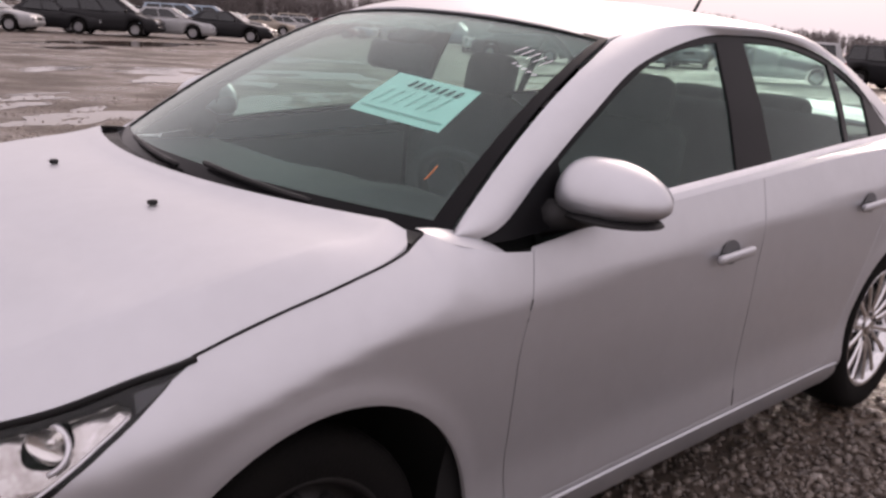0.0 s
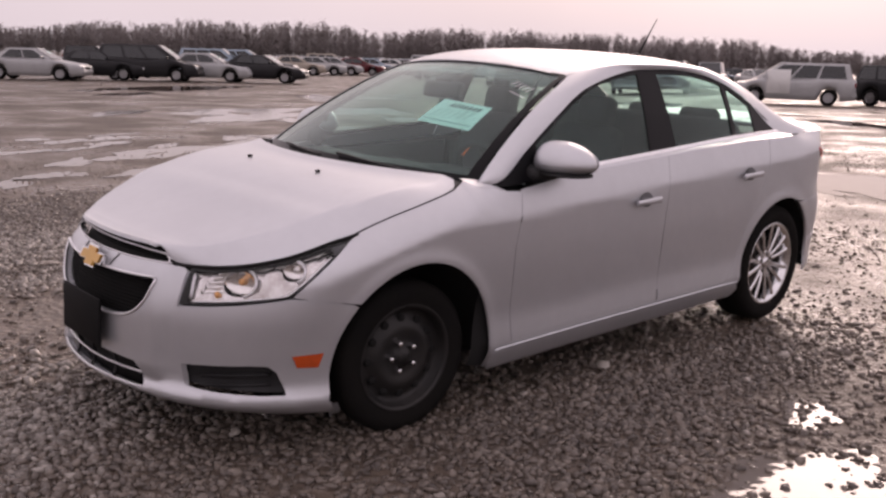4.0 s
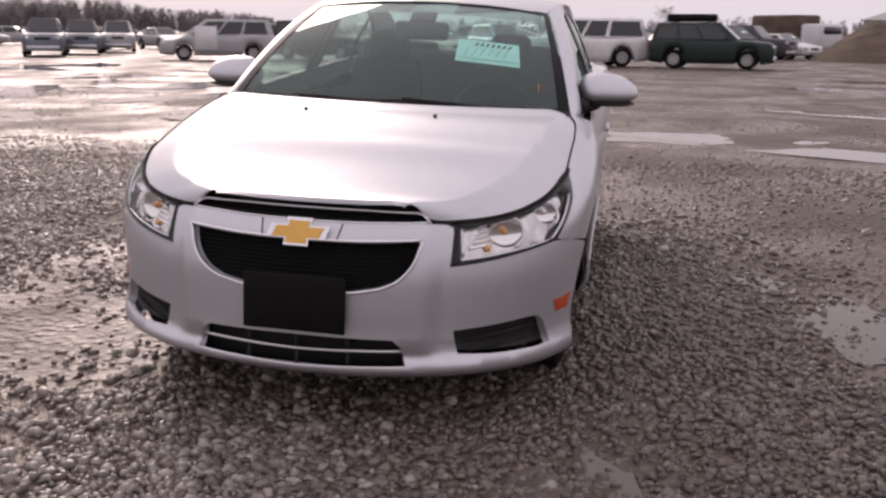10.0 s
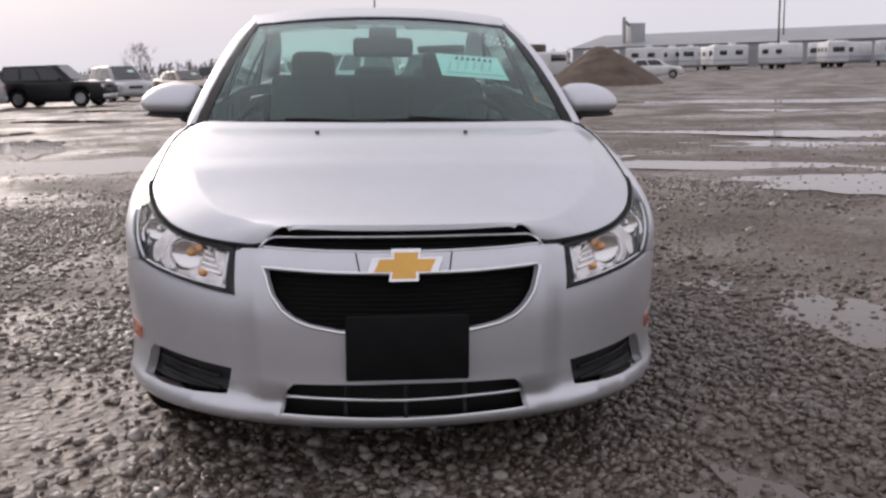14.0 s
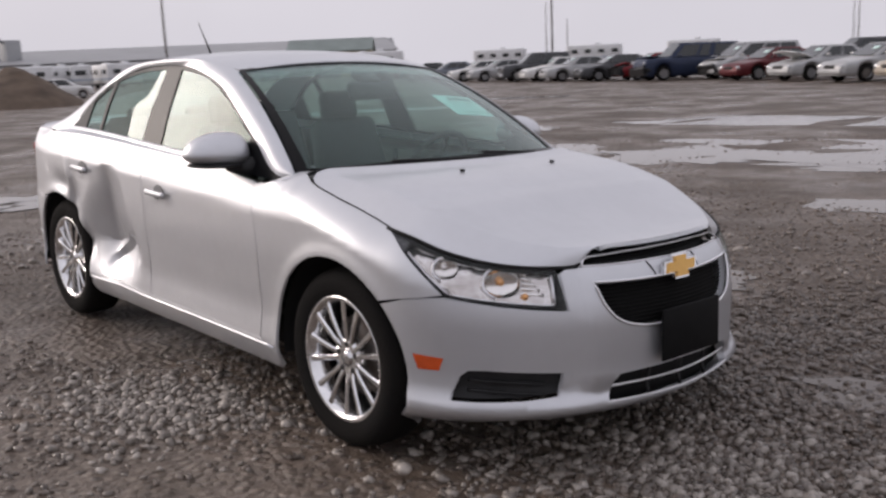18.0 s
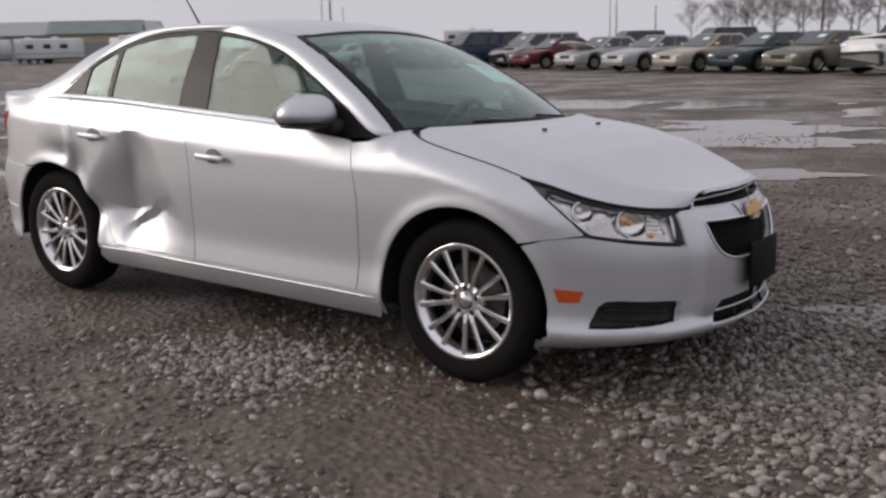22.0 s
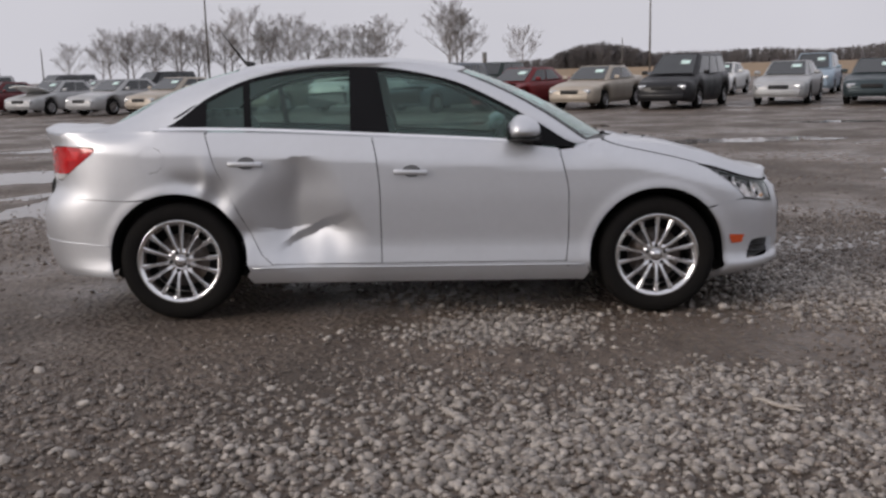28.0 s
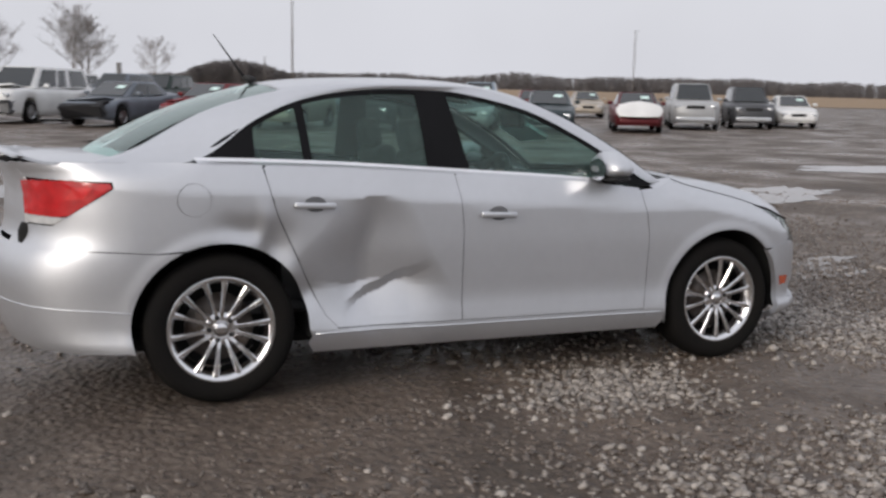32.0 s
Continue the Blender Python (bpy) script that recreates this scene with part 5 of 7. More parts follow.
patch("paper", [(0.212, 0.588), (0.478, 0.570), (0.505, 0.362), (0.225, 0.385)], lambda y, b: on_screen(y, b), M_PAPER, sheet, step=0.05, turn_in=0)
random.seed(5)
for i in range(7):
    y0 = 0.290 + i * 0.024
    z0 = 0.525 - i * 0.002
    patch("stroke", [(y0, z0), (y0 + 0.013, z0 + 0.002), (y0 + 0.016, z0 + 0.034), (y0 + 0.006, z0 + 0.032)], lambda y, b: on_screen(y, b, -0.007), M_INK, sheet, step=0.02, turn_in=0)
for i in range(6):
    y0 = 0.255 + i * 0.034
    patch("faint_stroke", [(y0, 0.43), (y0 + 0.004, 0.43), (y0 + 0.018, 0.505), (y0 + 0.013, 0.505)], lambda y, b: on_screen(y, b, -0.007), M_PENCIL, sheet, step=0.02, turn_in=0)
patch("printed_line", [(0.24, 0.408), (0.490, 0.390), (0.490, 0.397), (0.24, 0.415)], lambda y, b: on_screen(y, b, -0.007), M_PENCIL, sheet, step=0.04, turn_in=0)
for i in range(5):
    y0, b0 = 0.42 + 0.026 * i, 0.79 - 0.012 * i
    patch("chalk_mark", [(y0, b0), (y0 + 0.005, b0), (y0 + 0.016, b0 + 0.045), (y0 + 0.010, b0 + 0.046)], lambda y, b: on_screen(y, b, 0.003), M_WHITEMARK, car, step=0.02, turn_in=0, label="white chalk mark")
    y0, b0 = 0.46 + 0.02 * i, 0.72 - 0.01 * i
    patch("chalk_mark", [(y0, b0), (y0 + 0.012, b0 + 0.004), (y0 + 0.012, b0 + 0.014), (y0, b0 + 0.010)], lambda y, b: on_screen(y, b, 0.003), M_WHITEMARK, car, step=0.02, turn_in=0, label="white chalk mark")
patch("orange_mark", [(0.60, 0.17), (0.6025, 0.17), (0.597, 0.225), (0.5945, 0.225)], lambda y, b: on_screen(y, b, 0.003), M_ORANGEMARK, car, step=0.02, turn_in=0, label="thin orange mark")


# ---- vehicles parked in the yard ----
M_DARKGLASS = material("dark_car_glass", (0.02, 0.024, 0.026), 0.06, 0, 0.5, vary=0.3, vary_scale=2)
M_GREYPLASTIC = material("grey_bumper", (0.10, 0.10, 0.10), 0.5, vary=0.3)
M_STICKER = material("pale_sticker", (0.62, 0.80, 0.76), 0.7, vary=0.1)
M_TAIL = material("tail_lamp_red", (0.30, 0.012, 0.012), 0.15, 0, 0.6, vary=0.2)
M_LAMPFAR = material("headlamp_clear", (0.62, 0.64, 0.66), 0.12, 0.55, 0.6, vary=0.3, vary_scale=12)
M_RIMFAR = material("wheel_rim_grey", (0.42, 0.42, 0.43), 0.28, 0.85, vary=0.3, vary_scale=6)
PAINT = {}


def paint(name, rgb, metal=0.35):
    if name not in PAINT:
        PAINT[name] = material(name + "_car_paint", rgb, 0.32, metal, 0.12, vary=0.16, vary_scale=1.6, rough_vary=0.2, spec=0.3)
    return PAINT[name]


COLOURS = {"silver": (0.42, 0.425, 0.43), "dark_grey": (0.07, 0.072, 0.078), "black": (0.014, 0.014, 0.016), "white": (0.74, 0.74, 0.73), "beige": (0.42, 0.37, 0.31),
           "red": (0.16, 0.010, 0.014), "teal": (0.040, 0.056, 0.062), "olive": (0.17, 0.16, 0.125), "maroon": (0.11, 0.018, 0.022), "navy": (0.022, 0.032, 0.065), "dark_green": (0.02, 0.035, 0.03), "light_blue": (0.30, 0.38, 0.45), "slate": (0.16, 0.18, 0.21)}
# kind: length, half width, bonnet front, cowl x and z, belt z, deck z, roof z, screen top x, roof rear x, glass rear x, wheel radius, wheelbase, rear panel overhang
KINDS = {
    "saloon": dict(L=4.75, W=0.89, nose=0.70, cowl=(0.98, 0.96), belt=0.98, deck=1.03, roof=1.44, sx=0.20, rx=-1.02, gx=-1.60, r=0.325, wb=2.72),
    "minivan": dict(L=5.0, W=0.95, nose=0.80, cowl=(1.45, 1.08), belt=1.08, deck=1.10, roof=1.76, sx=0.55, rx=-2.15, gx=-2.38, r=0.335, wb=2.95),
    "suv": dict(L=4.75, W=0.93, nose=0.94, cowl=(0.95, 1.12), belt=1.12, deck=1.13, roof=1.78, sx=0.28, rx=-2.05, gx=-2.27, r=0.365, wb=2.75),
    "long_suv": dict(L=5.6, W=1.0, nose=1.02, cowl=(1.30, 1.18), belt=1.18, deck=1.18, roof=1.92, sx=0.66, rx=-2.50, gx=-2.68, r=0.385, wb=3.3),
    "pickup": dict(L=5.5, W=0.98, nose=1.02, cowl=(1.25, 1.16), belt=1.16, deck=1.16, roof=1.86, sx=0.62, rx=-2.45, gx=-2.60, r=0.375, wb=3.4),
    "hatchback": dict(L=4.0, W=0.86, nose=0.78, cowl=(0.85, 0.98), belt=0.98, deck=0.98, roof=1.47, sx=0.18, rx=-1.55, gx=-1.85, r=0.30, wb=2.5),
}
FAR_MESHES = {}


def far_mesh(key, make):
    if key not in FAR_MESHES:
        FAR_MESHES[key] = make()
    return FAR_MESHES[key]


def make_body(k):
    K = KINDS[k]
    L, W, zb = K["L"], K["W"], 0.21
    h = L / 2
    ax = (K["wb"] / 2 + 0.02, -K["wb"] / 2 + 0.02)
    top = spline([(-h, K["deck"] - 0.10), (-h + 0.08, K["deck"] - 0.02), (-h + 0.5, K["deck"]), (K["gx"] + 0.3, K["belt"] + 0.01), (0, K["belt"] - 0.01), (K["cowl"][0], K["cowl"][1] - 0.03), (h - 0.55, K["nose"] + 0.10), (h - 0.10, K["nose"]), (h, K["nose"] - 0.10)])
    xs = np.unique(np.r_[np.linspace(-h, -h + 0.25, 6), np.linspace(-h + 0.25, h - 0.25, 54), np.linspace(h - 0.25, h, 6)])
    prof = ((0.86, 0.0), (0.955, 0.10), (0.985, 0.26), (1.0, 0.55), (0.992, 0.78), (0.955, 0.92), (0.87, 0.985), (0.60, 1.02), (0.0, 1.045))
    verts, faces = [], []
    for x in xs:
        e = abs(x) / h
        w = W * (1 - 0.16 * max(0, (e - 0.72) / 0.28) ** 2.2 - 0.12 * max(0, (e - 0.93) / 0.07) ** 2)
        t = float(top(x))
        lo = zb + 0.06 * max(0, (e - 0.8) / 0.2)
        for a in ax:
            d = K["r"] + 0.065
            if abs(x - a) < d:
                lo = max(lo, K["r"] + math.sqrt(d * d - (x - a) ** 2))
        lo = min(lo, t - 0.14)
        row = [(x, y * w, lo + (t - lo) * f) for y, f in prof]
        verts += row + [(x, -y, z) for x_, y, z in row[:-1][::-1]]
    n = 2 * len(prof) - 1
    for i in range(len(xs) - 1):
        for j in range(n - 1):
            faces.append((i * n + j, i * n + j + 1, (i + 1) * n + j + 1, (i + 1) * n + j))
    faces += [tuple(range(n))[::-1], tuple((len(xs) - 1) * n + j for j in range(n))]
    return mesh_from("body", verts, faces, paint("silver", COLOURS["silver"]))


def cabin_points(k):
    K = KINDS[k]
    W = K["W"]
    lo = [(K["cowl"][0] + 0.06, 0.80 * W, K["cowl"][1] - 0.02), (K["gx"], 0.82 * W, K["deck"] - 0.01)]
    hi = [(K["sx"], 0.66 * W, K["roof"] - 0.035), (K["rx"], 0.66 * W, K["roof"] - 0.05)]
    return lo, hi


def side_point(k, u, v, s, off=0.0):
    (a, b), (c, d) = cabin_points(k)
    K = KINDS[k]
    x = (a[0] + (b[0] - a[0]) * u) * (1 - v) + (c[0] + (d[0] - c[0]) * u) * v
    zl = a[2] + (b[2] - a[2]) * u
    zh = c[2] + (d[2] - c[2]) * u
    y0 = a[1] + (K["W"] * 0.89 - a[1]) * math.sin(math.pi * u) ** 0.7
    y = y0 * (1 - v) + (c[1] + 0.04 * math.sin(math.pi * u)) * v
    return (x, (y + off) * s, zl * (1 - v) + zh * v)


def make_cabin(k):
    K = KINDS[k]
    n, verts, faces = 17, [], []
    for v in (0, 0.5, 0.93, 1.0):
        vv = min(v, 0.97) if v < 1 else 1.0
        ring = [side_point(k, i / (n - 1), vv, 1, -0.045 if v == 1.0 else 0) for i in range(n)]
        ring = [(x, y, z + (0.03 if v == 1.0 else 0)) for x, y, z in ring]
        verts += ring + [(x, -y, z) for x, y, z in ring[::-1]]
    m = 2 * n
    for j in range(3):
        for i in range(m):
            faces.append((j * m + i, j * m + (i + 1) % m, (j + 1) * m + (i + 1) % m, (j + 1) * m + i))
    for i in range(n - 1):
        faces.append((3 * m + i, 3 * m + i + 1, 3 * m + m - 2 - i, 3 * m + m - 1 - i))
    return mesh_from("cabin", verts, faces, paint("silver", COLOURS["silver"]))


def quad_mesh(name, pts, mat, n=4):
    """A slightly domed pane between four corners."""
    a, b, c, d = (np.array(p) for p in pts)
    verts, faces = [], []
    for i in range(n + 1):
        for j in range(n + 1):
            u, v = i / n, j / n
            verts.append((a * (1 - u) + b * u) * (1 - v) + (d * (1 - u) + c * u) * v)
    for i in range(n):
        for j in range(n):
            k = i * (n + 1) + j
            faces.append((k, k + n + 1, k + n + 2, k + 1))
    return mesh_from(name, verts, faces, mat)


def make_pane(k, which):
    (a, b), (c, d) = cabin_points(k)
    if which == "windscreen":
        off = np.array([0.022, 0, 0.03])
        p = [np.array(a), np.array([a[0], -a[1], a[2]]), np.array([c[0], -c[1], c[2]]), np.array(c)]
        m = sum(p) / 4
        return quad_mesh("windscreen", [m + (q - m) * 0.90 + off for q in p], M_DARKGLASS)
    if which == "rear_window":
        off = np.array([-0.02, 0, 0.02])
        p = [np.array([b[0], -b[1], b[2]]), np.array(b), np.array(d), np.array([d[0], -d[1], d[2]])]
        m = sum(p) / 4
        return quad_mesh("rear_window", [m + (q - m) * 0.86 + off for q in p], M_DARKGLASS)
    side, u0, u1 = which
    verts, faces, n = [], [], 6
    for i in range(n + 1):
        for v in (0.07, 0.5, 0.90):
            u = u0 + (u1 - u0) * i / n
            verts.append(side_point(k, u, v, side, 0.012))
    for i in range(n):
        for j in range(2):
            f = (i * 3 + j, (i + 1) * 3 + j, (i + 1) * 3 + j + 1, i * 3 + j + 1)
            faces.append(f if side > 0 else f[::-1])
    return mesh_from("side_window", verts, faces, M_DARKGLASS)


def make_wheel(r):
    bm = bmesh.new()
    lathe(bm, [(r * 0.62, -0.09), (r * 0.8, -0.1), (r * 0.97, -0.085), (r, 0), (r * 0.97, 0.085), (r * 0.8, 0.1), (r * 0.62, 0.09)], 24)
    me = bpy.data.meshes.new("tyre")
    bm.to_mesh(me)
    bm.free()
    me.materials.append(M_RUBBER)
    me.shade_smooth()
    return me


def make_rim(r):
    bm = bmesh.new()
    lathe(bm, [(r * 0.64, 0.085), (r * 0.60, 0.09), (r * 0.55, 0.06), (r * 0.2, 0.055), (r * 0.16, 0.075), (0.001, 0.078)], 20)
    for i in range(7):
        a = i * 2 * math.pi / 7
        vs = [bm.verts.new((q * math.cos(a + t), 0.068, q * math.sin(a + t))) for q, t in ((r * 0.25, -0.12), (r * 0.52, -0.16), (r * 0.52, 0.16), (r * 0.25, 0.12))]
        bm.faces.new(vs)
    me = bpy.data.meshes.new("rim")
    bm.to_mesh(me)
    bm.free()
    me.materials.append(M_RIMFAR)
    return me


def box_mesh(name, size, mat, bevel=0.03):
    bm = bmesh.new()
    box(bm, 0, 0, 0, *size, bevel, 2)
    me = bpy.data.meshes.new(name)
    bm.to_mesh(me)
    bm.free()
    me.materials.append(mat)
    me.shade_smooth()
    return me


def coloured(ob, mat):
    ob.material_slots[0].link = "OBJECT"
    ob.material_slots[0].material = mat
    return ob


SIDES = {"saloon": ((0.10, 0.46), (0.49, 0.86)), "minivan": ((0.08, 0.34), (0.37, 0.62), (0.65, 0.93)), "suv": ((0.08, 0.38), (0.41, 0.66), (0.69, 0.95)), "long_suv": ((0.07, 0.31), (0.34, 0.56), (0.60, 0.95)),
         "pickup": ((0.07, 0.34), (0.38, 0.52), (0.60, 0.93)), "hatchback": ((0.08, 0.48), (0.52, 0.90))}


def yard_vehicle(kind, colour, x, y, heading, label, z=0.0, lift_hood=False, wrecked=False, sticker=True, group="parked vehicles in the yard", patch_door=False, crushed="black", hood_angle=-34, loose_hood=False):
    K = KINDS[kind]
    name = {"long_suv": "large_suv", "suv": "suv", "minivan": "minivan", "saloon": "saloon_car", "pickup": "pickup_truck", "hatchback": "hatchback_car"}[kind]
    car_ = thing(name, pose(x, y, z + float(ground_z(x, y)), 0, 0, heading), label, {"pickup": "truck"}.get(kind, "car"), group)
    col = paint(colour, COLOURS[colour], 0.1 if colour in ("white", "red", "black") else 0.25)
    coloured(child("body", far_mesh((kind, "body"), lambda: make_body(kind)), car_), col)
    coloured(child("cabin", far_mesh((kind, "cabin"), lambda: make_cabin(kind)), car_), col)
    child("windscreen", far_mesh((kind, "ws"), lambda: make_pane(kind, "windscreen")), car_)
    child("rear_window", far_mesh((kind, "rw"), lambda: make_pane(kind, "rear_window")), car_)
    for s in (1, -1):
        for u in SIDES[kind]:
            child("side_window", far_mesh((kind, s, u), lambda: make_pane(kind, (s, *u))), car_)
    h = K["L"] / 2
    for s in (1, -1):
        for ax in (K["wb"] / 2 + 0.02, -K["wb"] / 2 + 0.02):
            wh = child("wheel", far_mesh(("tyre", K["r"]), lambda: make_wheel(K["r"])), car_, m=pose(ax, (K["W"] - 0.10) * s, K["r"], 0, 0, 0 if s > 0 else 180))
            child("rim", far_mesh(("rim", K["r"]), lambda: make_rim(K["r"])), wh)
        child("headlamp", far_mesh(("hl", kind), lambda: box_mesh("headlamp", (0.16, 0.36, 0.15), M_LAMPFAR, 0.04)), car_, m=pose(h - 0.10, (K["W"] * 0.62) * s, K["nose"] - 0.10, 0, 0, -16 * s))
        child("tail_lamp", far_mesh(("tl", kind), lambda: box_mesh("tail_lamp", (0.14, 0.24, 0.20), M_TAIL, 0.03)), car_, m=pose(-h + 0.10, (K["W"] * 0.70) * s, K["deck"] - 0.22, 0, 0, 14 * s))
        coloured(child("door_mirror", far_mesh("mirror", lambda: box_mesh("door_mirror", (0.10, 0.20, 0.13), M_BLACK, 0.04)), car_, m=pose(K["cowl"][0] - 0.35, (K["W"] + 0.08) * s, K["belt"] + 0.07)), col)
    if not wrecked:
        child("grille", far_mesh(("gr", kind), lambda: box_mesh("grille", (0.06, K["W"] * 0.72, 0.13), M_BLACK, 0.02)), car_, m=pose(h - 0.015, 0, K["nose"] - 0.11))
        coloured(child("front_bumper", far_mesh(("fb", kind), lambda: box_mesh("front_bumper", (0.16, K["W"] * 1.55, 0.20), M_GREYPLASTIC, 0.05)), car_, m=pose(h - 0.03, 0, 0.42)), col if kind in ("saloon", "hatchback", "minivan") else M_LAMPFAR)
    else:
        bm = bmesh.new()
        box(bm, 0, 0, 0, 0.5, K["W"] * 1.6, 0.42, 0.06, 2)
        rnd = random.Random(int(abs(x * 7 + y * 13)))
        for v in bm.verts:
            v.co += Vector((rnd.uniform(-0.1, 0.08), rnd.uniform(-0.07, 0.07), rnd.uniform(-0.09, 0.09)))
        part("crushed_front", bm, paint(crushed, COLOURS[crushed], 0.1), car_, f"crushed {crushed.replace('_', ' ')} front end", False, pose(h - 0.14, 0.1, 0.52, 4, 8, 6))
        bm = bmesh.new()
        box(bm, 0, 0, 0, 0.95, K["W"] * 1.45, 0.05, 0.02, 1)
        for v in bm.verts:
            v.co.z += 0.10 * math.cos(v.co.x * 4) + rnd.uniform(-0.03, 0.03)
        part("buckled_bonnet", bm, col, car_, "buckled bonnet", True, pose(h - 0.75, 0, K["nose"] + 0.15, 5, -8, 4))
    coloured(child("rear_bumper", far_mesh(("rb", kind), lambda: box_mesh("rear_bumper", (0.14, K["W"] * 1.6, 0.20), M_GREYPLASTIC, 0.05)), car_, m=pose(-h + 0.03, 0, 0.46)), col if kind in ("saloon", "hatchback", "minivan") else M_GREYPLASTIC)
    if sticker:
        (a, b), (c, d) = cabin_points(kind)
        ang = math.degrees(math.atan2(c[2] - a[2], a[0] - c[0]))
        child("windscreen_sticker", far_mesh("sticker", lambda: box_mesh("windscreen_sticker", (0.20, 0.30, 0.006), M_STICKER, 0.002)), car_, m=pose((a[0] + c[0]) / 2 - 0.05, 0.22 * K["W"] + 0.1, (a[2] + c[2]) / 2 + 0.085, 0, ang, 0))
    if lift_hood:
        bm = bmesh.new()
        box(bm, 0.55, 0, 0.0, 1.15, K["W"] * 1.5, 0.04, 0.015, 2)
        bmesh.ops.subdivide_edges(bm, edges=bm.edges[:], cuts=2)
        for v in bm.verts:
            v.co.z += 0.09 * math.sin(v.co.x * 2.4) - 0.10 * (v.co.y / K["W"]) ** 2
            v.co.y *= 1 - 0.12 * v.co.x
        part("raised_bonnet", bm, paint("white", COLOURS["white"], 0.1), car_, "raised pale bonnet", True, pose(K["cowl"][0] + 0.1, 0, K["cowl"][1] + 0.02, 0, hood_angle, 0))
    if loose_hood:
        bm = bmesh.new()
        box(bm, 0, 0, 0, 0.74, K["W"] * 1.85, 0.05, 0.02, 2)
        bmesh.ops.subdivide_edges(bm, edges=bm.edges[:], cuts=3, use_grid_fill=True)
        for v in bm.verts:
            v.co.z += 0.10 * (1 - (v.co.y / K["W"]) ** 2)
            v.co.x *= 1 - 0.30 * (v.co.y / K["W"]) ** 2
            v.co.y *= 1 - 0.25 * (v.co.x / 0.37) ** 2
        part("loose_bonnet", bm, paint("white", COLOURS["white"], 0.1), car_, "white bonnet leaning on the nose", True, pose(h - 0.12, 0, K["nose"] + 0.08, 0, 48, 0))
    if patch_door:
        bm = bmesh.new()
        box(bm, 0, 0, 0, 0.95, 0.03, 1.0, 0.01, 1)
        part("white_door", bm, paint("white", COLOURS["white"], 0.1), car_, "white replacement door", True, pose(0.55, K["W"] + 0.005, 0.95))
    return car_


V = yard_vehicle
# row in front of the field, noses to the open yard
for kind, colour, x, y, hd, label, kw in (
    ("saloon", "silver", -12.7, 34.5, -111, "silver saloon with paper on the windscreen in a muddy row", {}),
    ("saloon", "beige", -10.0, 33.4, -111, "beige-grey saloon parked in a muddy row", {}),
    ("saloon", "teal", -7.6, 32.9, -111, "dark blue-green saloon parked in a muddy row", {}),
    ("saloon", "olive", -5.4, 32.1, -110, "olive-grey saloon with a scuffed front bumper in a row", {}),
    ("pickup", "white", -2.2, 31.2, -114, "white pickup with a capped bed and buckled bonnet", dict(wrecked=True, crushed="dark_grey")),
    ("saloon", "slate", 0.6, 28.6, -112, "slate-blue saloon with its front bumper missing", dict(wrecked=True)),
    ("saloon", "red", 3.6, 28.6, -112, "red saloon with a smashed red front end", dict(wrecked=True, crushed="red")),
    ("saloon", "beige", 6.1, 27.6, -108, "beige saloon with a white windscreen paper", {}),
    ("minivan", "black", 8.8, 26.3, -106, "black minivan with a chrome grille bar in the row", {}),
    ("saloon", "silver", 12.6, 27.0, -103, "silver saloon facing the open yard", {}),
    ("saloon", "teal", 15.0, 25.6, -103, "dark blue-green saloon facing the open yard", {}),
    ("saloon", "maroon", 18.8, 25.8, -104, "dark red saloon with a white bonnet leaning on its front", dict(loose_hood=True)),
    ("pickup", "silver", 23.5, 28.6, -107, "silver pickup parked beside other wrecks", {}),
    ("suv", "dark_grey", 27.0, 29.2, -107, "grey suv parked beside other wrecks", {}),
    ("saloon", "white", 30.2, 30.0, -107, "white saloon at the end of the row", {}),
    ("saloon", "silver", -16.1, 36.5, -112, "silver saloon with a crumpled white bonnet", dict(lift_hood=True, hood_angle=-12)),
    ("saloon", "maroon", -19.2, 37.8, -114, "dark red saloon between paler cars", {}),
    ("minivan", "silver", -22.0, 40.6, -118, "silver people carrier with a damaged nose", dict(wrecked=True)),
    ("pickup", "navy", -25.2, 39.8, -120, "dark blue pickup with a smashed front", dict(wrecked=True)),
    ("saloon", "red", -28.2, 41.2, -122, "red saloon with a crumpled bonnet", dict(wrecked=True)),
    ("saloon", "dark_grey", -30.4, 40.6, -122, "dark saloon in the muddy row", {}),
    ("saloon", "silver", -33.6, 41.2, -122, "silver saloon in the muddy row", {}),
    ("saloon", "white", -36.4, 42.4, -122, "white saloon in the muddy row", {}),
    ("suv", "dark_grey", -39.0, 43.0, -122, "dark suv with a pale front in the row", {}),
    ("saloon", "silver", -43.0, 44.0, -124, "silver saloon in the muddy row", {}),
    ("saloon", "white", -46.4, 45.2, -124, "white saloon in the muddy row", {}),
    ("saloon", "slate", -51.5, 47.0, -124, "slate saloon in the muddy row", {}),
    ("saloon", "dark_green", -57.0, 49.2, -126, "dark green saloon in the muddy row", {}),
    ("saloon", "maroon", -61.5, 50.4, -126, "dark red saloon at the row's end", {}),
):
    V(kind, colour, x, y, hd - (16 if x > -1 else 6 if x > -15 else 0), label, **kw)
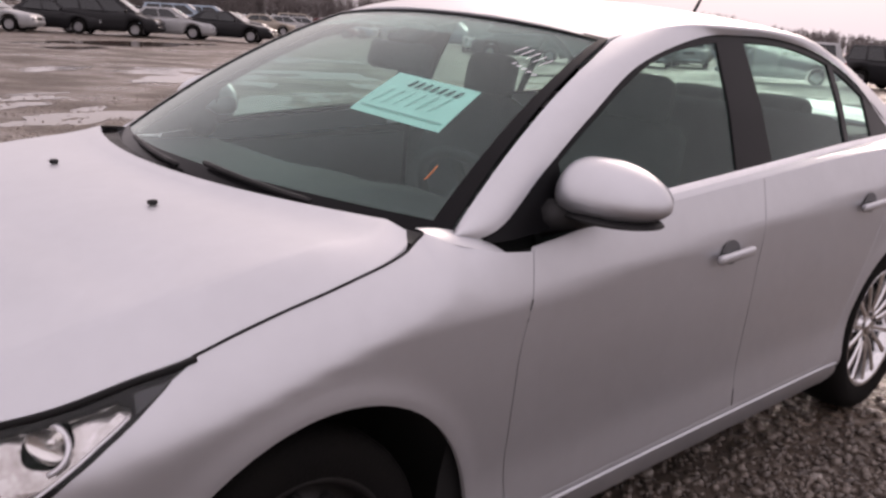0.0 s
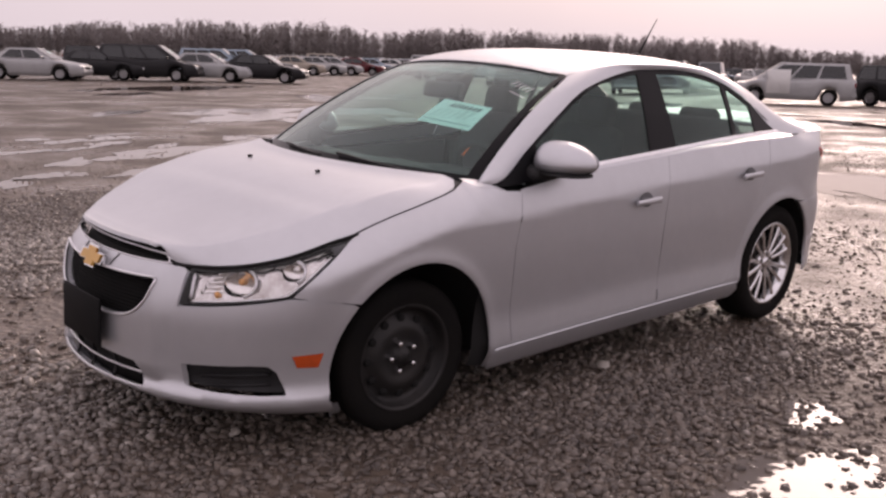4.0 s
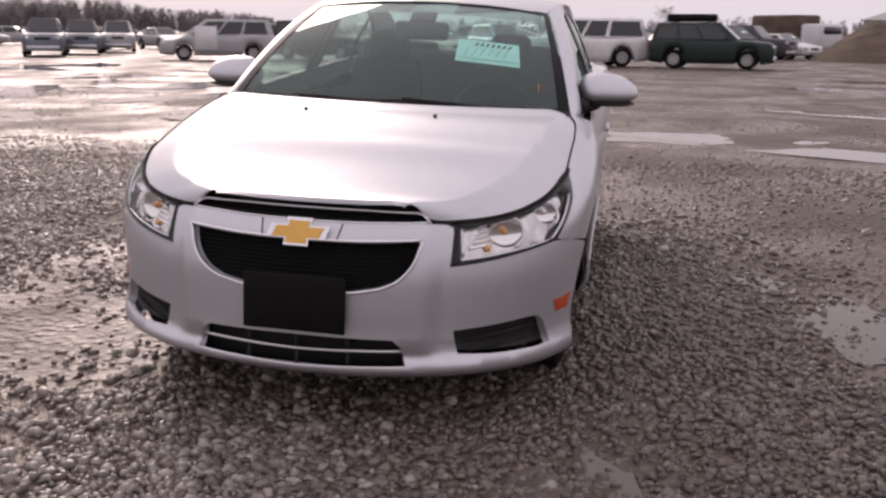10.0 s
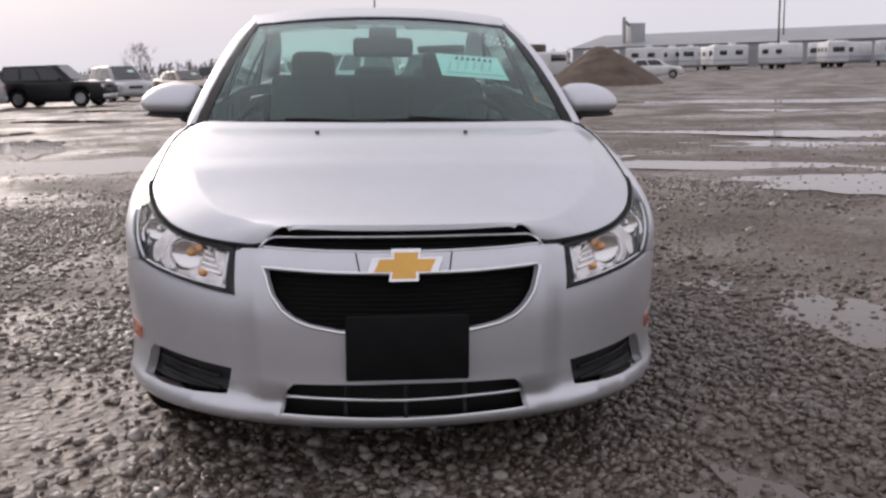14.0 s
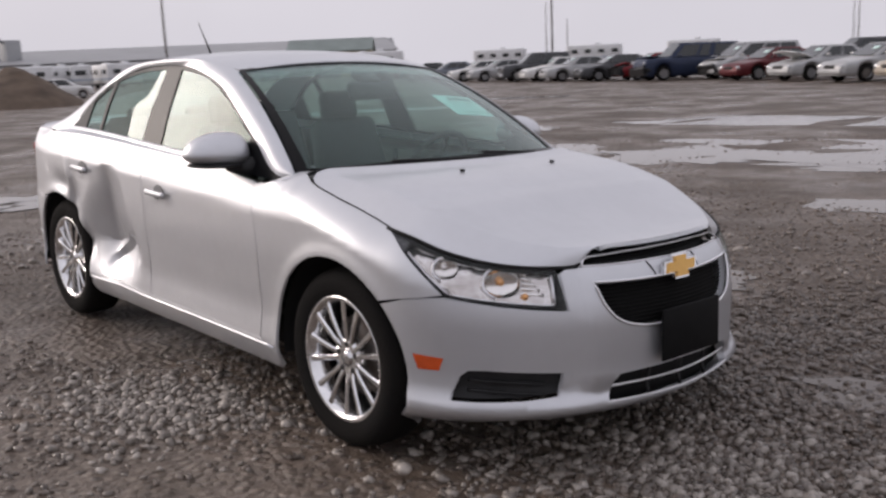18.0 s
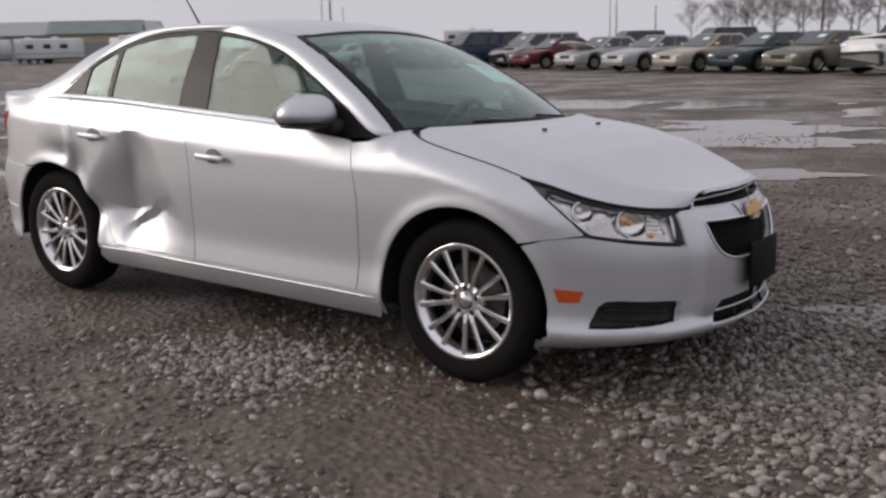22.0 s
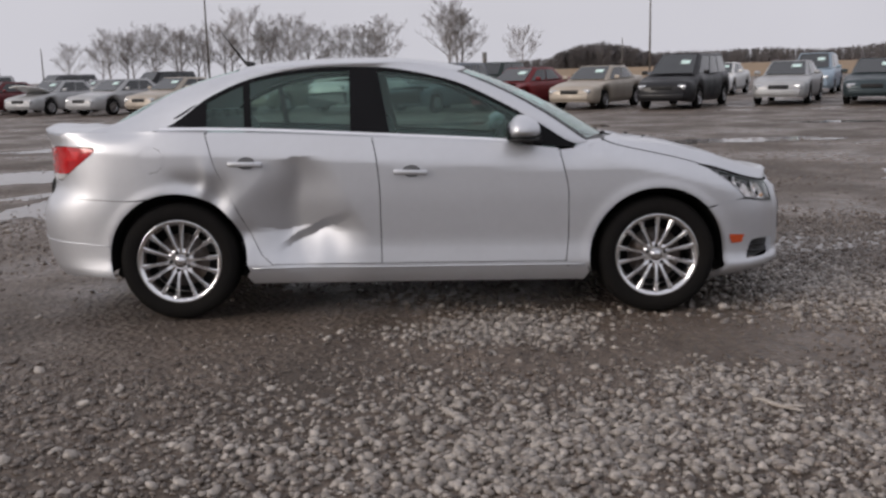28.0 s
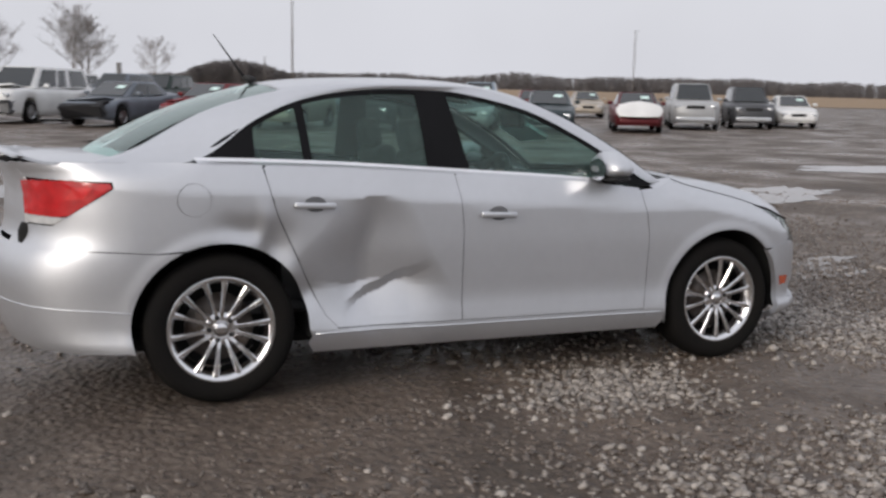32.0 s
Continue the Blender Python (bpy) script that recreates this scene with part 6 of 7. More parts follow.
# second row behind them
for kind, colour, x, y, hd, label in (
    ("saloon", "slate", 10.9, 35.5, -108, "slate saloon in the second row"), ("minivan", "light_blue", 17.4, 36.6, -104, "pale minivan raised above its neighbours"), ("saloon", "white", 13.8, 38.5, -106, "white saloon in the second row"),
    ("suv", "slate", 1.4, 41.0, -108, "grey suv in the second row"), ("saloon", "dark_green", 8.0, 38.0, -108, "dark green saloon in the second row"), ("suv", "dark_green", 3.7, 44.5, -108, "dark green suv in the second row"),
    ("saloon", "silver", -3.0, 44.0, -110, "silver saloon in the second row"), ("suv", "white", -0.8, 46.5, -110, "white suv in the second row"), ("saloon", "dark_grey", -9.5, 45.0, -110, "dark saloon in the second row"),
    ("suv", "black", -14.5, 46.5, -112, "black suv in the second row"), ("saloon", "silver", -18.5, 49.0, -112, "silver saloon in the second row"), ("suv", "dark_grey", -21.5, 51.0, -112, "dark suv in the second row"),
    ("saloon", "red", 22.0, 40.0, -104, "red saloon behind the row"), ("saloon", "beige", 26.5, 42.0, -104, "beige saloon behind the row"), ("saloon", "dark_grey", 31.0, 43.0, -104, "dark saloon behind the row"),
    ("saloon", "silver", 35.0, 38.0, -104, "silver saloon behind the row"), ("saloon", "silver", 6.0, 47.0, -104, "silver saloon behind the row"), ("saloon", "white", -34.0, 52.0, -118, "white saloon behind the row"),
):
    V(kind, colour, x, y, hd - 14, label, sticker=True, group="second row of parked vehicles")
# row across the yard behind the saloon's right side
for kind, colour, x, y, hd, label, kw in (
    ("saloon", "silver", -12.8, -42.0, 140, "silver saloon in a row of wrecks", {}),
    ("saloon", "black", -16.3, -43.0, 138, "black saloon with a broken nose", dict(wrecked=True)),
    ("minivan", "black", -18.2, -41.6, 140, "black minivan in a row of wrecks", {}),
    ("saloon", "silver", -21.2, -41.4, 138, "silver saloon in a row of wrecks", {}),
    ("saloon", "black", -23.6, -40.0, 136, "black saloon in a row of wrecks", {}),
    ("minivan", "silver", -35.6, -16.8, -66, "silver minivan with a white door", dict(patch_door=True, sticker=False)),
    ("suv", "black", -38.4, -12.9, 80, "black suv beside a silver minivan", {}),
    ("minivan", "dark_grey", -34.4, -30.0, -52, "dark minivan seen along its side", dict(sticker=False)),
    ("minivan", "white", -40.4, -38.6, 40, "pale vehicle with a raised bonnet", dict(lift_hood=True)),
    ("suv", "slate", -37.6, -26.6, 30, "grey suv facing the yard", {}),
    ("suv", "slate", -42.2, -27.4, 30, "grey suv facing the yard", {}),
    ("suv", "silver", -47.0, -28.0, 28, "silver suv facing the yard", {}),
    ("long_suv", "white", -35.0, -1.0, -74, "long white suv with a battered grille", {}),
    ("suv", "dark_green", -34.6, 4.3, 80, "dark green suv with a black roof box", dict(sticker=False)),
    ("hatchback", "white", -66.5, 22.6, 70, "small white hatchback beside an earth mound", {}),
    ("pickup", "dark_grey", -52.0, 7.5, 60, "dark pickup parked among wrecks", {}),
    ("saloon", "white", -54.0, 9.8, 40, "white saloon parked by the earth mound", {}),
):
    V(kind, colour, x, y, hd, label, **kw)
# farther rows
_rnd = random.Random(11)
_names = list(COLOURS)
for n_, (x0, y0, x1, y1, count, hd) in enumerate(((-30, -56, -62, -66, 13, 140), (-46, -50, -78, -44, 10, 120), (-52, -36, -70, -12, 9, 60), (-56, -20, -60, 2, 8, 60), (-46, -12, -48, 6, 7, 30), (-70, -10, -76, 12, 8, 40), (-8, -62, 14, -70, 8, 130), (-30, -75, -70, -82, 10, 140))):
    for i in range(count):
        f = (i + _rnd.uniform(-0.15, 0.15)) / (count - 1)
        kind = _rnd.choice(["saloon", "saloon", "saloon", "suv", "minivan", "hatchback"])
        c = _rnd.choice(["silver", "silver", "dark_grey", "black", "white", "slate", "beige", "light_blue", "maroon"])
        V(kind, c, x0 + (x1 - x0) * f, y0 + (y1 - y0) * f, hd + _rnd.uniform(-8, 8), f"{c.replace('_', ' ')} {kind.replace('_', ' ')} far across the muddy yard", sticker=_rnd.random() < 0.4, group="far rows of wrecks")


# ---- far scenery ----
# bark paled to carry the distance haze in its base colour
M_HAZEBARK = material("hazed_bark", (0.33, 0.31, 0.305), 0.9, 0, 0, 0.3, 8, 0.35, 0.6)
# wood tone raised: the haze over the far woods is mixed into it
M_HAZEWOOD = material("far_wood", (0.25, 0.225, 0.222), 0.95, vary=0.3, vary_scale=0.05)
M_DIRT = material("heaped_earth", (0.13, 0.095, 0.07), 0.95, 0, 0, 0.9, 6, colour2=(0.07, 0.052, 0.04), vary_scale=1.2)
M_RVWHITE = material("camper_white", (0.68, 0.69, 0.70), 0.45, vary=0.2, vary_scale=0.5)
M_RVSTRIPE = material("camper_stripe", (0.40, 0.46, 0.54), 0.5, vary=0.2)
M_SHEDWALL = material("shed_grey_wall", (0.36, 0.37, 0.38), 0.6, 0.2, vary=0.15, vary_scale=0.2)
M_SHEDROOF = material("shed_grey_roof", (0.30, 0.305, 0.315), 0.5, 0.3, vary=0.15, vary_scale=0.2)
M_BEIGEWALL = material("beige_cladding", (0.44, 0.41, 0.30), 0.7, vary=0.15, vary_scale=0.4)
M_GREENROOF = material("green_grey_roof", (0.20, 0.24, 0.23), 0.6, 0.2, vary=0.2, vary_scale=0.4)
M_POLE = material("weathered_pole", (0.16, 0.15, 0.14), 0.7, vary=0.3, vary_scale=1)
M_FIELD = material("dry_stubble_field", (0.285, 0.195, 0.115), 0.95, 0, 0, 0.6, 3, colour2=(0.21, 0.15, 0.095), vary_scale=0.08)
M_HEDGE = material("bare_hedge", (0.19, 0.178, 0.178), 0.95, vary=0.35, vary_scale=0.3)
M_TRUCKRED = material("truck_red", (0.26, 0.03, 0.03), 0.45, vary=0.2)


def bare_tree_meshes(seed, height, spread):
    """A leader with limbs all the way up, each with twigs on twigs."""
    rnd = random.Random(seed)
    lead = [Vector((0, 0, -0.3))]
    for i in range(1, 8):
        lead.append(Vector((lead[-1].x + rnd.uniform(-0.12, 0.12), lead[-1].y + rnd.uniform(-0.12, 0.12), height * 0.92 * i / 7)))
    bm = bmesh.new()
    tube(bm, lead[:4], [0.26, 0.2, 0.17, 0.14], 7)
    me = bpy.data.meshes.new("trunk")
    bm.to_mesh(me)
    bm.free()
    me.materials.append(M_HAZEBARK)
    bm = bmesh.new()
    tube(bm, lead[3:], [0.14, 0.11, 0.08, 0.05, 0.02], 5)

    def twig(p, d, length, radius, level):
        q = p + d * length * 0.5 + Vector((rnd.uniform(-1, 1), rnd.uniform(-1, 1), rnd.uniform(0, 1))) * length * 0.08
        e = q + (d + Vector((0, 0, 0.35))).normalized() * length * 0.5
        tube(bm, [p, q, e], [radius, radius * 0.7, radius * 0.35], 3, caps=False)
        if level == 3:
            return
        for k in range((5, 5, 4)[level]):
            f = rnd.uniform(0.25, 1.0)
            o = p.lerp(q, f * 2) if f < 0.5 else q.lerp(e, f * 2 - 1)
            a = rnd.uniform(0, 2 * math.pi)
            nd = (d * 0.8 + Vector((math.cos(a), math.sin(a), rnd.uniform(-0.2, 0.7))) * 0.75).normalized()
            twig(o, nd, length * rnd.uniform(0.42, 0.62), max(0.023, radius * 0.52), level + 1)
    for i in range(17):
        f = 0.17 + 0.78 * (i + rnd.uniform(0, 1)) / 17
        z = f * height * 0.92
        k = min(6, int(f * 7))
        p = lead[k].lerp(lead[k + 1], f * 7 - k)
        a = i * 2.4 + rnd.uniform(-0.4, 0.4)
        L = height * spread * (0.35 + 0.65 * math.sin(math.pi * min(1, 0.25 + 0.72 * f)))
        twig(p, Vector((math.cos(a), math.sin(a), 0.55 + 0.9 * f)).normalized(), L, 0.075 * (1.1 - f * 0.6), 0 if i % 2 else 1)
    me2 = bpy.data.meshes.new("crown")
    bm.to_mesh(me2)
    bm.free()
    me2.materials.append(M_HAZEBARK)
    return me, me2


TREES = [bare_tree_meshes(21, 10, 0.42), bare_tree_meshes(22, 10, 0.50), bare_tree_meshes(23, 10, 0.33)]


def bare_tree(x, y, h, kind, turn, label="bare grey winter tree beyond the yard"):
    t = thing("bare_tree", pose(x, y, 0, 0, 0, turn) @ Matrix.Diagonal((h / 10, h / 10, h / 10, 1)), label, "tree", "bare trees")
    child("trunk", TREES[kind][0], t)
    child("crown", TREES[kind][1], t)


for i, (x, y, h, k) in enumerate(((-74, 222, 11, 1), (-69, 224, 11, 0), (-64, 225, 12, 1), (-58, 226, 12, 2), (-53, 227, 10, 2), (-47, 229, 11, 2), (-43, 230, 15, 1), (-38, 232, 13, 0), (-33, 231, 13.5, 1), (-25, 233, 11.5, 2), (-21, 233, 12.5, 2), (-14, 236, 12, 0), (-10, 234, 13.5, 0),
                                  (6, 234, 16.5, 0), (9, 236, 15, 2), (24, 233, 10, 1), (-71.5, 228, 12, 2), (-66, 230, 10.5, 0), (-60.5, 231, 11.5, 1), (-55.5, 232, 12, 0), (-49.5, 234, 12.5, 1), (-40.5, 236, 12, 2), (-35.5, 237, 11.5, 0), (-29, 236, 12, 1), (-18, 238, 11, 1), (-12, 240, 11, 2), (8, 237, 14, 1), (-77, 226, 9.5, 0), (-90, 240, 9, 1), (-284, -24, 9, 2), (-279, -61, 9, 1), (-288, 12, 8, 1))):
    bare_tree(x, y, h, k, i * 77)


def far_wood(name, pts, count, h0, h1, depth, seed, label, mat):
    """A wood of bare trees too far off to count: trunks and fans of twigs."""
    rnd = random.Random(seed)
    p = np.array(pts, float)
    d = np.r_[0, np.cumsum(np.hypot(*np.diff(p, axis=0).T))]
    verts, faces = [], []

    def blade(a, b, w):
        ax = np.array([rnd.uniform(-1, 1), rnd.uniform(-1, 1), 0])
        ax = ax / (np.linalg.norm(ax) + 1e-6) * w
        k = len(verts)
        verts.extend([a - ax, a + ax, b + ax * 0.3, b - ax * 0.3])
        faces.append((k, k + 1, k + 2, k + 3))
    for _ in range(count):
        s = rnd.uniform(0, d[-1])
        x, y = np.interp(s, d, p[:, 0]), np.interp(s, d, p[:, 1])
        o = rnd.uniform(0, depth)
        r = math.hypot(x, y)
        x, y = x * (1 + o / r), y * (1 + o / r)
        h = rnd.uniform(h0, h1) * (0.8 + 0.25 * noise.noise(Vector((s * 0.04, seed, 0)))) * (0.45 + 0.55 * math.sin(math.pi * min(1, max(0, s / d[-1]))) ** 0.5)
        base, top = np.array([x, y, -0.3]), np.array([x + rnd.uniform(-0.4, 0.4), y, h])
        blade(base, top, 0.05)
        for _ in range(64):
            f = rnd.uniform(0.15, 0.95)
            a = base + (top - base) * f
            L = h * 0.30 * (1.1 - f * 0.7)
            an = rnd.uniform(0, 2 * math.pi)
            b = a + np.array([math.cos(an) * L * 0.7, math.sin(an) * L * 0.7, L * rnd.uniform(0.3, 1.0)])
            blade(a, b, 0.085)
    ob = new(name, mesh_from(name, verts, faces, mat, False))
    return tagged(ob, label, "woodland", kind="stuff")


far_wood("far_woodland", [(-60, -285), (-91, -275), (-172, -232), (-220, -190), (-248, -146), (-262, -112), (-268, -100)], 2300, 9, 14.5, 45, 3, "dense bare winter woodland along the yard's edge", M_HAZEWOOD)
far_wood("far_hedge", [(20, 330), (70, 325), (150, 300), (230, 260), (290, 210), (330, 150)], 2800, 7.4, 8.6, 40, 4, "low bare tree line beyond the stubble field", M_HEDGE)
far_wood("dark_copse", [(34, 263), (64, 257)], 420, 7.4, 9.0, 14, 5, "dark rounded copse beyond the field", M_HEDGE)
far_wood("distant_trees", [(-282, -90), (-300, -40), (-310, 0), (-305, 60), (-270, 130)], 620, 5, 9, 50, 6, "thin distant line of bare trees", M_HAZEWOOD)

field = new("stubble_field", quad_mesh("stubble_field", [(14, 95, 0.05), (260, 70, 0.05), (420, 330, 1.6), (10, 330, 1.6)], M_FIELD, 12))
tagged(field, "tan stubble field beyond the parked rows", "field", kind="structure")

# earth mound
n_ = 48
mv, mf = [], []
for i in range(n_ + 1):
    for j in range(n_):
        r, a = i / n_, 2 * math.pi * j / n_
        h = 2.45 * max(0, 1 - (r * r + 0.012) ** 0.5) ** 0.92
        x, y = r * 4.1 * math.cos(a), r * 3.6 * math.sin(a)
        h += 0.13 * noise.fractal(Vector((x * 0.9, y * 0.9, 2)), 1.0, 2.0, 4) * (1 - r**4) - 0.25 * max(0, 0.12 - r)
        mv.append((x, y, h - 0.08 * r))
for i in range(n_):
    for j in range(n_):
        mf.append((i * n_ + j, (i + 1) * n_ + j, (i + 1) * n_ + (j + 1) % n_, i * n_ + (j + 1) % n_))
mound = new("earth_mound", mesh_from("earth_mound", mv, mf, M_DIRT))
mound.matrix_basis = pose(-50.2, 14.2, 0)
tagged(mound, "conical mound of brown earth on the yard", "mound")


def camper(x, y, hd, L, label):
    c = thing("camper_trailer", pose(x, y, 0, 0, 0, hd), label, "camper", "parked campers")
    bm = bmesh.new()
    box(bm, 0, 0, 1.85, L, 2.4, 2.5, 0.22, 3)
    part("body", bm, M_RVWHITE, c)
    bm = bmesh.new()
    box(bm, 0, 0, 1.25, L + 0.02, 2.42, 0.22, 0.02)
    part("stripe", bm, M_RVSTRIPE, c)
    for s in (1, -1):
        for i in range(int(L // 2)):
            bm = bmesh.new()
            box(bm, -L / 2 + 1.2 + i * 2.0, 1.215 * s, 2.15, 0.9, 0.03, 0.55, 0.03)
            part("window", bm, M_DARKGLASS, c)
        bm = bmesh.new()
        lathe(bm, [(0.05, 0.08), (0.34, 0.1), (0.36, 0), (0.34, -0.1)], 16)
        part("wheel", bm, M_RUBBER, c, m=pose(-0.4, 1.05 * s, 0.36))
    bm = bmesh.new()
    box(bm, -L / 2 - 0.01, 0, 2.15, 0.03, 1.3, 0.6, 0.02)
    part("window", bm, M_DARKGLASS, c)
    bm = bmesh.new()
    box(bm, 0.5, 0, 3.22, 0.8, 0.7, 0.28, 0.06)
    part("roof_unit", bm, M_RVWHITE, c)
    bm = bmesh.new()
    box(bm, 0, 0, 0.62, L * 0.96, 1.9, 0.2, 0.02)
    part("chassis", bm, M_BLACK, c)


_cr = random.Random(31)
for i in range(15):
    f = (i + _cr.uniform(-0.3, 0.3)) / 14
    camper(-122 + 18 * f + _cr.uniform(-9, 9), 36 + 40 * f + _cr.uniform(-2, 2), _cr.choice((66, 150, 160, 20, 100)) + _cr.uniform(-15, 15), _cr.uniform(4.2, 8.0), "white camper trailer in a row before a shed")
camper(-90, 69, 40, 6.5, "white camper trailer parked alone")
camper(-104, 104, 30, 8, "long white camper behind the parked cars")
camper(-90, 110, 30, 8, "long white camper behind the parked cars")
camper(-74, 112, 30, 7, "long white camper behind the parked cars")


def shed(name, x, y, hd, L, W, eave, ridge, wall_mat, roof_mat, label, doors=0):
    b = thing(name, pose(x, y, 0, 0, 0, hd), label, "building")
    for s in (1, -1):
        bm = bmesh.new()
        box(bm, 0, (W / 2 - 0.1) * s, eave / 2, L, 0.2, eave)
        part("long_wall", bm, wall_mat, b, smooth_faces=False)
        bm = bmesh.new()
        v = [bm.verts.new(p) for p in ((-L / 2 - 0.4, s * (W / 2 + 0.4), eave - 0.05), (L / 2 + 0.4, s * (W / 2 + 0.4), eave - 0.05), (L / 2 + 0.4, 0, ridge), (-L / 2 - 0.4, 0, ridge))]
        f = bm.faces.new(v)
        r = bmesh.ops.extrude_face_region(bm, geom=[f])
        bmesh.ops.translate(bm, vec=(0, 0, 0.12), verts=[q for q in r["geom"] if isinstance(q, bmesh.types.BMVert)])
        part("roof", bm, roof_mat, b, smooth_faces=False)
        bm = bmesh.new()
        v = [bm.verts.new(p) for p in ((s * L / 2, -W / 2, 0), (s * L / 2, W / 2, 0), (s * L / 2, W / 2, eave), (s * L / 2, 0, ridge), (s * L / 2, -W / 2, eave))]
        f = bm.faces.new(v)
        r = bmesh.ops.extrude_face_region(bm, geom=[f])
        bmesh.ops.translate(bm, vec=(-0.2 * s, 0, 0), verts=[q for q in r["geom"] if isinstance(q, bmesh.types.BMVert)])
        part("gable_wall", bm, wall_mat, b, smooth_faces=False)
    for i in range(doors):
        bm = bmesh.new()
        box(bm, -L / 2 + (i + 0.5) * L / doors, -W / 2 - 0.03, eave * 0.35, 3.2, 0.08, eave * 0.7)
        part("door", bm, M_SHEDROOF, b, smooth_faces=False)
    return b


shed("warehouse", -186, 92, 58, 84, 46, 4.4, 7.3, M_SHEDWALL, M_SHEDROOF, "long low grey metal warehouse with a shallow roof", 6)
shed("beige_shed", -118, 82, 50, 12, 9, 3.8, 5.6, M_BEIGEWALL, M_GREENROOF, "beige shed with a green-grey roof", 1)
shed("far_shed", -168, 124, 60, 14, 10, 4.5, 7.2, M_SHEDWALL, M_SHEDROOF, "small grey shed with a pitched roof")
tower = thing("grain_tower", pose(-190, 57.5, 0, 0, 0, 12), "grey grain tower rising over the campers", "tower")
bm = bmesh.new()
box(bm, 0, 0, 4.6, 3.0, 3.0, 9.2, 0.1)
part("tower_body", bm, M_SHEDWALL, tower)
bm = bmesh.new()
box(bm, 0, -2.6, 5.2, 0.6, 0.6, 10.4, 0.05)
part("elevator_leg", bm, M_SHEDROOF, tower)
bm = bmesh.new()
tube(bm, [(0, -2.6, 9.8), (0, -1.0, 8.6)], 0.3, 8)
part("chute", bm, M_SHEDROOF, tower)
# lorry
lorry = thing("lorry", pose(-118, 72, 0, 0, 0, -30), "white lorry cab with a red box body", "truck")
for nm, c_, s_, mt in (("cab", (2.6, 0, 1.5), (1.8, 2.3, 1.9), M_RVWHITE), ("engine_cover", (4.0, 0, 1.15), (1.3, 2.0, 1.1), M_RVWHITE), ("box_body", (-1.4, 0, 1.9), (5.5, 2.4, 2.2), M_TRUCKRED), ("windscreen", (3.42, 0, 1.95), (0.3, 1.9, 0.6), M_DARKGLASS), ("chassis", (0.5, 0, 0.6), (8.0, 1.2, 0.3), M_BLACK)):
    bm = bmesh.new()
    box(bm, *c_, *s_, 0.12, 2)
    part(nm, bm, mt, lorry)
for x in (3.6, -1.6, -2.8):
    for s in (1, -1):
        bm = bmesh.new()
        lathe(bm, [(0.05, 0.12), (0.40, 0.14), (0.48, 0.1), (0.48, -0.1), (0.4, -0.14)], 18)
        part("wheel", bm, M_RUBBER, lorry, m=pose(x, 1.05 * s, 0.48))
bus = thing("dark_truck", pose(-60, 11.5, 0, 0, 0, 40), "brown box truck behind the earth mound", "truck")
for nm, c_, s_, mt in (("cab", (2.0, 0, 1.3), (1.6, 2.0, 1.5), M_RVWHITE), ("box_body", (-0.9, 0, 1.75), (3.8, 2.1, 1.7), M_DIRT), ("windscreen", (2.72, 0, 1.65), (0.3, 1.7, 0.5), M_DARKGLASS)):
    bm = bmesh.new()
    box(bm, *c_, *s_, 0.15, 2)
    part(nm, bm, mt, bus)
for x in (1.9, -1.6):
    for s in (1, -1):
        bm = bmesh.new()
        lathe(bm, [(0.05, 0.1), (0.34, 0.12), (0.42, 0.08), (0.42, -0.08), (0.34, -0.12)], 18)
        part("wheel", bm, M_RUBBER, bus, m=pose(x, 0.9 * s, 0.42))
# roof box on the green suv
rb_ = thing("roof_box", pose(-34.74, 3.5, 1.775, 0, 0, 80), "black roof box on a dark green suv", "roof box")
bm = bmesh.new()
box(bm, 0, 0, 0.17, 1.9, 0.9, 0.30, 0.10, 3)
part("box_shell", bm, M_GLOSSBLACK, rb_)
for x in (-0.6, 0.6):
    bm = bmesh.new()
    box(bm, x, 0, 0.02, 0.05, 1.1, 0.05, 0.01)
    part("crossbar", bm, M_BLACK, rb_)


def light_pole(x, y, h, r=0.11, lamp=True):
    p = thing("light_pole", pose(x, y, 0), "tall thin weathered pole at the yard's edge", "pole", "poles")
    bm = bmesh.new()
    tube(bm, [(0, 0, -0.3), (0, 0, h * 0.5), (0, 0, h)], [r, r * 0.85, r * 0.6], 8)
    part("shaft", bm, M_POLE, p)
    if lamp:
        bm = bmesh.new()
        tube(bm, [(0, 0, h - 0.1), (0.5, 0, h + 0.1), (1.0, 0, h + 0.05)], 0.05, 6)
        part("arm", bm, M_POLE, p)


for x, y, h, l in ((-32.5, 140, 20, False), (-60, 131, 7.6, False), (-55, 134, 6, False), (34, 140, 15, True), (30, 141, 5.6, False), (132, 194, 16, True), (-177, 83, 22, False), (-131, 144, 12.5, False), (-128, 147, 9, False), (-83, 177, 10, False), (-93, 104, 15, False), (-126, 59, 16, False)):
    light_pole(x, y, h, 0.16 if h > 14 else 0.12, l)
post = thing("field_marker", pose(9.6, 150, 0), "short grey post by the field", "post")
bm = bmesh.new()
tube(bm, [(0, 0, 0), (0, 0, 4.2)], [0.35, 0.35], 8)
part("post", bm, M_POLE, post)


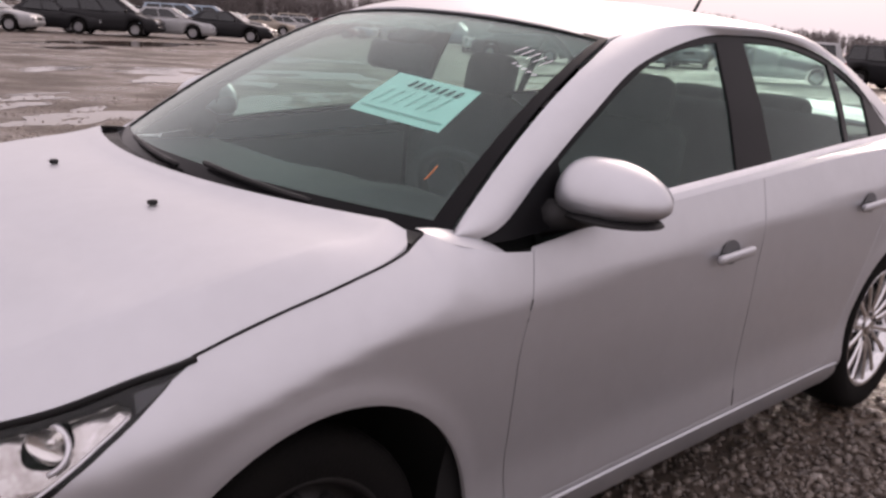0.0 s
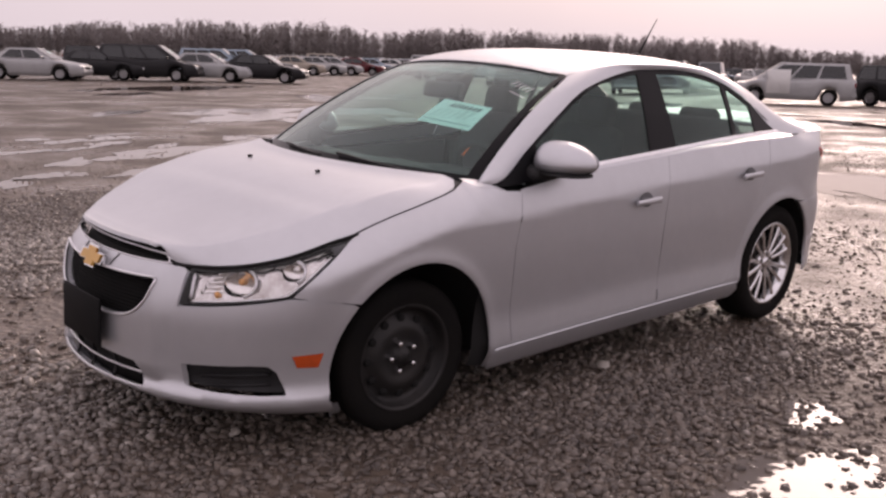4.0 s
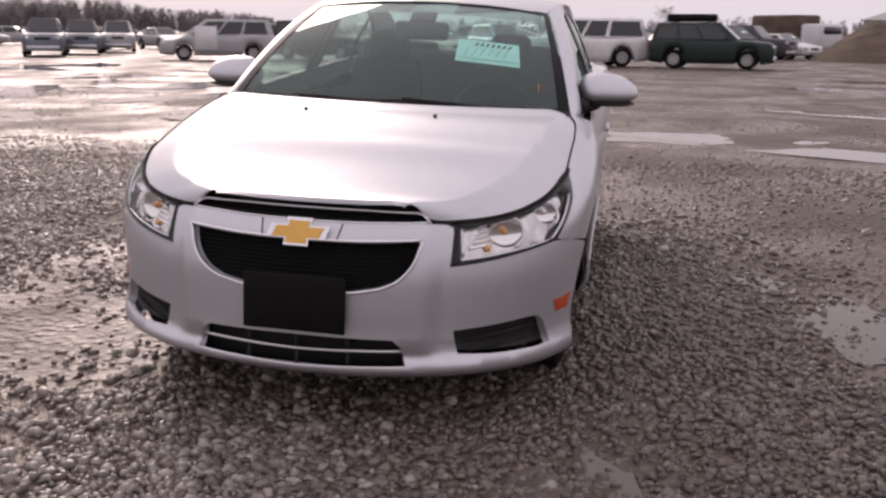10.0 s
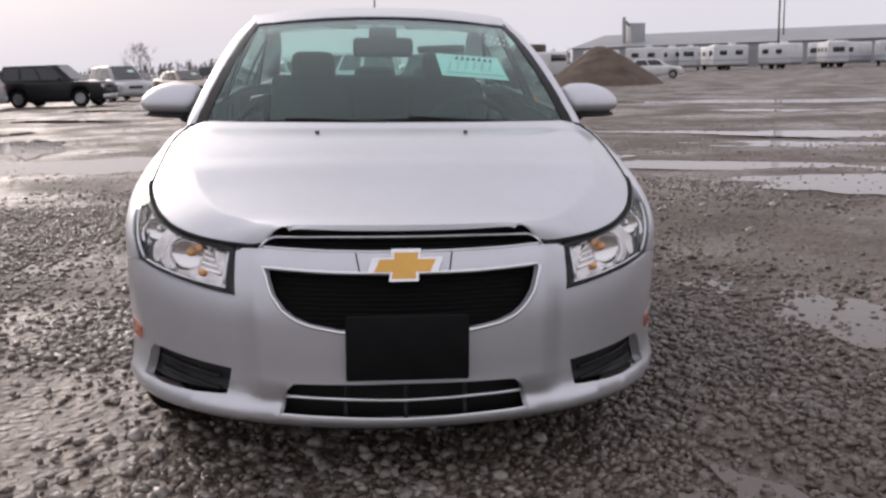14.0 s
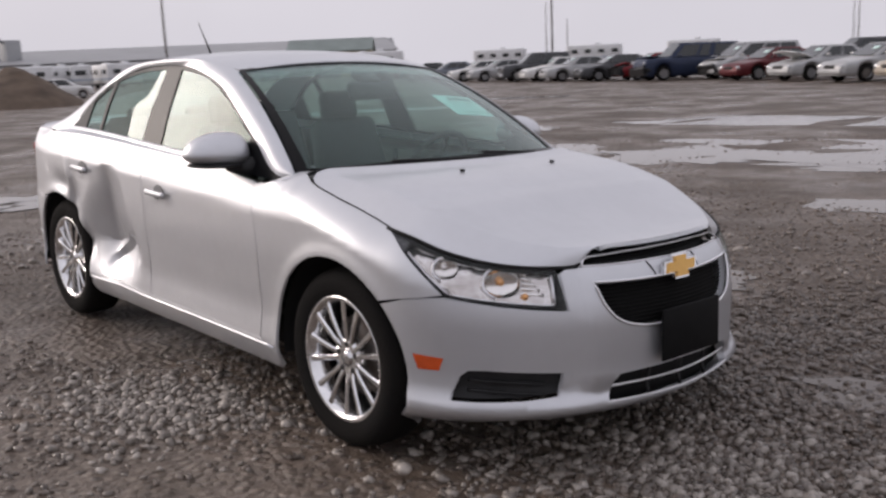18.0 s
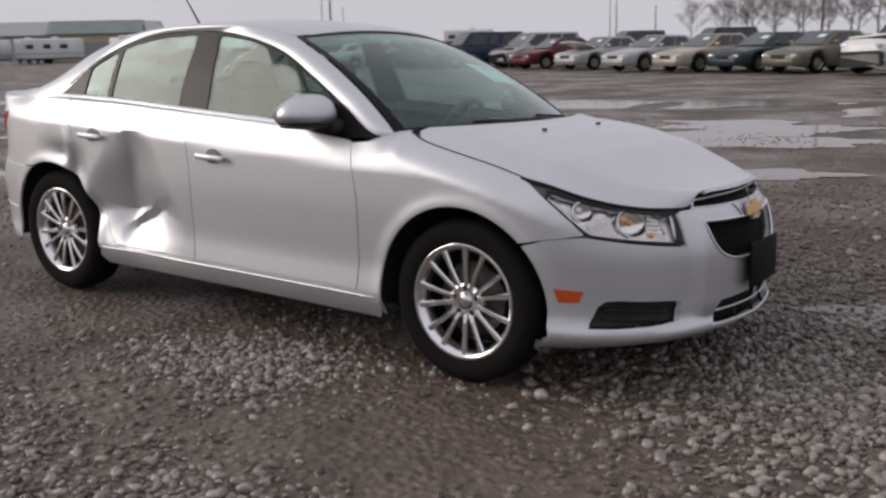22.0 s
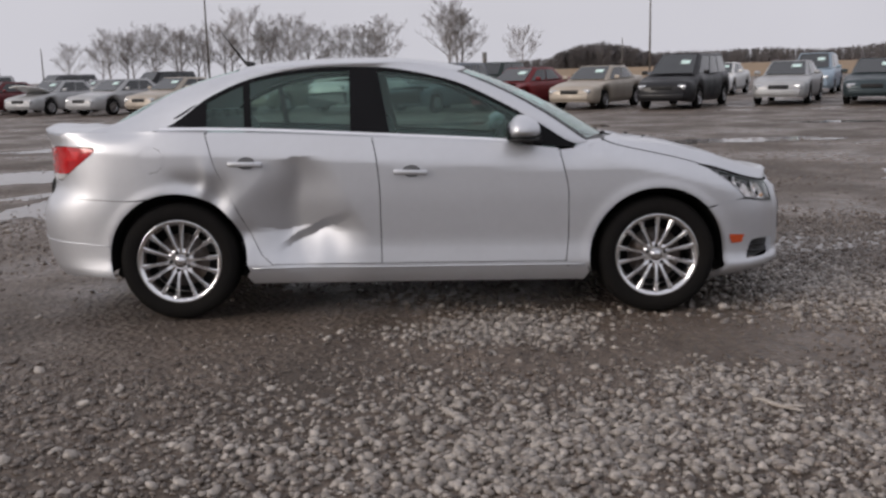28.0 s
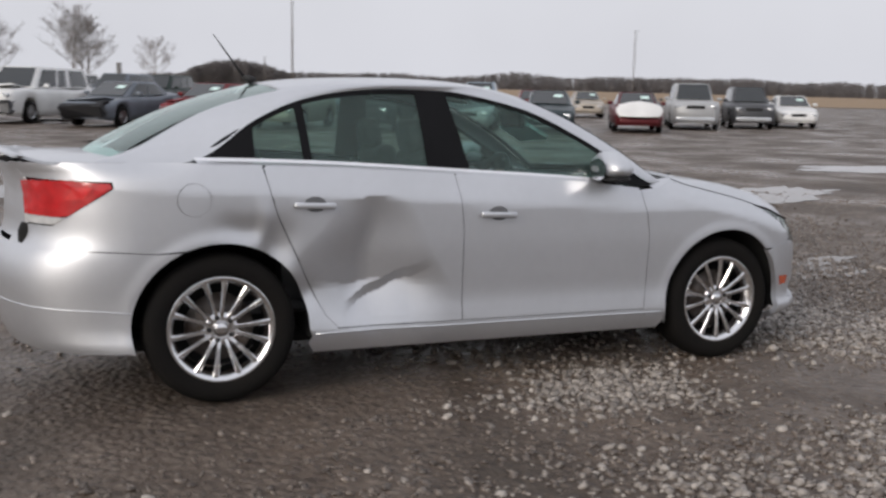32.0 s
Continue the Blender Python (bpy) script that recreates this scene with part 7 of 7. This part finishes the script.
# ---- puddles ----
def puddle_material():
    m = bpy.data.materials.new("puddle_water")
    m.use_nodes = True
    n, l = m.node_tree.nodes, m.node_tree.links
    b = n["Principled BSDF"]
    b.inputs["Base Color"].default_value = (0.115, 0.093, 0.078, 1)
    b.inputs["Roughness"].default_value = 0.045
    b.inputs["IOR"].default_value = 1.33
    b.inputs["Specular IOR Level"].default_value = 0.5
    tc, t, bp = n.new("ShaderNodeTexCoord"), n.new("ShaderNodeTexNoise"), n.new("ShaderNodeBump")
    t.inputs["Scale"].default_value = 9
    bp.inputs["Strength"].default_value, bp.inputs["Distance"].default_value = 0.16, 0.01
    l.new(tc.outputs["Object"], t.inputs["Vector"])
    l.new(t.outputs[0], bp.inputs["Height"])
    l.new(bp.outputs[0], b.inputs["Normal"])
    return m


M_WATER = puddle_material()
PUDDLES = [(0.76, 2.13, 0.52, 0.29, 12), (-0.05, 1.74, 0.17, 0.11, 10), (-6.0, 3.5, 2.6, 0.5, 60), (-22, 12, 6, 1.2, 60), (-9.5, 7.6, 1.8, 0.8, 60), (-8.2, 5.9, 1.4, 0.5, 60), (-7.8, -3.8, 2.2, 0.8, 70), (-2.4, 9.6, 3.2, 1.4, 20), (-0.4, 8.4, 1.6, 0.6, 20), (0.3, 5.5, 1.0, 0.4, 20),
           (-5.2, 14.5, 3.5, 1.2, 20), (-5.6, 8.0, 1.6, 0.9, 30), (-4.0, 4.6, 1.2, 0.9, 30), (3.4, 1.15, 1.3, 0.35, 10), (5.7, 11.3, 2.0, 0.6, 0), (7.5, 6.0, 2.0, 0.7, 20), (-8.0, -1.6, 2.4, 1.0, 70), (-7.2, 1.6, 1.8, 0.7, 80), (-14.7, -32.5, 4.5, 1.5, 30), (-3.4, 7.9, 1.0, 0.8, 20)]
_pr = random.Random(8)
for _ in range(46):
    a, r = _pr.uniform(0, 2 * math.pi), _pr.uniform(8, 30)
    PUDDLES.append((r * math.cos(a) - 2, r * math.sin(a), _pr.uniform(0.5, 2.2), _pr.uniform(0.25, 0.8), _pr.uniform(0, 180)))
for _ in range(26):
    a, r = radians(_pr.uniform(-165, -115)), _pr.uniform(9, 34)
    PUDDLES.append((r * math.cos(a), r * math.sin(a), _pr.uniform(0.8, 3.0), _pr.uniform(0.3, 0.9), _pr.uniform(0, 180)))

for _ in range(54):
    PUDDLES.append((_pr.uniform(-10, 1.5), _pr.uniform(-13, -6.6), _pr.uniform(0.2, 0.8), _pr.uniform(0.08, 0.26), _pr.uniform(10, 70)))


def lie(x, y):
    """Height of the ground sheet at a place."""
    i = np.clip(np.searchsorted(_r, x) - 1, 0, _m - 2)
    j = np.clip(np.searchsorted(_r, y) - 1, 0, _m - 2)
    u, v = (x - _r[i]) / (_r[i + 1] - _r[i]), (y - _r[j]) / (_r[j + 1] - _r[j])
    return (gzz[i, j] * (1 - u) + gzz[i + 1, j] * u) * (1 - v) + (gzz[i, j + 1] * (1 - u) + gzz[i + 1, j + 1] * u) * v


for k, (px_, py_, a_, b_, t_) in enumerate(PUDDLES):
    n_ = 72
    vs = [(0, 0, 0)]
    for i in range(n_):
        an = 2 * math.pi * i / n_
        q = 1 + 0.55 * noise.fractal(Vector((math.cos(an) * 1.4 + k * 5, math.sin(an) * 1.4, k)), 1.0, 2.0, 5)
        vs.append((a_ * q * math.cos(an), b_ * q * math.sin(an), 0))
    fs = [(0, 1 + i, 1 + (i + 1) % n_) for i in range(n_)]
    ring = [lie(px_ + 0.6 * a_ * math.cos(w), py_ + 0.6 * b_ * math.sin(w)) for w in np.linspace(0, 6.28, 9)]
    pd = new("puddle", mesh_from("puddle", vs, fs, M_WATER, False))
    pd.matrix_basis = pose(px_, py_, float(np.mean(ring)) + 0.006, 0, 0, t_)
    tagged(pd, "shallow muddy rain puddle on the gravel", "puddle", kind="structure")


# ---- loose stones ----
def stone_material(name, dark, light, wet):
    m = bpy.data.materials.new(name)
    m.use_nodes = True
    n, l = m.node_tree.nodes, m.node_tree.links
    b = n["Principled BSDF"]
    g, mix = n.new("ShaderNodeNewGeometry"), n.new("ShaderNodeMixRGB")
    mix.inputs[1].default_value, mix.inputs[2].default_value = (*dark, 1), (*light, 1)
    l.new(g.outputs["Random Per Island"], mix.inputs[0])
    tc, t, mul = n.new("ShaderNodeTexCoord"), n.new("ShaderNodeTexNoise"), n.new("ShaderNodeMixRGB")
    t.inputs["Scale"].default_value, t.inputs["Detail"].default_value = 55, 4
    mul.blend_type = "MULTIPLY"
    mul.inputs[0].default_value = 0.7
    r = n.new("ShaderNodeMapRange")
    r.inputs[1].default_value, r.inputs[2].default_value, r.inputs[3].default_value, r.inputs[4].default_value = 0.3, 0.7, 0.55, 1.25
    l.new(tc.outputs["Object"], t.inputs["Vector"])
    l.new(t.outputs[0], r.inputs[0])
    l.new(mix.outputs[0], mul.inputs[1])
    l.new(r.outputs[0], mul.inputs[2])
    l.new(mul.outputs[0], b.inputs["Base Color"])
    b.inputs["Roughness"].default_value = wet
    return m


M_STONE = stone_material("river_gravel", (0.066, 0.051, 0.042), (0.185, 0.152, 0.127), 0.23)
M_FARSTONE = stone_material("yard_gravel", (0.085, 0.067, 0.055), (0.21, 0.172, 0.143), 0.45)
M_SPLINTER = material("weathered_wood", (0.42, 0.38, 0.34), 0.75, 0, 0, 0.4, 90, colour2=(0.28, 0.24, 0.20), vary_scale=25)
M_PALESTONE = stone_material("pale_river_gravel", (0.12, 0.101, 0.086), (0.38, 0.342, 0.305), 0.34)


def ico(level):
    bm = bmesh.new()
    bmesh.ops.create_icosphere(bm, subdivisions=level, radius=1)
    v = np.array([tuple(q.co) for q in bm.verts])
    f = np.array([[q.index for q in fc.verts] for fc in bm.faces])
    bm.free()
    return v, f


def scatter(name, n, area, chance, size, level, mat, label, seed, sink=0.35):
    """Stones strewn where chance(x, y) allows, joined into one mesh."""
    rng = np.random.default_rng(seed)
    x = rng.uniform(area[0], area[1], n * 8)
    y = rng.uniform(area[2], area[3], n * 8)
    keep = rng.uniform(0, 1, n * 8) < chance(x, y)
    x, y = x[keep][:n], y[keep][:n]
    n = len(x)
    base, tri = ico(level)
    k = len(base)
    s = size[0] * (size[1] / size[0]) ** (rng.uniform(0, 1, n) ** 1.7)
    sc = s[:, None] * np.stack([rng.uniform(0.75, 1.35, n), rng.uniform(0.7, 1.1, n), rng.uniform(0.45, 0.8, n)], 1)
    lump = 1 + rng.uniform(-0.20, 0.20, (n, k, 1))
    p = base[None] * lump * sc[:, None]
    a = rng.uniform(0, 6.283, n)
    tx, ty = rng.uniform(-0.4, 0.4, n), rng.uniform(-0.4, 0.4, n)
    p[:, :, 2] += p[:, :, 0] * tx[:, None] + p[:, :, 1] * ty[:, None]
    c, sn = np.cos(a)[:, None], np.sin(a)[:, None]
    px, py = p[:, :, 0] * c - p[:, :, 1] * sn, p[:, :, 0] * sn + p[:, :, 1] * c
    z = np.array(lie(x, y)) + sc[:, 2] * (1 - 2 * sink)
    p = np.stack([px + x[:, None], py + y[:, None], p[:, :, 2] + z[:, None]], 2).reshape(-1, 3)
    f = (tri[None] + (np.arange(n) * k)[:, None, None]).reshape(-1, 3)
    me = bpy.data.meshes.new(name)
    me.vertices.add(len(p))
    me.vertices.foreach_set("co", p.ravel())
    me.loops.add(f.size)
    me.loops.foreach_set("vertex_index", f.ravel().astype(np.int32))
    me.polygons.add(len(f))
    me.polygons.foreach_set("loop_start", np.arange(0, f.size, 3, dtype=np.int32))
    me.update(calc_edges=True)
    me.materials.append(mat)
    me.shade_smooth()
    return tagged(new(name, me), label, "gravel", kind="stuff")


def wave(x, y, f, s):
    return 0.5 + 0.25 * (np.sin(x * f + 1.7 * np.sin(y * f * 0.63 + s)) + np.sin(y * f * 1.17 + 1.9 * np.sin(x * f * 0.51 + 2 * s)))


def blob(x, y, cx, cy, rx, ry):
    return np.exp(-((x - cx) / rx) ** 2 - ((y - cy) / ry) ** 2)


def bare(x, y):
    """Trodden mud where stones are few."""
    b = 1.1 * blob(x, y, 1.5, -1.42, 0.62, 0.42) + blob(x, y, -1.9, -1.15, 0.75, 0.32) + blob(x, y, -0.6, -0.85, 0.75, 0.30) + 0.7 * blob(x, y, 0.5, -1.80, 0.55, 0.16)
    b = b + 0.7 * blob(x, y, 2.2, 1.10, 0.60, 0.22) + 0.75 * blob(x, y, 0.8, 2.1, 0.75, 0.35) + 0.6 * blob(x, y, -0.6, 1.65, 0.5, 0.2)
    return np.clip(1 - b, 0.06, 1)


def track(x, y):
    """The muddier strip along the car's right side."""
    return 1 - 0.72 * np.exp(-(((y + 1.50) / 0.42) ** 2)) * smooth(2.6, 2.0, x)


def mixed(x, y):
    return np.clip(1.5 * wave(x, y, 1.3, 0.4) * (0.45 + wave(x, y, 3.7, 2.0)) - 0.12, 0.05, 1) * bare(x, y) * track(x, y)


def pale(x, y):
    b = 1.2 * blob(x, y, 0.48, -1.16, 0.55, 0.30) + blob(x, y, 2.55, -0.35, 0.60, 0.60) + blob(x, y, 0.40, -2.95, 1.05, 0.62) + blob(x, y, 1.35, -2.18, 0.38, 0.20) + 0.5 * blob(x, y, 1.5, -3.1, 0.6, 0.5)
    return np.clip(b * (0.5 + 0.8 * wave(x, y, 5.0, 1.0)), 0, 1) * bare(x, y)


def left_dense(x, y):
    return np.clip(blob(x, y, 2.3, 1.4, 1.5, 0.9) + blob(x, y, 0.6, 1.2, 1.6, 0.5) + blob(x, y, 2.8, -0.2, 0.8, 1.2), 0, 1) * bare(x, y)


def ring(x, y):
    return np.clip(1.25 - np.hypot(x - 1, y) / 9.5, 0, 1) * mixed(x, y)


scatter("gravel", 30000, (-5, 7, -6, 5.5), ring, (0.006, 0.022), 1, M_STONE, "wet brown-grey river gravel strewn over the yard", 1)
scatter("near_gravel", 19000, (-2.5, 4.6, -0.6, 3.2), left_dense, (0.008, 0.025), 1, M_STONE, "dense wet brown gravel before the saloon", 2)
scatter("pale_gravel", 12000, (-2.5, 4.0, -4.6, 1.2), pale, (0.009, 0.027), 1, M_PALESTONE, "pale washed gravel beside the saloon", 3)
scatter("side_gravel", 24000, (-3.6, 3.6, -5.6, -1.2), lambda x, y: np.clip(1.2 * wave(x, y, 2.3, 3.1) + 0.15 + 0.6 * smooth(-0.2, -1.0, x) * smooth(-1.7, -2.2, y), 0.1, 1) * bare(x, y) * track(x, y), (0.008, 0.024), 1, M_STONE, "brown-grey pebbles pressed into the mud", 9, 0.42)
scatter("cobbles", 300, (-4, 5, -5, 4), lambda x, y: mixed(x, y) * 0.8, (0.020, 0.034), 2, M_PALESTONE, "larger pale stones among the gravel", 4)
scatter("far_gravel", 36000, (-14, 10, -12, 12), lambda x, y: np.clip(mixed(x, y) * (np.hypot(x - 1, y) > 4.5), 0, 1), (0.010, 0.030), 1, M_FARSTONE, "coarse brown-grey gravel across the yard", 5, 0.62)
# a single white stone by the front wheel and a flat wooden scrap
bm = bmesh.new()
bmesh.ops.create_icosphere(bm, subdivisions=2, radius=0.028)
for v in bm.verts:
    v.co *= 1 + 0.12 * noise.noise(v.co * 30)
    v.co.z *= 0.8
st_ = part("white_stone", bm, M_PALESTONE, None, "rounded pale stone by the front wheel", m=pose(1.72, -0.845, 0.036))
tagged(st_, category="stone")
scrap = thing("wood_scrap", pose(1.41, -2.545, float(lie(1.41, -2.545)) + 0.022, 0, 0, -47), "flat forked grey splinter of wood on the gravel", "scrap")
for pts, r0 in (([(-0.105 + 0.021 * i, 0.010 * math.sin(i * 0.7), 0.004 * math.sin(i * 1.1)) for i in range(11)], 0.016), ([(0.02 + 0.014 * i, 0.008 + 0.009 * i, 0.0) for i in range(6)], 0.011)):
    bm = bmesh.new()
    tube(bm, pts, [r0 * (0.35 + 0.65 * math.sin(math.pi * (i + 1) / (len(pts) + 1))) for i in range(len(pts))], 6)
    for v in bm.verts:
        v.co.z *= 0.4
    part("splinter", bm, M_SPLINTER, scrap)
